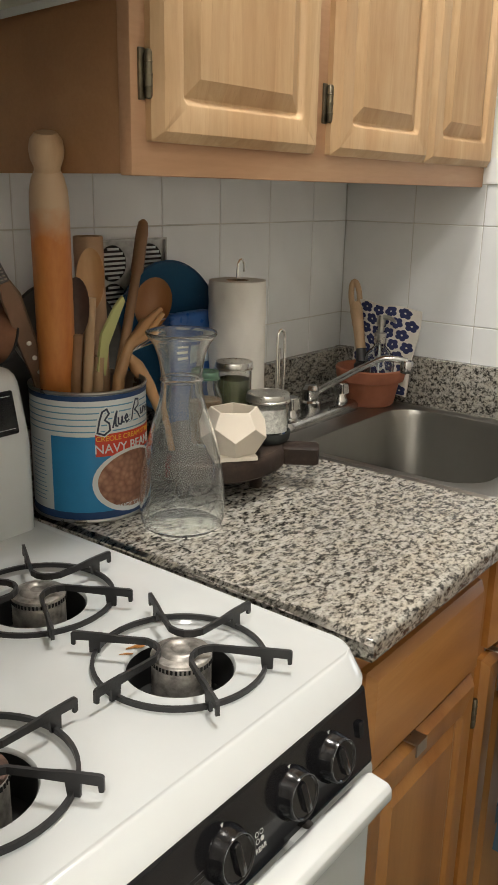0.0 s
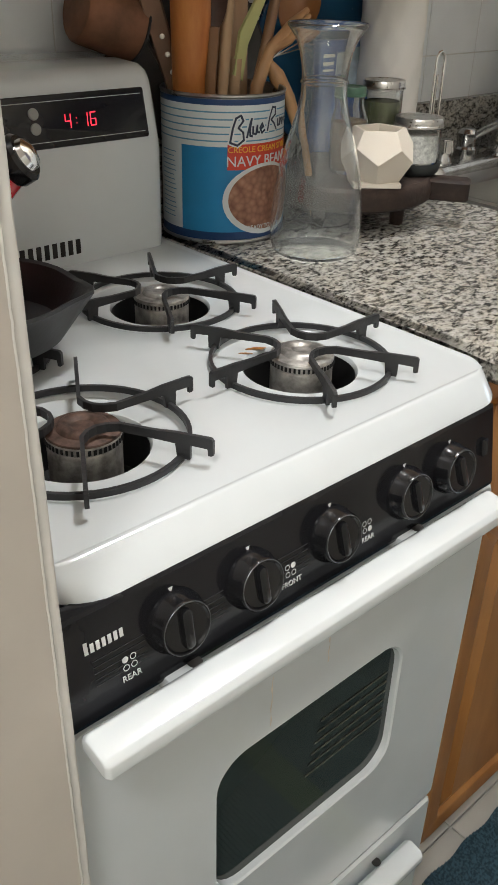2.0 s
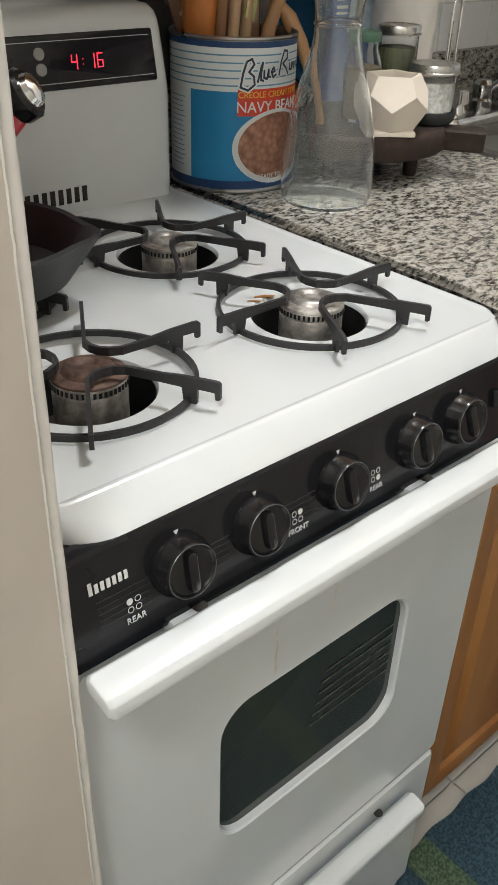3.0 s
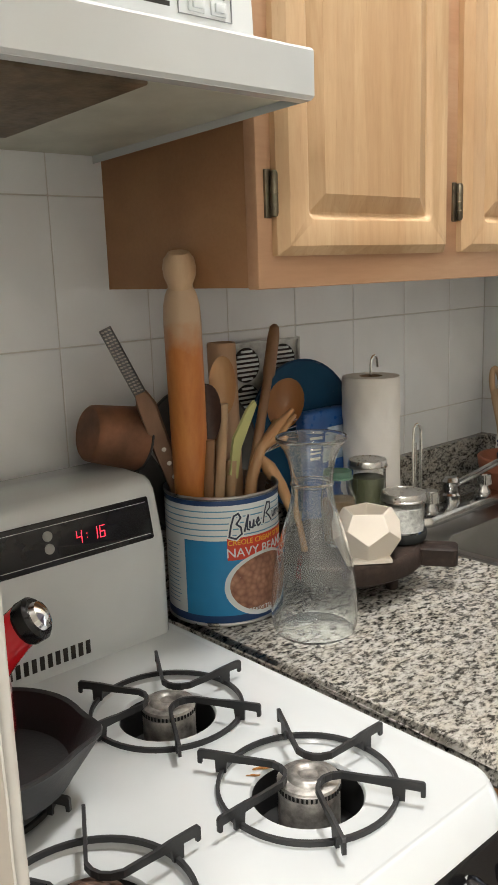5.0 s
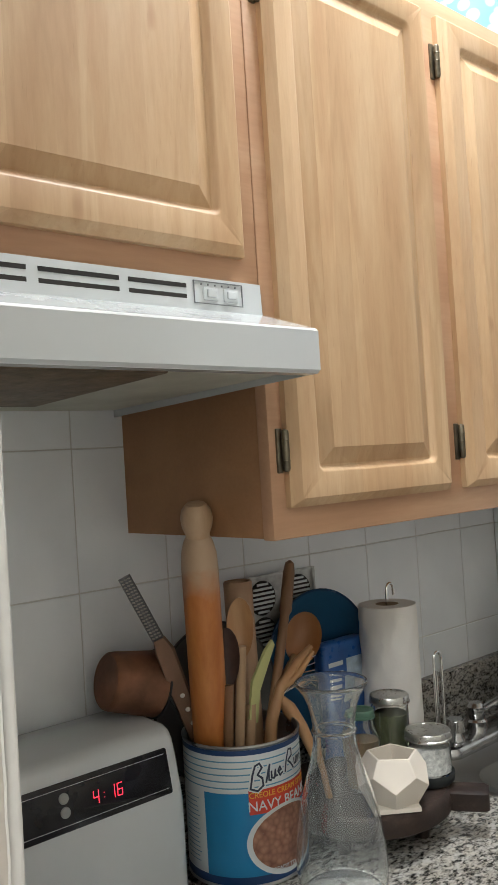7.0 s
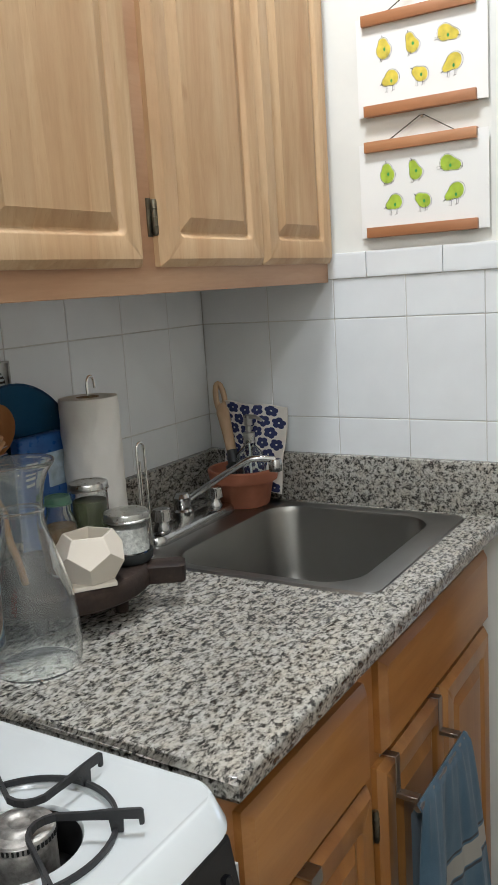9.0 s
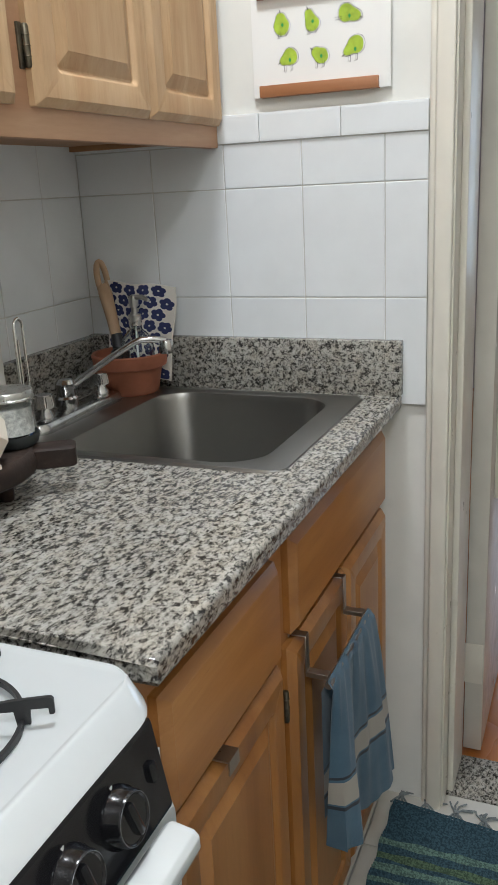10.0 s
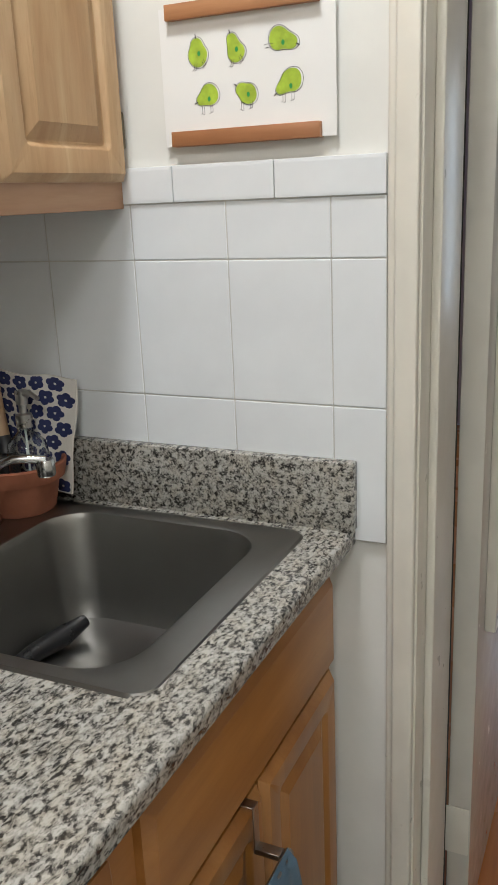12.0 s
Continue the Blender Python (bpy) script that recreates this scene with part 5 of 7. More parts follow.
part("printed_patch", box((-0.9252, 1.092 + S, 1.075), (-0.9244, 1.135 + S, 1.130), 0.0003), plain("packet_pale_print", (0.42, 0.52, 0.60), 0.35, vary=0.3, scale=50), bag)
for k in range(3):
    part("printed_bar", box((-0.9252, 1.050 + S, 1.090 + 0.016 * k), (-0.9244, 1.083 + S, 1.097 + 0.016 * k), 0), M_LWHITE, bag)

# glass carafe
n = Nodes("clear_glass")
n.base((0.90, 0.925, 0.915))
n.set(rough=0.015, trans=1.0, ior=1.50)
M_GLASS = n.m
n = Nodes("thin_clear_glass")
gl = n.add("ShaderNodeBsdfGlass")
gl.inputs["IOR"].default_value, gl.inputs["Color"].default_value = 1.45, (0.92, 0.95, 0.94, 1)
n.link(gl.outputs[0], n.t.nodes["Material Output"].inputs[0])
n = Nodes("filmy_clear_glass")
film = n.noise(n.coords((1, 1, 0.35)), 38, 4)
n.base((0.92, 0.94, 0.93))
rr = n.add("ShaderNodeMapRange")
rr.inputs["From Min"].default_value, rr.inputs["From Max"].default_value = 0.45, 0.8
rr.inputs["To Min"].default_value, rr.inputs["To Max"].default_value = 0.01, 0.05
n.link(film, rr.inputs["Value"])
n.set(rough=rr.outputs[0], trans=0.975, ior=1.48)
M_CARAFE = n.m
carafe = thing("glass_carafe", (-0.741, 0.862, Z), "clear glass carafe with a flared lip and a thick base", "carafe")
CC = (-0.7405, 0.8625, Z)
body = [(0.0, 0.0022), (0.044, 0.0018), (0.0490, 0.0008), (0.0525, 0.0035), (0.0550, 0.0120), (0.0560, 0.030), (0.0558, 0.045), (0.0540, 0.068), (0.0500, 0.095), (0.0430, 0.123), (0.0360, 0.146), (0.0300, 0.166), (0.0268, 0.182), (0.0262, 0.194),
        (0.0240, 0.194), (0.0244, 0.1820), (0.0280, 0.1660), (0.0340, 0.146), (0.0410, 0.123), (0.0480, 0.095), (0.0520, 0.068), (0.0538, 0.045), (0.0540, 0.030), (0.0530, 0.0125), (0.0505, 0.0055), (0.040, 0.0042), (0.0, 0.0050)]
ring = [(0.0262, 0.1942), (0.0276, 0.1958), (0.0278, 0.1970), (0.0276, 0.1982), (0.0262, 0.1996), (0.0240, 0.1996), (0.0240, 0.1942), (0.0262, 0.1942)]
lip = [(0.0262, 0.1998), (0.0264, 0.204), (0.0274, 0.214), (0.0302, 0.228), (0.0352, 0.241), (0.0425, 0.2510), (0.0448, 0.2540), (0.0452, 0.2566), (0.0440, 0.2578), (0.0426, 0.2566), (0.0404, 0.2530), (0.0332, 0.2420), (0.0283, 0.2285), (0.0255, 0.2130), (0.0244, 0.2030), (0.0240, 0.1998), (0.0262, 0.1998)]
for nm, prof in (("carafe_body", body), ("neck_ring", ring), ("flared_lip", lip)):
    ob = part(nm, lathe(prof, CC, 72, cap=False), M_CARAFE, carafe)
    ob.visible_shadow = False

# round board on feet
n = Nodes("dark_walnut_board")
v = n.coords((1, 0.25, 1))
c = n.ramp(n.noise(v, 40, 5, 0.6, 0.4), [(0.3, (0.012, 0.009, 0.008)), (0.55, (0.028, 0.018, 0.014)), (0.75, (0.052, 0.034, 0.026))])
n.base(n.mix(0.5, c, n.ramp(n.noise(n.coords(), 28, 5), [(0.4, (1, 1, 1)), (0.7, (1.7, 1.6, 1.5))]), "MULTIPLY"))
n.set(rough=0.62, spec=0.3)
n.bump(n.noise(n.coords(), 110, 5), 0.5, 0.0015)
M_BOARD = n.m
BC = (-0.832, 1.017)
board = thing("serving_board", (*BC, Z), "thick round dark wooden board on short feet with a stub handle", "serving board")
bm = lathe([(0.0, 0.0), (0.118, 0.0), (0.123, 0.004), (0.1245, 0.016), (0.1225, 0.027), (0.118, 0.031), (0.0, 0.0315)], (BC[0], BC[1], 0.958), 64)
for v in bm.verts:
    k = noise.noise(Vector((v.co.x * 30, v.co.y * 30, v.co.z * 60)))
    d = Vector((v.co.x - BC[0], v.co.y - BC[1], 0))
    if d.length > 0.1:
        v.co += d.normalized() * 0.0016 * k
part("board", bm, M_BOARD, board)
hm = Matrix.Translation((BC[0], BC[1], 0.9735)) @ Matrix.Rotation(math.atan2(1.112 - BC[1], -0.690 - BC[0]), 4, "Z")
bm = bmesh.new()
made = terraced(0.056, 0.040, [(0.002, -0.0125, 0.006), (0, -0.0105, 0.007), (0, 0.0115, 0.007), (0.003, 0.0140, 0.006)], hm @ Matrix.Translation((0.1455, 0, 0)))
part("stub_handle", made, M_BOARD, board)
for a in (20, 110, 200, 290):
    part("foot", lathe([(0.0, 0.0), (0.0085, 0.0), (0.0095, 0.003), (0.0110, 0.034), (0.0, 0.034)], (BC[0] + 0.083 * math.cos(radians(a)), BC[1] + 0.083 * math.sin(radians(a)), Z + 0.0003), 16), M_BOARD, board)
BT = 0.9895

# faceted planter: a dodecahedron with its top cut open
planter = thing("faceted_planter", (-0.748, 0.984, BT), "cream ceramic faceted planter on its small square saucer", "planter")
M_CERAMIC = plain("cream_matt_ceramic", (0.66, 0.60, 0.51), 0.6, vary=0.04)
bm = bmesh.new()
PR = 0.0485


def ring5(r, z, offset):
    return [bm.verts.new((-0.748 + r * math.cos(radians(-48 + offset + 72 * k)), 0.984 + r * math.sin(radians(-48 + offset + 72 * k)), BT + 0.0062 + z)) for k in range(5)]


pz = 0.70 * PR
top_ring, high, low, foot = ring5(0.725 * PR, pz + 0.605 * PR, -36), ring5(0.9822 * PR, pz + 0.1876 * PR, -36), ring5(0.9822 * PR, pz - 0.1876 * PR, 0), ring5(0.665 * PR, 0, 0)
rim_in, well = ring5(0.725 * PR - 0.0034, pz + 0.605 * PR, -36), ring5(0.60 * PR, 0.012, -36)
for k in range(5):
    j = (k + 1) % 5
    bm.faces.new((top_ring[k], high[k], low[k], high[j], top_ring[j]))
    bm.faces.new((high[j], low[k], foot[k], foot[j], low[j]))
    bm.faces.new((top_ring[k], top_ring[j], rim_in[j], rim_in[k]))
    bm.faces.new((rim_in[k], rim_in[j], well[j], well[k]))
bm.faces.new(foot)
bm.faces.new(well)
bmesh.ops.bevel(bm, geom=[e for e in bm.edges], offset=0.0005, segments=1, affect="EDGES")
part("pot", bm, M_CERAMIC, planter, smooth=False)
part("saucer", terraced(0.058, 0.058, [(0, 0, 0.003), (0, 0.004, 0.003), (0.001, 0.0055, 0.002), (0.004, 0.0060, 0.002)], Matrix.Translation((-0.748, 0.984, BT + 0.0002)) @ Matrix.Rotation(radians(52), 4, "Z")), M_CERAMIC, planter)


def jar(at, r, h, label, fill, fill_top, lid_material, lid_h=0.012, shoulder=0.0, name="glass_jar"):
    ob = thing(name, at, label, "jar")
    neck = r - shoulder
    prof = [(0.0, 0.0), (r - 0.003, 0.0), (r, 0.004), (r, h * 0.62), (neck, h * 0.80), (neck, h - lid_h)]
    prof += [(neck - 0.002, h - lid_h), (neck - 0.002, h * 0.79), (r - 0.002, h * 0.61), (r - 0.002, 0.005), (0.0, 0.0045)]
    body = part("jar_glass", lathe(prof, at, 36, cap=False), M_GLASS, ob)
    body.visible_shadow = False
    part("contents", lathe([(0.0, 0.0), (r - 0.0028, 0.0), (r - 0.0028, fill_top), (r * 0.4, fill_top + 0.002), (0.0, fill_top + 0.001)], (at[0], at[1], at[2] + 0.005), 28), fill, ob)
    lid = part("lid", lathe([(neck + 0.0008, 0.0), (neck + 0.0028, 0.0005), (neck + 0.0028, 0.0025), (neck + 0.0014, 0.0035), (neck + 0.0016, lid_h - 0.002), (neck + 0.0004, lid_h), (neck - 0.004, lid_h + 0.0002), (neck - 0.005, lid_h - 0.0006), (0.0, lid_h - 0.0006)],
                            (at[0], at[1], at[2] + h - lid_h), 40), lid_material, ob)
    return ob


M_HERB = plain("dried_herbs", (0.075, 0.080, 0.035), 0.8, vary=0.5, scale=220, bump=0.6)
M_SPICE = plain("brown_spice", (0.17, 0.11, 0.055), 0.8, vary=0.3, scale=160, bump=0.4)
M_SALT = plain("white_salt", (0.62, 0.60, 0.56), 0.8, vary=0.35, scale=160, bump=0.6)
M_LID = plain("zinc_lid", (0.55, 0.55, 0.53), 0.3, 1.0, vary=0.1, scale=60)
M_GREENLID = plain("green_lid", (0.07, 0.15, 0.10), 0.4, vary=0.15)
jar((-0.826, 1.078, BT + 0.0005), 0.0275, 0.112, "small glass jar of dried green herbs with a metal lid", M_HERB, 0.080, M_LID)
jar((-0.818, 1.006, BT + 0.0005), 0.0245, 0.109, "small glass bottle of brown spice with a green lid", M_SPICE, 0.062, M_GREENLID, 0.012, 0.008, "spice_bottle")
jar((-0.760, 1.079, BT + 0.0125), 0.0310, 0.061, "squat glass jar of coarse salt with a metal lid", M_SALT, 0.034, M_LID)
part("coaster", lathe([(0.0, 0.0), (0.030, 0.0), (0.0335, 0.004), (0.0350, 0.012), (0.0345, 0.016), (0.0325, 0.014), (0.030, 0.0095), (0.0, 0.0095)], (-0.760, 1.079, BT + 0.0005), 36), plain("dark_rubber_dish", (0.02, 0.024, 0.024), 0.6),
     None, "dark round dish under the salt jar", category="dish")

carafe.location += Vector((0.024, -0.021, 0))
for o in [o for o in scene.collection.objects if o.parent is None and o.name.split(".")[0] in ("serving_board", "faceted_planter", "glass_jar", "spice_bottle", "coaster")]:
    o.location += Vector((0.020, -0.022, 0))

# paper towel on its holder
TC = (-0.893, 1.170)
holder = thing("paper_towel_holder", (*TC, Z), "steel wire paper towel holder with a tall side arm", "paper towel holder")
part("foot_plate", lathe([(0.0, 0.0), (0.062, 0.0), (0.064, 0.002), (0.063, 0.005), (0.0, 0.006)], (*TC, Z + 0.0003), 40), M_CHROME, holder)
bm = sweep([(*TC, Z + 0.004), (*TC, Z + 0.29), (TC[0], TC[1], Z + 0.302)] + [(TC[0], TC[1] + 0.009 - 0.009 * math.cos(a), Z + 0.305 + 0.012 * math.sin(a)) for a in (0.5, 1.1, 1.6, 2.1, 2.7)] + [(TC[0], TC[1] + 0.018, Z + 0.297)], 0.0024, 10)
part("centre_rod", bm, M_CHROME, holder)
AX, AY = -0.838, 1.222
arm = [(AX, AY - 0.010, Z + 0.004), (AX, AY - 0.010, Z + 0.188)] + [(AX, AY - 0.010 * math.cos(a), Z + 0.190 + 0.012 * math.sin(a)) for a in (0.5, 1.05, 1.57, 2.1, 2.65)] + [(AX, AY + 0.010, Z + 0.186), (AX, AY + 0.010, Z + 0.02)]
part("side_arm", sweep(arm, 0.0024, 10), M_CHROME, holder)
part("side_arm", sweep([(AX - 0.004, AY + 0.001, Z + 0.17), (AX - 0.004, AY + 0.001, Z + 0.02)], 0.0020, 8), M_CHROME, holder)
part("side_arm_foot", sweep([(TC[0] + 0.05, TC[1] + 0.02, Z + 0.003), (AX, AY - 0.010, Z + 0.004), (AX, AY + 0.012, Z + 0.0045)], 0.0024, 8), M_CHROME, holder)
roll = thing("paper_towel_roll", (*TC, Z + 0.006), "white quilted paper towel roll on its holder", "paper towel")
bm = bmesh.new()
RN, RH, RR = 72, 34, 0.0475
rows = []
for j in range(RH + 1):
    z = Z + 0.0085 + 0.276 * j / RH
    ring = []
    for i in range(RN):
        a = 2 * math.pi * i / RN
        q = 0.0006 * (math.sin(9 * a * 1.0 + j * 0.8) + math.sin(9 * a - j * 0.8))
        r = RR + (q if 0 < j < RH else -0.0008)
        ring.append(bm.verts.new((TC[0] + r * math.cos(a), TC[1] + r * math.sin(a), z)))
    rows.append(ring)
for p, q in zip(rows, rows[1:]):
    for i in range(RN):
        bm.faces.new((p[i], p[(i + 1) % RN], q[(i + 1) % RN], q[i]))
for ring, z in ((rows[-1], Z + 0.2845), (rows[0], Z + 0.0085)):
    inn = [bm.verts.new((TC[0] + 0.019 * math.cos(2 * math.pi * i / RN), TC[1] + 0.019 * math.sin(2 * math.pi * i / RN), z)) for i in range(RN)]
    for i in range(RN):
        bm.faces.new((ring[i], ring[(i + 1) % RN], inn[(i + 1) % RN], inn[i]))
M_PAPER = plain("white_paper_towel", (0.70, 0.68, 0.64), 0.9, vary=0.02, bump=0.4, fine=160)
part("paper", bm, M_PAPER, roll)
part("core", lathe([(0.0190, 0.0), (0.0190, 0.276), (0.0178, 0.276), (0.0178, 0.0)], (*TC, Z + 0.0085), 30, cap=False), plain("brown_cardboard", (0.25, 0.18, 0.11), 0.9), roll)

# ---- tap and sink corner ----
R0 = Z + 0.0045
tap = thing("mixer_tap", (-0.89, 1.41, R0), "worn chrome two-handle mixer tap with a long low spout", "tap")
M_OLDCHROME = plain("worn_chrome", (0.50, 0.50, 0.495), 0.20, 1.0, vary=0.15, scale=60, rough_vary=0.10)
part("deck_plate", terraced(0.052, 0.262, [(0.0, 0.0, 0.024), (0.0, 0.010, 0.024), (0.004, 0.016, 0.021), (0.012, 0.018, 0.014)], Matrix.Translation((-0.878, 1.401, R0))), M_OLDCHROME, tap)
for y in (1.318, 1.490):
    hnd = part("tap_handle", lathe([(0.0, 0.0), (0.016, 0.0), (0.016, 0.006), (0.012, 0.012), (0.012, 0.020), (0.0, 0.020)], (-0.880, y, R0 + 0.017), 24), M_OLDCHROME, tap)
    bm = bmesh.new()
    bmesh.ops.create_cone(bm, cap_ends=True, segments=8, radius1=0.0195, radius2=0.0165, depth=0.022, matrix=Matrix.Translation((-0.880, y, R0 + 0.046)))
    bmesh.ops.bevel(bm, geom=list(bm.edges), offset=0.002, segments=2, affect="EDGES")
    part("handle_grip", bm, M_OLDCHROME, hnd)
part("spout_base", lathe([(0.0, 0.0), (0.020, 0.0), (0.020, 0.014), (0.0165, 0.018), (0.0165, 0.030), (0.0180, 0.032), (0.0180, 0.040), (0.012, 0.047), (0.0, 0.048)], (-0.895, 1.404, R0 + 0.016), 28), M_OLDCHROME, tap)
part("spout", sweep([(-0.893, 1.406, 0.974), (-0.865, 1.417, 0.994), (-0.820, 1.436, 1.025), (-0.780, 1.453, 1.050), (-0.768, 1.459, 1.0545), (-0.750, 1.470, 1.0535), (-0.733, 1.482, 1.050)], [0.0068, 0.0064, 0.0058, 0.0056, 0.0058, 0.0062, 0.0060], 14), M_OLDCHROME, tap)
part("aerator", lathe([(0.0, 0.0), (0.0115, 0.0), (0.0125, 0.003), (0.0125, 0.020), (0.0105, 0.023), (0.0, 0.023)], (-0.7335, 1.4822, 1.028), 20), M_OLDCHROME, tap)

PC = (-0.868, 1.584)
pot = thing("terracotta_pot", (*PC, R0), "shallow terracotta flower pot holding soap and a brush", "flower pot")
M_TERRA = plain("terracotta", (0.30, 0.105, 0.055), 0.7, vary=0.18, scale=22, bump=0.2)
part("pot_body", lathe([(0.0, 0.0), (0.048, 0.0), (0.051, 0.003), (0.0600, 0.048), (0.0610, 0.050), (0.0690, 0.052), (0.0730, 0.075), (0.0710, 0.078), (0.0665, 0.077), (0.0560, 0.040), (0.0470, 0.008), (0.0, 0.008)], (PC[0], PC[1], R0), 48, cap=False), M_TERRA, pot)
soap = thing("soap_dispenser", (-0.865, 1.605, R0), "clear glass soap dispenser with a steel pump in the flower pot", "soap dispenser")
SX, SY = -0.858, 1.598
ob = part("bottle", lathe([(0.0, 0.0), (0.030, 0.0), (0.032, 0.004), (0.032, 0.075), (0.028, 0.094), (0.016, 0.106), (0.012, 0.110), (0.012, 0.118), (0.010, 0.118), (0.010, 0.110), (0.026, 0.092), (0.030, 0.075), (0.030, 0.006), (0.0, 0.005)], (SX, SY, R0 + 0.009), 32, cap=False), M_GLASS, soap)
ob.visible_shadow = False
part("collar", lathe([(0.0, 0.0), (0.0125, 0.0), (0.0125, 0.020), (0.006, 0.022), (0.006, 0.034), (0.009, 0.036), (0.0095, 0.056), (0.0, 0.058)], (SX, SY, R0 + 0.126), 24), M_STEEL, soap)
part("nozzle", sweep([(SX, SY, R0 + 0.178), (SX + 0.022, SY - 0.006, R0 + 0.180), (SX + 0.038, SY - 0.010, R0 + 0.174)], [0.0055, 0.0045, 0.0035], 10), M_STEEL, soap)
part("dip_tube", sweep([(SX, SY, R0 + 0.018), (SX, SY, R0 + 0.126)], 0.002, 8), M_LWHITE, soap)
brush = thing("dish_brush", (-0.93, 1.60, R0), "wooden dish brush standing head down in the flower pot", "brush")
part("handle", sweep([(-0.902, 1.598, 1.035), (-0.914, 1.605, 1.075), (-0.928, 1.614, 1.115), (-0.934, 1.618, 1.128)], [0.0105, 0.0115, 0.0135, 0.010], 14), M_WOOD_PALE, brush)
part("hanging_loop", sweep([(-0.934 - 0.0052 * s + 0.0088 * w * 0.8, 1.618 + 0.0025 * s + 0.0088 * w * 0.6, 1.112 + 0.028 * (1 + s)) for s, w in ((math.cos(a) * 1.15, math.sin(a)) for a in (2 * math.pi * k / 20 for k in range(20)))], 0.0062, 10, closed=True), M_WOOD_PALE, brush)
part("ferrule", sweep([(-0.8955, 1.594, 1.012), (-0.902, 1.598, 1.038)], [0.013, 0.0105], 14), M_IRON, brush)
part("bristles", lathe([(0.0, 0.0), (0.016, 0.0), (0.018, 0.030), (0.012, 0.036), (0.0, 0.036)], (-0.893, 1.592, R0 + 0.046), 20), M_IRON, brush)

cloth = thing("patterned_cloth", (-0.84, 1.63, R0), "white cloth with a dark blue flower print leaning on the wall", "dish cloth")
M_CLOTH = plain("white_cotton", (0.66, 0.63, 0.58), 0.9, vary=0.05, bump=0.5, fine=260)
M_INDIGO = plain("indigo_print", (0.022, 0.030, 0.10), 0.85, vary=0.2)
CORN = [Vector((-0.936, 1.622, 0.9650)), Vector((-0.812, 1.634, 0.9420)), Vector((-0.794, 1.644, 1.122)), Vector((-0.936, 1.618, 1.137))]


def cloth_at(u, w, lift=0.0):
    p = CORN[0].lerp(CORN[1], u).lerp(CORN[3].lerp(CORN[2], u), w)
    edge = 0.004 * math.sin(9 * w + 1) * (u - 0.5) + 0.003 * math.sin(7 * u)
    return Vector((p.x + edge, p.y + 0.004 * math.sin(5 * u + 3 * w) - lift - 0.0012, p.z + 0.002 * math.sin(11 * u) * w))


bm = bmesh.new()
N = 22
front = [[bm.verts.new(cloth_at(i / N, j / N)) for i in range(N + 1)] for j in range(N + 1)]
back = [[bm.verts.new(cloth_at(i / N, j / N, -0.004)) for i in range(N + 1)] for j in range(N + 1)]
for g in (front, back):
    for j in range(N):
        for i in range(N):
            bm.faces.new((g[j][i], g[j][i + 1], g[j + 1][i + 1], g[j + 1][i]))
for i in range(N):
    for a, b in (((0, i), (0, i + 1)), ((N, i), (N, i + 1)), ((i, 0), (i + 1, 0)), ((i, N), (i + 1, N))):
        bm.faces.new((front[a[0]][a[1]], front[b[0]][b[1]], back[b[0]][b[1]], back[a[0]][a[1]]))
part("cloth", bm, M_CLOTH, cloth)
bm = bmesh.new()
rng = random.Random(5)
for j in range(8):
    for i in range(5):
        u, w = 0.10 + 0.20 * i + (0.10 if j % 2 else 0.0), 0.06 + 0.125 * j
        if u > 0.97:
            continue
        turn0 = rng.random() * 6
        for k in range(5):
            a = turn0 + 2 * math.pi * k / 5
            cu, cw = u + 0.052 * math.cos(a), w + 0.038 * math.sin(a)
            ring = []
            for s in range(9):
                b = 2 * math.pi * s / 9
                uu, ww = min(0.99, max(0.01, cu + 0.042 * math.cos(b))), min(0.99, max(0.01, cw + 0.030 * math.sin(b)))
                ring.append(bm.verts.new(cloth_at(uu, ww, 0.0005 + 0.0001 * k)))
            bm.faces.new(ring)
part("flower_print", bm, M_INDIGO, cloth, "dark blue flower print", kind="stuff")
sb = thing("sink_brush", (-0.80, 1.53, 0.752), "black plastic dish brush lying in the sink", "brush")
part("handle", sweep([(-0.775, 1.385, 0.764), (-0.770, 1.455, 0.768), (-0.755, 1.505, 0.772), (-0.745, 1.545, 0.778)], [0.012, 0.014, 0.016, 0.010], 14), plain("black_plastic", (0.012, 0.012, 0.013), 0.3), sb)
part("drain", lathe([(0.0, 0.0), (0.040, 0.0), (0.043, 0.0015), (0.041, 0.003), (0.034, 0.001), (0.0, -0.002)], (-0.6375, 1.415, 0.7475), 36), M_CHROME, sink)

# ---- towel over its bar ----
rail = thing("towel_bar", (-0.36, 1.24, 0.66), "brushed metal over-door towel bar hooked on the cabinet", "towel bar")
for y in (1.156, 1.338):
    bm = bmesh.new()
    pts = [(-0.4035, 0.704), (-0.4035, 0.7185), (-0.3795, 0.7185), (-0.3795, 0.664), (-0.350, 0.6585)]
    for (x0, z0), (x1, z1) in zip(pts, pts[1:]):
        box((min(x0, x1) - 0.0009, y - 0.007, min(z0, z1) - 0.0009), (max(x0, x1) + 0.0009, y + 0.007, max(z0, z1) + 0.0009), 0.0004, 1, bm=bm)
    part("hook", bm, M_NICKEL, rail)
part("bar", sweep([(-0.3435, 1.134, 0.660), (-0.3435, 1.347, 0.660)], 0.0055, 14), M_NICKEL, rail)
towel = thing("hand_towel", (-0.35, 1.24, 0.40), "faded blue cotton towel with a cream band over the bar", "towel")
n = Nodes("blue_towel_cotton")
sep = n.add("ShaderNodeSeparateXYZ")
n.link(n.coords(), sep.inputs[0])
vv = n.coords()
blue = n.ramp(n.noise(vv, 14, 4), [(0.3, (0.080, 0.155, 0.225)), (0.7, (0.125, 0.215, 0.295))])
z01 = n.add("ShaderNodeMapRange")
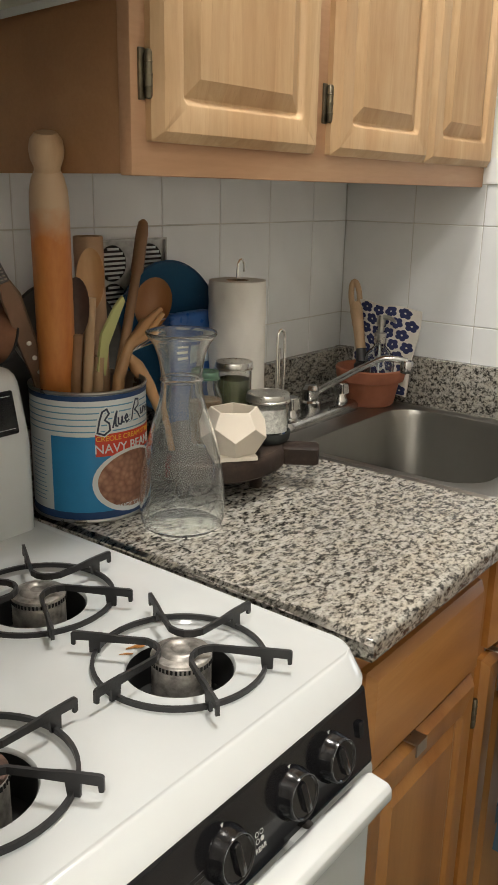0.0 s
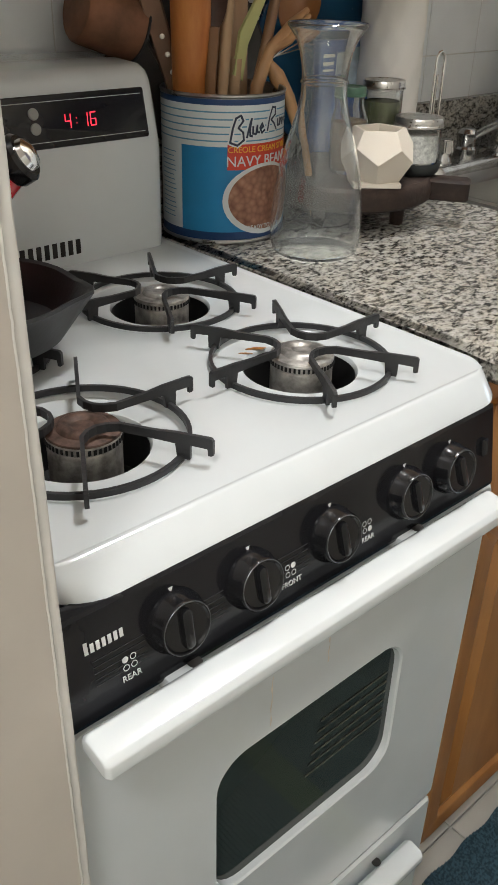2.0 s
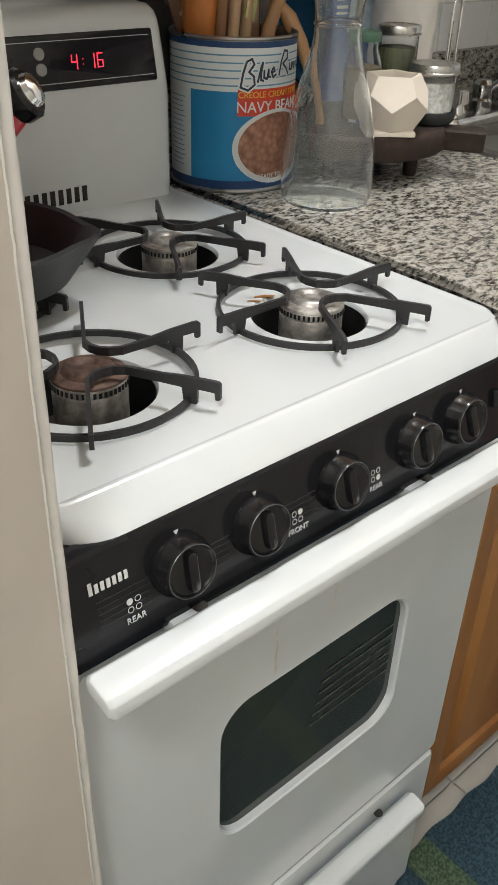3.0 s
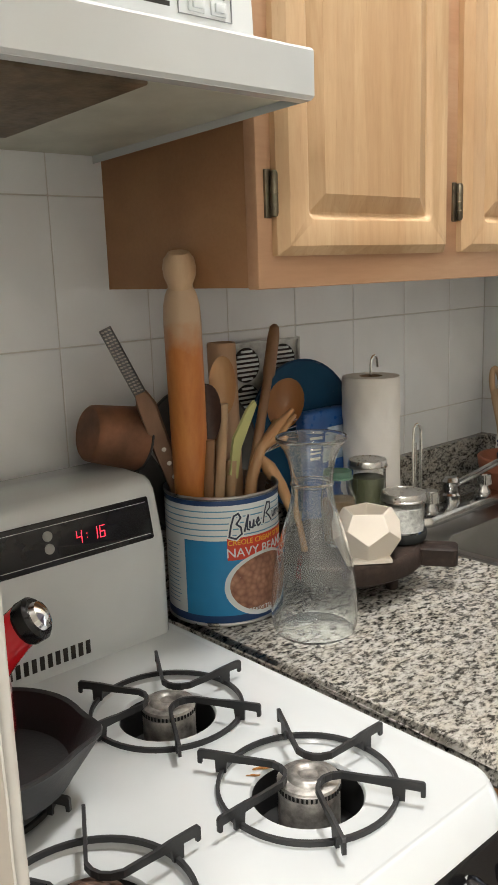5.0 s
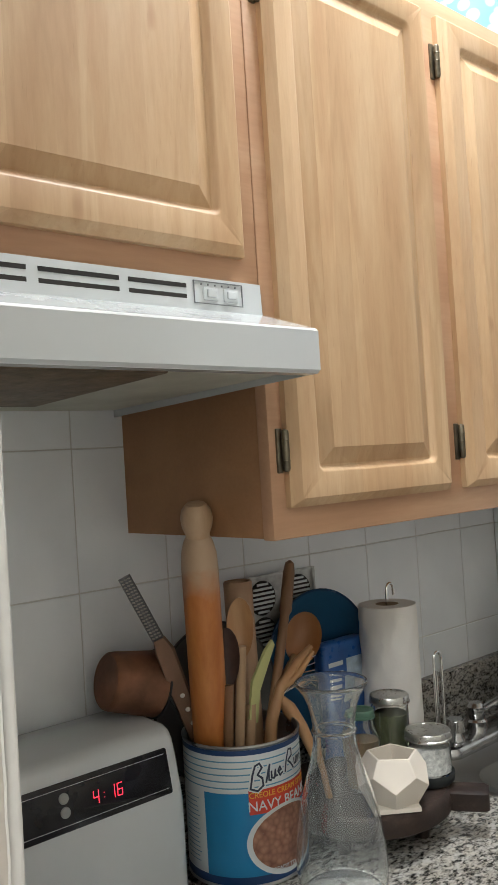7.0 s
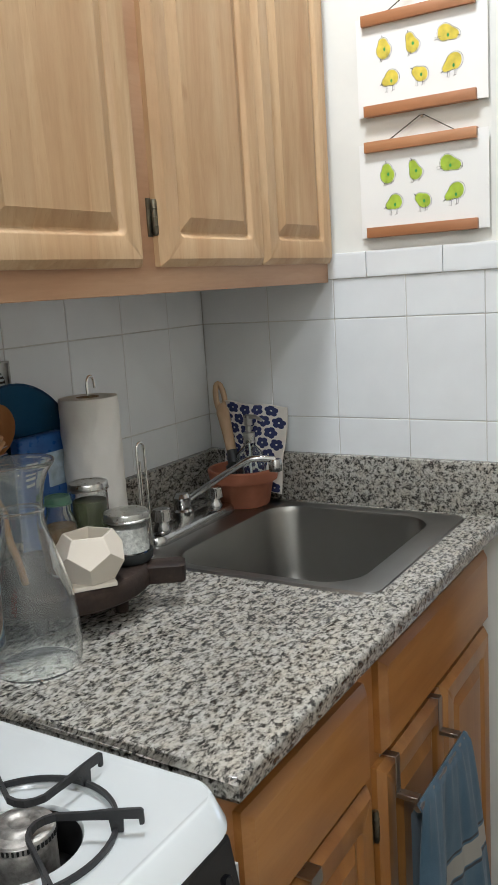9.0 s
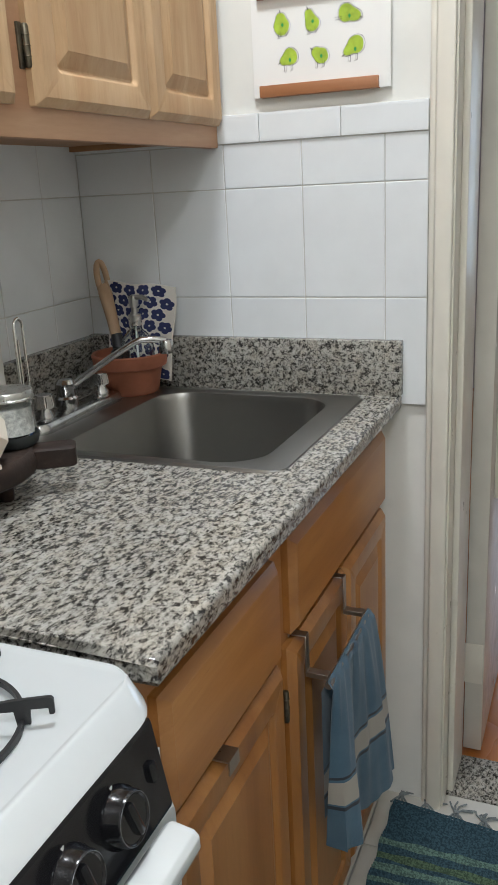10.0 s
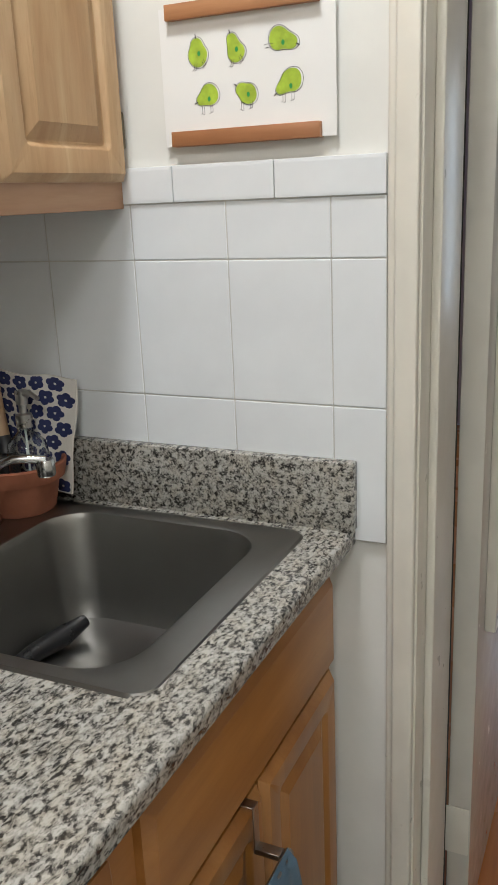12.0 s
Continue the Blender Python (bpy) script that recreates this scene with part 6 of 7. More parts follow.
z01.inputs["From Min"].default_value, z01.inputs["From Max"].default_value = 0.36, 0.68
n.link(sep.outputs[2], z01.inputs["Value"])
band = n.add("ShaderNodeValToRGB")
band.color_ramp.interpolation = "CONSTANT"
stops = [(0.0, 0.0), (0.375, 0.55), (0.387, 0.0), (0.398, 1.0), (0.500, 0.0), (0.511, 0.55), (0.523, 0.0)]
els = band.color_ramp.elements
while len(els) < len(stops):
    els.new(0.5)
for e, (p, val) in zip(els, stops):
    e.position, e.color = p, (val, val, val, 1)
n.link(z01.outputs[0], band.inputs[0])
gt = n.add("ShaderNodeMath", operation="GREATER_THAN")
gt.inputs[1].default_value = 0.8
n.link(band.outputs[0], gt.inputs[0])
mid = n.add("ShaderNodeMath", operation="COMPARE")
mid.inputs[1].default_value, mid.inputs[2].default_value = 0.55, 0.1
n.link(band.outputs[0], mid.inputs[0])
c = n.mix(gt.outputs[0], blue, (0.50, 0.47, 0.41))
c = n.mix(mid.outputs[0], c, (0.045, 0.055, 0.07))
n.base(c)
n.set(rough=0.95, sheen=0.3)
n.bump(n.noise(vv, 420, 2), 0.5, 0.001)
M_TOWEL = n.m
bm = bmesh.new()


def towel_at(u, s):
    """u across the bar, s along the cloth: 0 at the front hem, 1 at the back hem."""
    y0, y1 = 1.130, 1.342
    over = 0.62
    if s < over:
        t = s / over
        k = (1 - t) ** 0.75
        bottom = ((0.0, -0.345, 1.112), (0.14, -0.312, 1.108), (0.28, -0.300, 1.135), (0.45, -0.330, 1.200), (0.62, -0.320, 1.255), (0.80, -0.300, 1.298), (1.0, -0.302, 1.345))
        for a, b in zip(bottom, bottom[1:]):
            if a[0] <= u <= b[0] + 1e-9:
                f = (u - a[0]) / (b[0] - a[0])
                f = f * f * (3 - 2 * f)
                bx, by = a[1] + (b[1] - a[1]) * f, a[2] + (b[2] - a[2]) * ((u - a[0]) / (b[0] - a[0]))
        y = (y0 + (y1 - y0) * u) * (1 - k) + by * k
        x = -0.3365 * (1 - k) + bx * k + 0.0022 * math.sin(31 * u + 3 * t) * (0.3 + k) + 0.0012 * math.sin(57 * u - 5 * t)
        z = 0.664 - (1 - t) * (0.243 + 0.045 * min(1, max(0, (u - 0.3) / 0.3)) - 0.008 * u)
    else:
        t = (s - over) / (1 - over)
        y = y0 + (y1 - y0) * u
        x = -0.3520 + 0.003 * math.sin(2 * math.pi * 2.3 * u) * t
        z = 0.664 - 0.215 * t
    if abs(s - over) < 0.001:
        x, z = -0.3435, 0.6690
    return Vector((x, y, z))


NU, NS = 44, 60
cols = [[bm.verts.new(towel_at(i / NU, (0.62 * j / 42) if j <= 42 else 0.62 + 0.38 * (j - 42) / (NS - 42))) for i in range(NU + 1)] for j in range(NS + 1)]
for j in range(NS):
    for i in range(NU):
        bm.faces.new((cols[j][i], cols[j][i + 1], cols[j + 1][i + 1], cols[j + 1][i]))
bmesh.ops.solidify(bm, geom=list(bm.faces), thickness=0.0028)
part("towel_cloth", bm, M_TOWEL, towel)

# ---- pans and kettle on the hob ----
pan = thing("cast_iron_skillet", (-0.66, 0.36, 0.948), "black cast iron skillet with a pouring lip on a burner", "skillet")
PX, PY, PZ = -0.672, 0.366, 0.949
bm = lathe([(0.0, 0.0), (0.074, 0.0), (0.080, 0.003), (0.0900, 0.034), (0.0945, 0.040), (0.0935, 0.0425), (0.0890, 0.0410), (0.0760, 0.008), (0.0, 0.006)], (PX, PY, PZ), 56)
for v in bm.verts:
    d = Vector((v.co.x - PX, v.co.y - PY))
    a = math.atan2(d.y, d.x)
    lip = math.exp(-((a - 0.95) / 0.22) ** 2) * 0.014
    if d.length > 0.085:
        v.co.x += math.cos(a) * lip
        v.co.y += math.sin(a) * lip
part("pan_body", bm, M_IRON, pan)
part("handle", sweep([(PX + 0.05, PY - 0.07, PZ + 0.034), (PX + 0.09, PY - 0.12, PZ + 0.040)], [0.012, 0.010], 10), M_IRON, pan)
kettle = thing("red_kettle", (-0.715, 0.348, 0.96), "glossy red enamel kettle with a black and chrome spout cap", "kettle")
M_RED = plain("red_enamel", (0.52, 0.012, 0.018), 0.12, vary=0.06, coat=0.5, rough_vary=0.05)
KX, KY, KZ = -0.700, 0.338, 0.9565
part("kettle_body", lathe([(0.0, 0.0), (0.058, 0.0), (0.064, 0.006), (0.070, 0.034), (0.069, 0.080), (0.060, 0.115), (0.042, 0.138), (0.022, 0.147), (0.0, 0.148)], (KX, KY, KZ), 40), M_RED, kettle)
spt = part("kettle_spout", sweep([(KX + 0.030, KY + 0.030, KZ + 0.092), (KX + 0.045, KY + 0.050, KZ + 0.120), (KX + 0.060, KY + 0.068, KZ + 0.143)], [0.024, 0.020, 0.0175], 20), M_RED, kettle)
cm = Matrix.Translation((KX + 0.0585, KY + 0.066, KZ + 0.139)) @ Vector((0.62, 0.58, 0.52)).to_track_quat("Z", "Y").to_matrix().to_4x4()
part("spout_cap", lathe([(0.0, 0.0), (0.0185, 0.0), (0.0200, 0.003), (0.0200, 0.013), (0.0170, 0.016), (0.0, 0.016)], segs=28, m=cm), M_KNOB, spt)
part("cap_button", lathe([(0.0, 0.0), (0.0140, 0.0), (0.0120, 0.005), (0.0050, 0.008), (0.0, 0.0085)], segs=24, m=cm @ Matrix.Translation((0, 0, 0.0155))), M_CHROME, spt)
part("kettle_handle", sweep([(KX - 0.02, KY - 0.045 + 0.09 * k / 12, KZ + 0.125 + 0.060 * math.sin(math.pi * k / 12)) for k in range(13)], 0.007, 10), M_KNOB, kettle)

# ---- on top of the wall cabinet ----
TOPZ = 2.1185
def red_pot(at, r, h, label):
    ob = thing("red_casserole", at, label, "casserole pot")
    part("pot_body", lathe([(0.0, 0.0), (r * 0.86, 0.0), (r * 0.96, 0.010), (r, 0.03), (r, h - 0.004), (r + 0.003, h), (r - 0.003, h), (r - 0.003, 0.012), (0.0, 0.010)], at, 48), M_RED, ob)
    part("steel_rim", lathe([(r + 0.0005, h - 0.004), (r + 0.0045, h - 0.002), (r + 0.0045, h + 0.002), (r - 0.002, h + 0.002)], at, 48, cap=False), M_CHROME, ob)
    for s in (1, -1):
        a = radians(36) if s > 0 else radians(216)
        c, q = math.cos(a), math.sin(a)
        pts = [(at[0] + c * (r + d) - q * w, at[1] + q * (r + d) + c * w, at[2] + h * 0.70 + dz) for d, w, dz in ((-0.002, -0.030, 0), (0.020, -0.028, 0.004), (0.034, -0.010, 0.006), (0.034, 0.010, 0.006), (0.020, 0.028, 0.004), (-0.002, 0.030, 0))]
        part("loop_handle", sweep(pts, 0.0065, 10), M_RED, ob)
    return ob


p1 = red_pot((-0.782, 1.572, TOPZ), 0.088, 0.108, "glossy red enamel casserole at the bottom of a stack")
for k, (w, dz) in enumerate(((0.010, 0.0), (0.016, 0.002), (0.007, -0.004), (0.013, 0.0))):
    a0 = -42 + 9 * k
    bmm = bmesh.new()
    pts = [(-0.782 + 0.0887 * math.cos(radians(a0 + d)), 1.572 + 0.0887 * math.sin(radians(a0 + d)), TOPZ + 0.062 + dz + hh) for d, hh in ((0, 0), (3, w), (6, 0.002))]
    part("white_script", sweep(pts, 0.0022, 6), M_LWHITE, p1)
red_pot((-0.782, 1.572, TOPZ + 0.1105), 0.083, 0.100, "glossy red enamel casserole stacked on another")
bowl = thing("patterned_tin", (-0.83, 1.40, TOPZ), "large pale blue tin with a white pattern", "storage tin")
n = Nodes("pale_blue_pattern")
v = n.coords()
vor = n.add("ShaderNodeTexVoronoi")
vor.inputs["Scale"].default_value = 34
n.link(v, vor.inputs["Vector"])
n.base(n.ramp(vor.outputs["Distance"], [(0.35, (0.75, 0.80, 0.80)), (0.5, (0.22, 0.52, 0.60))]))
n.set(rough=0.3)
part("tin_body", lathe([(0.0, 0.0), (0.078, 0.0), (0.080, 0.003), (0.080, 0.150), (0.0, 0.150)], (-0.800, 1.398, TOPZ), 48), n.m, bowl)
part("lid", lathe([(0.081, 0.0), (0.0825, 0.001), (0.0825, 0.018), (0.079, 0.021), (0.0, 0.021)], (-0.800, 1.398, TOPZ + 0.145), 48), n.m, bowl)
sm = thing("red_canister", (-0.86, 1.245, TOPZ), "small red printed canister beside the pale blue tin", "storage tin")
part("tin_body", lathe([(0.0, 0.0), (0.038, 0.0), (0.040, 0.003), (0.040, 0.118), (0.0, 0.118)], (-0.86, 1.245, TOPZ), 36), M_RED, sm)
part("lid", lathe([(0.041, 0.0), (0.042, 0.012), (0.038, 0.015), (0.0, 0.015)], (-0.86, 1.245, TOPZ + 0.112), 36), M_LWHITE, sm)

# ---- prints on the end wall ----
M_POSTER = plain("white_art_paper", (0.80, 0.80, 0.78), 0.7, vary=0.015)
M_BAR = wood("cherry_hanger_wood", (0.34, 0.145, 0.06), (0.42, 0.19, 0.085), (0.48, 0.24, 0.115), axis="x", rough=0.45, coat=0.1)
M_INK = plain("ink_line", (0.03, 0.03, 0.03), 0.7)
M_PEAR = plain("pear_green_wash", (0.36, 0.50, 0.04), 0.7, vary=0.25, scale=60)
M_PEARY = plain("yellow_wash", (0.62, 0.50, 0.06), 0.7, vary=0.25, scale=60)
M_LEAF = plain("leaf_green_wash", (0.03, 0.28, 0.06), 0.7, vary=0.2)
WY = END + 0.008
SKEW = math.tan(radians(-0.5))


def poster(x0, x1, z0, z1, label, wash, shapes):
    ob = thing("hanging_print", ((x0 + x1) / 2, WY, z0), label, "wall print")
    sheet = part("paper_sheet", box((x0, WY - 0.0085, z0 - 0.001), (x1, WY - 0.0078, z1 + 0.0)), M_POSTER, ob)
    for z, nm in ((z0 - 0.002, "lower_bar"), (z1 - 0.016, "upper_bar")):
        part("wooden_bar", box((x0 + 0.013, WY - 0.018, z), (x1 - 0.019, WY - 0.0086, z + 0.019), 0.001), M_BAR, ob)
        part("wooden_bar", box((x0 + 0.013, WY - 0.0077, z), (x1 - 0.019, WY - 0.0015, z + 0.019), 0.001), M_BAR, ob)
    xm = x0 + 0.121
    cord = [(xm - 0.062, WY - 0.010, z1 + 0.002), (xm - 0.004, WY - 0.006, z1 + 0.037), (xm + 0.004, WY - 0.006, z1 + 0.037), (xm + 0.062, WY - 0.010, z1 + 0.002)]
    part("cord", sweep(cord, 0.0011, 6), plain("dark_cord", (0.10, 0.09, 0.08), 0.8), ob)
    part("nail", lathe([(0.0, 0.0), (0.0025, 0.0), (0.0025, 0.006), (0.0, 0.006)], segs=10, m=Matrix.Translation((xm, WY - 0.0075, z1 + 0.0355)) @ Matrix.Rotation(radians(-90), 4, "X")), M_STEEL, ob)
    for n_, (px, pz, spec) in enumerate(shapes):
        pear(ob, px, pz, wash, spec, n_)
    return ob


def flat(pts, y, material, name, parent):
    bm = bmesh.new()
    bm.faces.new([bm.verts.new((x, y, z)) for x, z in pts])
    return part(name, bm, material, parent)


def ribbon(pts, y, w, material, name, parent, closed=False):
    bm = bmesh.new()
    seq = list(zip(pts, pts[1:] + (pts[:1] if closed else [])))
    for a, b in (seq if closed else seq[:len(pts) - 1]):
        d = Vector((b[0] - a[0], b[1] - a[1]))
        if d.length < 1e-7:
            continue
        s = Vector((-d.y, d.x)).normalized() * w / 2
        e = d.normalized() * w * 0.3
        bm.faces.new([bm.verts.new((p[0], y, p[1])) for p in ((a[0] + s.x - e.x, a[1] + s.y - e.y), (a[0] - s.x - e.x, a[1] - s.y - e.y), (b[0] - s.x + e.x, b[1] - s.y + e.y), (b[0] + s.x + e.x, b[1] + s.y + e.y))])
    return part(name, bm, material, parent, kind="stuff")


def pear(parent, cx, cz, wash, spec, seed):
    """A painted pear: a big and a small round joined, at a tilt, with thin ink legs."""
    tilt, r1, r2, gap, legs = spec
    t = radians(tilt)
    ax = (math.cos(t), math.sin(t))
    out = []
    for i in range(40):
        a = 2 * math.pi * i / 40
        d = (math.cos(a), math.sin(a))
        best_ = 0
        for k in range(9):
            f = k / 8
            r = r1 + (r2 - r1) * (f ** 0.7)
            c = (ax[0] * gap * f, ax[1] * gap * f)
            dot = d[0] * c[0] + d[1] * c[1]
            disc = dot * dot - (c[0] ** 2 + c[1] ** 2 - r * r)
            if disc >= 0:
                best_ = max(best_, dot + math.sqrt(disc))
        best_ *= 1 + 0.03 * math.sin(3 * a + seed)
        out.append((cx - ax[0] * gap * 0.4 + d[0] * best_, cz - ax[1] * gap * 0.4 + d[1] * best_))
    fruit = flat(out, WY - 0.00875, wash, "pear_shape", parent)
    big = [(cx + (x - cx) * 1.10 + 0.0008, cz + (z - cz) * 1.08) for x, z in out]
    ribbon(big, WY - 0.00895, 0.0006, M_INK, "ink_outline", fruit, True)
    lx, lz = cx - ax[0] * gap * 0.2 + 0.002, cz - 0.003
    flat([(lx + 0.0022 * math.cos(2 * math.pi * i / 12), lz + 0.0032 * math.sin(2 * math.pi * i / 12)) for i in range(12)], WY - 0.00885, M_LEAF, "leaf_spot", fruit)
    tip = (cx - ax[0] * gap * 0.4 + ax[0] * (gap + r2 * 0.9), cz - ax[1] * gap * 0.4 + ax[1] * (gap + r2 * 0.9))
    ribbon([tip, (tip[0] + ax[0] * 0.005, tip[1] + ax[1] * 0.005)], WY - 0.00895, 0.0013, M_INK, "stalk", fruit)
    for (dx, dz, ex, ez) in legs:
        ribbon([(cx + dx, cz + dz), (cx + dx + ex, cz + dz + ez), (cx + dx + ex - 0.0022, cz + dz + ez - 0.0006)], WY - 0.00895, 0.0006, M_INK, "ink_leg", fruit)


L = ((-0.004, -0.014, -0.002, -0.008), (-0.001, -0.0145, -0.002, -0.008), (0.006, -0.012, 0.003, -0.008), (0.008, -0.010, 0.004, -0.007))
G = ((-0.006, -0.011, 0, -0.009), (-0.003, -0.012, 0, -0.009), (0.006, -0.011, 0, -0.009), (0.009, -0.010, 0, -0.009))
SHAPES = [((95), 0.0135, 0.0085, 0.013, L), ((108), 0.0120, 0.0070, 0.016, L), ((-20), 0.0135, 0.0085, 0.016, ((-0.014, -0.003, -0.010, 0.0), (-0.014, -0.006, -0.009, -0.001))),
          ((-155), 0.0130, 0.0070, 0.012, G), ((145), 0.0120, 0.0080, 0.011, G), ((-145), 0.0135, 0.0065, 0.018, G)]
PEARS = [(-0.5715, 1.556), (-0.519, 1.556), (-0.452, 1.5575), (-0.562, 1.501), (-0.506, 1.502), (-0.449, 1.507)]
poster(-0.625, -0.385, 1.4435, 1.610, "small white print of six green painted pears on wooden hangers", M_PEAR, [(x, z, s) for (x, z), s in zip(PEARS, SHAPES)])
poster(-0.623, -0.385, 1.6585, 1.826, "small white print of yellow painted fruit on wooden hangers", M_PEARY, [(x, z + 0.215, s) for (x, z), s in zip(PEARS, SHAPES)])

# ---- the open door and its mirror ----
door_ob = tagged(new("door_1"), "cream painted panel door standing open into the next room", "door", "", "structure")
door_ob.location = (-0.25, 1.94, 0)
DX0, DX1, DY0, DY1 = -0.2725, -0.2315, 1.9345, 2.70
bm = box((DX0, DY0, 0.012), (DX1, DY1, 2.06), 0.002)
part("door_leaf", bm, M_DOOR, door_ob)
for z in (0.19, 1.85):
    hg = part("hinge", box((DX0 - 0.0125, DY0 - 0.003, z), (DX1 - 0.003, DY0 - 0.0008, z + 0.10), 0.0008), M_TRIM, door_ob, "painted-over door hinge")
mir = thing("door_mirror", (-0.22, 2.2, 0.6), "tall mirror in a white frame hung on the open door", "mirror")
MY0, MY1, MZ0, MZ1 = 2.005, 2.40, 0.615, 1.95
for lo, hi in (((MY0, MZ0), (MY0 + 0.03, MZ1)), ((MY1 - 0.03, MZ0), (MY1, MZ1)), ((MY0 + 0.03, MZ0), (MY1 - 0.03, MZ0 + 0.03)), ((MY0 + 0.03, MZ1 - 0.03), (MY1 - 0.03, MZ1))):
    part("frame", box((DX1 + 0.0005, lo[0], lo[1]), (DX1 + 0.020, hi[0], hi[1]), 0.002), M_TRIM, mir)
n = Nodes("mirror_glass")
n.base((0.85, 0.88, 0.90))
n.set(rough=0.02, metal=1.0)
part("mirror_pane", box((DX1 + 0.004, MY0 + 0.03, MZ0 + 0.03), (DX1 + 0.010, MY1 - 0.03, MZ1 - 0.03)), n.m, mir)

# ---- lamp on the ceiling ----
lamp = thing("ceiling_lamp", (-0.48, 1.05, CEIL_Z), "round flat white ceiling lamp", "ceiling lamp")
part("lamp_base", lathe([(0.0, 0.0), (0.155, 0.0), (0.155, 0.035), (0.0, 0.035)], (-0.48, 1.05, CEIL_Z - 0.0355), 40), M_ENAMEL, lamp)
n = Nodes("lit_diffuser")
n.base((0.9, 0.9, 0.88))
n.b.inputs["Emission Color"].default_value = (1.0, 0.95, 0.88, 1)
n.b.inputs["Emission Strength"].default_value = 3.0
part("diffuser", lathe([(0.0, 0.0), (0.12, 0.004), (0.150, 0.018), (0.150, 0.022), (0.0, 0.022)], (-0.48, 1.05, CEIL_Z - 0.058), 40), n.m, lamp)

# unseen lamp body added above the fill light
added_fill_lamp = copy_thing(lamp, Matrix.Translation((0.83, -1.75, 0)))

# ---- rug ----
rug = thing("woven_rug", (0, 0.5, 0), "blue and green woven rag rug with knotted grey fringe", "rug")
n = Nodes("woven_rag")
sep = n.add("ShaderNodeSeparateXYZ")
vv = n.coords()
n.link(vv, sep.inputs[0])
pos = n.add("ShaderNodeMapRange")
pos.inputs["From Min"].default_value, pos.inputs["From Max"].default_value = -0.6, 1.75
n.link(sep.outputs[1], pos.inputs["Value"])
teal, green, light = (0.030, 0.065, 0.085), (0.075, 0.115, 0.065), (0.10, 0.16, 0.13)


def at(y):
    return (y + 0.6) / 2.35


st = [(0.0, teal), (at(0.2), green), (at(0.26), teal), (at(0.80), green), (at(0.855), teal), (at(1.02), (0.05, 0.09, 0.11)), (at(1.10), teal), (at(1.30), green), (at(1.335), teal),
      (at(1.455), light), (at(1.47), teal), (at(1.485), light), (at(1.50), teal), (at(1.515), light), (at(1.53), teal), (at(1.545), green), (at(1.565), teal), (at(1.58), light), (at(1.60), teal)]
r = n.add("ShaderNodeValToRGB")
r.color_ramp.interpolation = "CONSTANT"
while len(r.color_ramp.elements) < len(st):
    r.color_ramp.elements.new(0.5)
for e, (p, c) in zip(r.color_ramp.elements, st):
    e.position, e.color = p, (*c, 1)
n.link(pos.outputs[0], r.inputs[0])
speck = n.ramp(n.noise(n.coords((1, 0.35, 1)), 260, 2), [(0.42, (0.55, 0.6, 0.65)), (0.60, (1.5, 1.5, 1.5))])
n.base(n.mix(0.9, r.outputs[0], speck, "MULTIPLY"))
n.set(rough=0.95)
n.bump(n.noise(vv, 240, 2), 0.6, 0.002)
M_RUG = n.m
bm = bmesh.new()
RX0, RX1 = -0.372, 0.235
rows = []
rib, k = 0.0075, 0
y = -0.60
while y < 1.712:
    for dy, z in ((0.0, 0.0035), (rib * 0.5, 0.0085)):
        row = []
        for i in range(25):
            f = i / 24
            x = RX0 + (RX1 - RX0) * f + 0.0022 * math.sin(y * 70 + i) * (1 if i in (0, 24) else 0.3)
            end = -0.20 * f * max(0.0, (y - 1.35) / 0.36) * 0.36
            zz = z + (0.0012 if (i + k) % 2 else 0.0) * (1 if dy else 0)
            row.append(bm.verts.new((x, y + dy + end, zz)))
        rows.append(row)
    y += rib
    k += 1
for p, q in zip(rows, rows[1:]):
    for i in range(24):
        bm.faces.new((p[i], p[i + 1], q[i + 1], q[i]))
edge_loop = [rows[j][0] for j in range(len(rows))]
for side in (0, 24):
    low = [bm.verts.new((rows[j][side].co.x, rows[j][side].co.y, 0.0005)) for j in range(len(rows))]
    for j in range(len(rows) - 1):
        bm.faces.new((rows[j][side], rows[j + 1][side], low[j + 1], low[j]))
lowrow = [bm.verts.new((v.co.x, v.co.y, 0.0005)) for v in rows[-1]]
for i in range(24):
    bm.faces.new((rows[-1][i], rows[-1][i + 1], lowrow[i + 1], lowrow[i]))
part("rug_weave", bm, M_RUG, rug)
M_FRINGE = plain("grey_fringe", (0.17, 0.19, 0.19), 0.95, vary=0.4, scale=90)
rng = random.Random(11)
for g in range(11):
    f = 0.02 + 0.096 * g
    x = RX0 + (RX1 - RX0) * f
    y0 = 1.712 - 0.20 * f * 0.36
    knot = (x + rng.uniform(-0.006, 0.006), y0 + 0.022 + rng.uniform(-0.003, 0.005))
    bm = bmesh.new()
    for s in range(4):
        sx = x + (s - 1.5) * 0.012
        sweep([(sx, y0 - 0.002, 0.004), (sx * 0.4 + knot[0] * 0.6, y0 + 0.013, 0.006), (knot[0], knot[1], 0.0045)], 0.0022, 5, bm=bm)
    for s in range(6):
        a = rng.uniform(-1.1, 1.1)
        l = rng.uniform(0.022, 0.040)
        sweep([(knot[0], knot[1], 0.0045), (knot[0] + math.sin(a) * l * 0.5 + rng.uniform(-0.004, 0.004), knot[1] + math.cos(a) * l * 0.5, 0.0065), (knot[0] + math.sin(a) * l + 0.006, knot[1] + math.cos(a) * l, 0.0026)], 0.0019, 5, bm=bm)
    lathe([(0.0, -0.004), (0.0055, -0.002), (0.0055, 0.003), (0.0, 0.006)], (knot[0], knot[1], 0.005), 10, bm=bm)
    part("fringe_tassel", bm, M_FRINGE, rug)

rug.location.z += 0.055
rug.location.y -= 0.062

# ---- wall tiles ----
TILE_MESH = {}


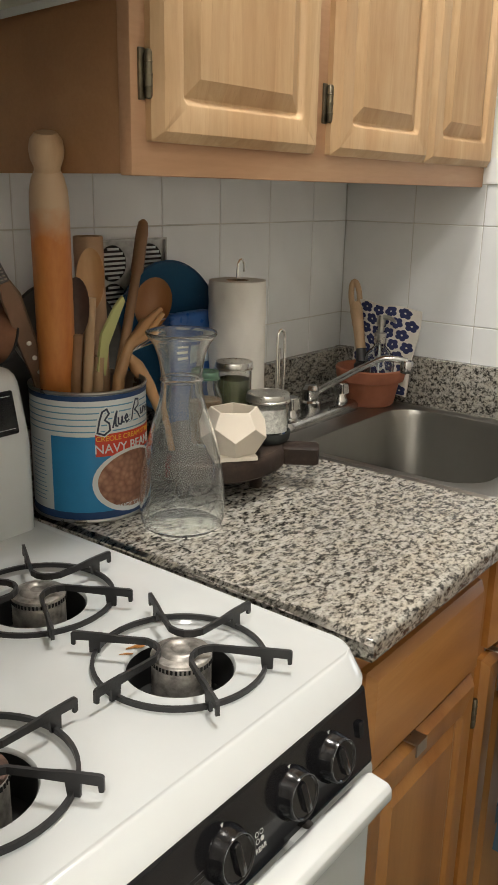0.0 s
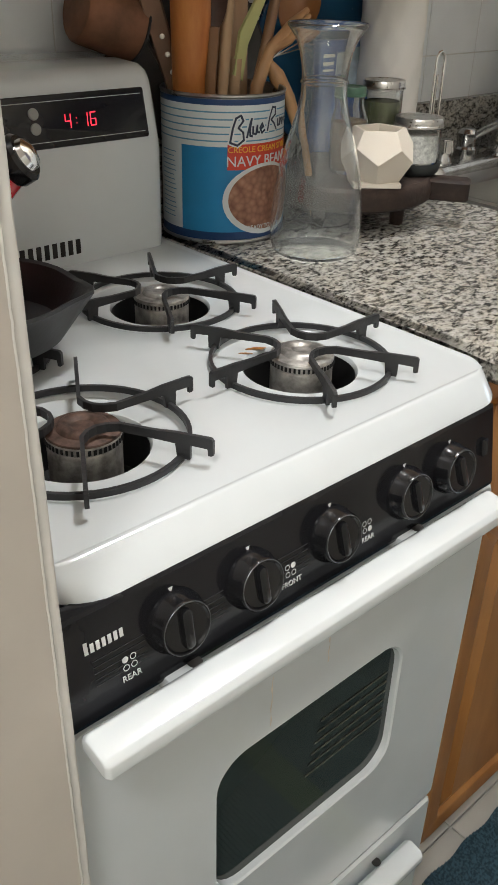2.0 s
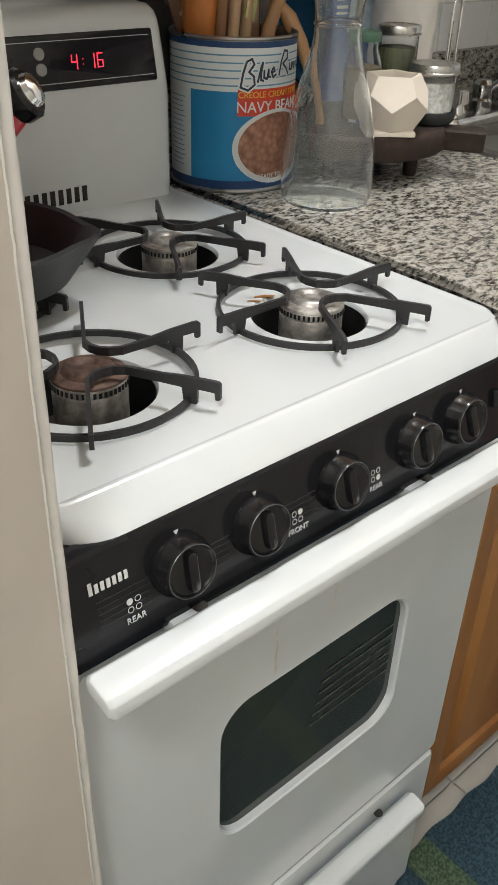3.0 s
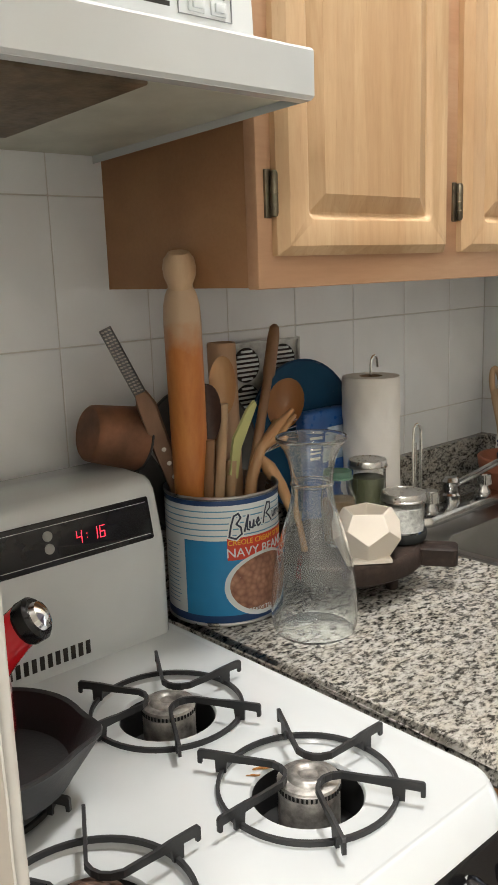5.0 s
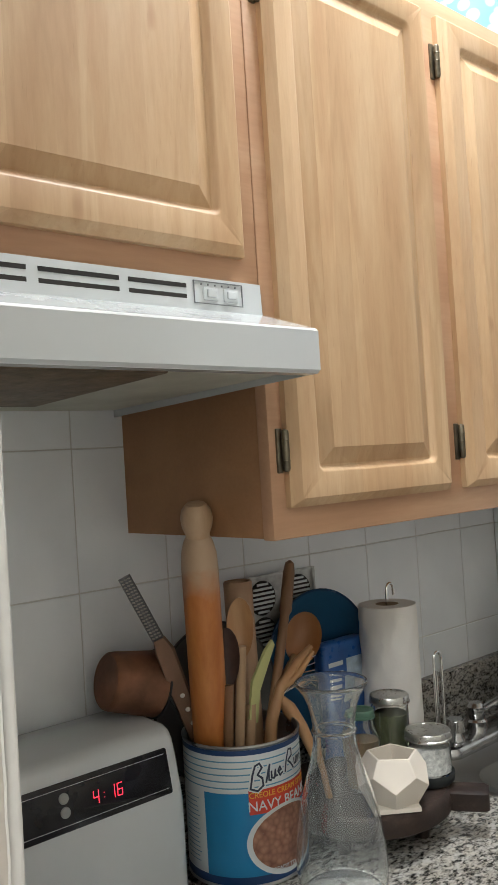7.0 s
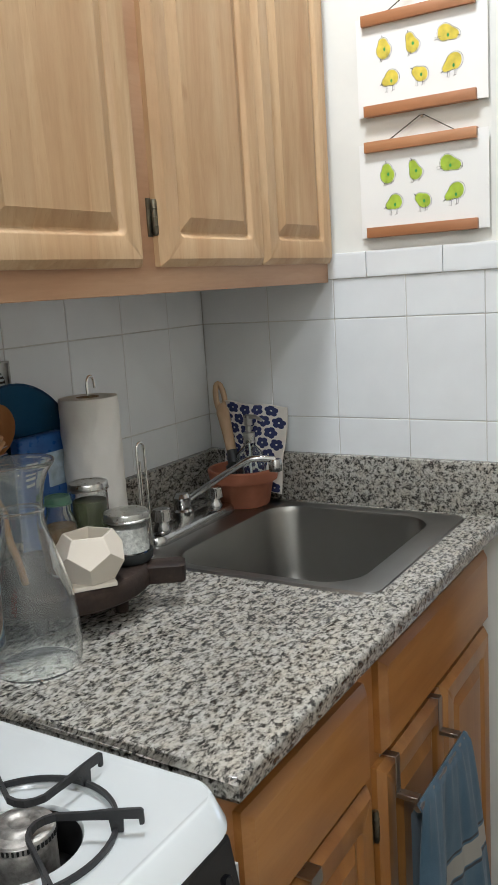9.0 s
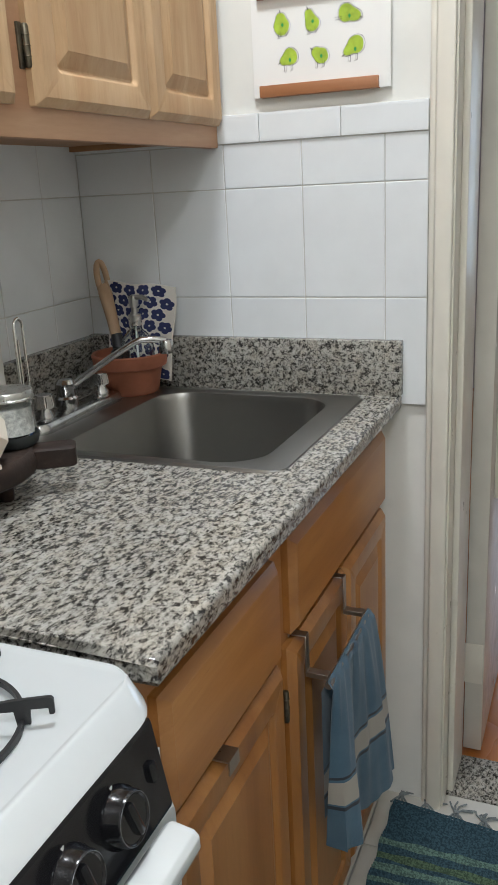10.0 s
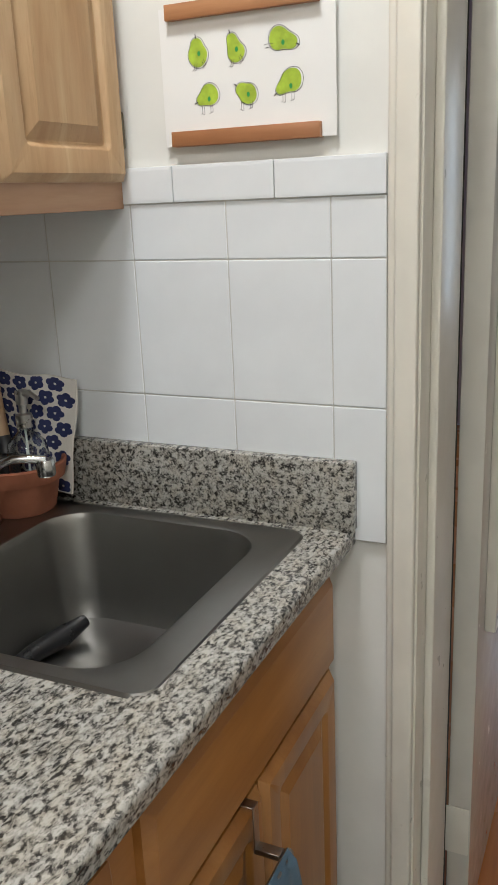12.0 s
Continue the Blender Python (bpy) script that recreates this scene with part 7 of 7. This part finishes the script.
def tile(parent, wall, u0, u1, z0, z1, proud=0.0, edge=0.0014):
    """One glazed tile, a little cushioned, with a grout joint round it."""
    g = 0.0007
    w, h = round(u1 - u0 - 2 * g, 4), round(z1 - z0 - 2 * g, 4)
    key = (w, h, edge, wall)
    if key not in TILE_MESH:
        m = Matrix(((0, 0, 1, 0), (1, 0, 0, 0), (0, 1, 0, 0), (0, 0, 0, 1))) if wall == "back" else Matrix(((1, 0, 0, 0), (0, 0, -1, 0), (0, 1, 0, 0), (0, 0, 0, 1)))
        bm = terraced(w, h, [(0, 0.0, 0.0015), (0, 0.0064, 0.0015), (0.0004, 0.0075, 0.0015), (edge, 0.0079, 0.0015)], m, 2)
        TILE_MESH[key] = mesh_of("tile", bm, M_TILE, False)
    ob = new("tile", TILE_MESH[key])
    u, z = (u0 + u1) / 2, (z0 + z1) / 2
    j = noise.noise(Vector((u * 31, z * 37, 1.0 if wall == "back" else 5.0)))
    j2 = noise.noise(Vector((u * 41 + 9, z * 27, 2.0)))
    tilt_ = (radians(0.08 * j), radians(0.08 * j2))
    if wall == "back":
        ob.matrix_basis = Matrix.Translation((BACK - 0.0078 + proud, u, z)) @ Matrix.Rotation(tilt_[0], 4, "Y") @ Matrix.Rotation(tilt_[1], 4, "Z")
    else:
        ob.matrix_basis = Matrix.Translation((u, END + 0.0078 - proud, z)) @ Matrix.Rotation(tilt_[0], 4, "X") @ Matrix.Rotation(tilt_[1], 4, "Z")
    ob.parent = parent
    return ob


part("tile_bed", box((BACK - 0.0079, LEFT_Y + 0.001, 0.70), (BACK - 0.0011, END + 0.0075, 1.90)), M_GROUT, wall_back)
part("tile_bed", box((BACK, END + 0.0011, 0.9055), (-0.3215, END + 0.0079, 1.418)), M_GROUT, wall_end)
ZR = [0.706, 0.902, 1.098, 1.2935, 1.489, 1.685, 1.88]
ys = [LEFT_Y + 0.003, 0.365, 0.5145, 0.664, 0.812, 0.960, 1.1075, 1.255, 1.403, 1.550, 1.6755]
for z0, z1 in zip(ZR, ZR[1:]):
    for a, b in zip(ys, ys[1:]):
        tile(wall_back, "back", a, b, z0, z1)
xs = [BACK - 0.0005, -0.8405, -0.691, -0.5425, -0.395, -0.3215]
for z0, z1 in ((0.9055, 1.098), (1.098, 1.2935), (1.2935, 1.3705)):
    for a, b in zip(xs, xs[1:]):
        tile(wall_end, "end", a, b, z0, z1)
cx = [BACK - 0.0005, -0.917, -0.768, -0.619, -0.470, -0.3215]
for a, b in zip(cx, cx[1:]):
    tile(wall_end, "end", a, b, 1.3705, 1.4195, 0.0035, 0.0045)

# ---- floor tiles ----
FT = {}
for i in range(-3, 4):
    for j in range(-10, 7):
        x0, x1 = -0.405 + 0.3045 * i, -0.405 + 0.3045 * (i + 1)
        y0, y1 = 1.520 + 0.3045 * (j - 6), 1.520 + 0.3045 * (j - 5)
        x0, x1, y0, y1 = max(x0, BACK), min(x1, ROOM_X), max(y0, ROOM_Y), min(y1, 1.711)
        if x1 - x0 < 0.02 or y1 - y0 < 0.02:
            continue
        w, h = round(x1 - x0 - 0.0024, 4), round(y1 - y0 - 0.0024, 4)
        if (w, h) not in FT:
            FT[(w, h)] = mesh_of("floor_tile", terraced(w, h, [(0, -0.007, 0.002), (0, -0.0012, 0.002), (0.001, -0.0002, 0.002), (0.002, 0.0, 0.002)], Matrix.Identity(4), 2), M_FLOOR, True)
        ob = new("floor_tile", FT[(w, h)])
        ob.location = ((x0 + x1) / 2, (y0 + y1) / 2, 0)
        ob.parent = floor
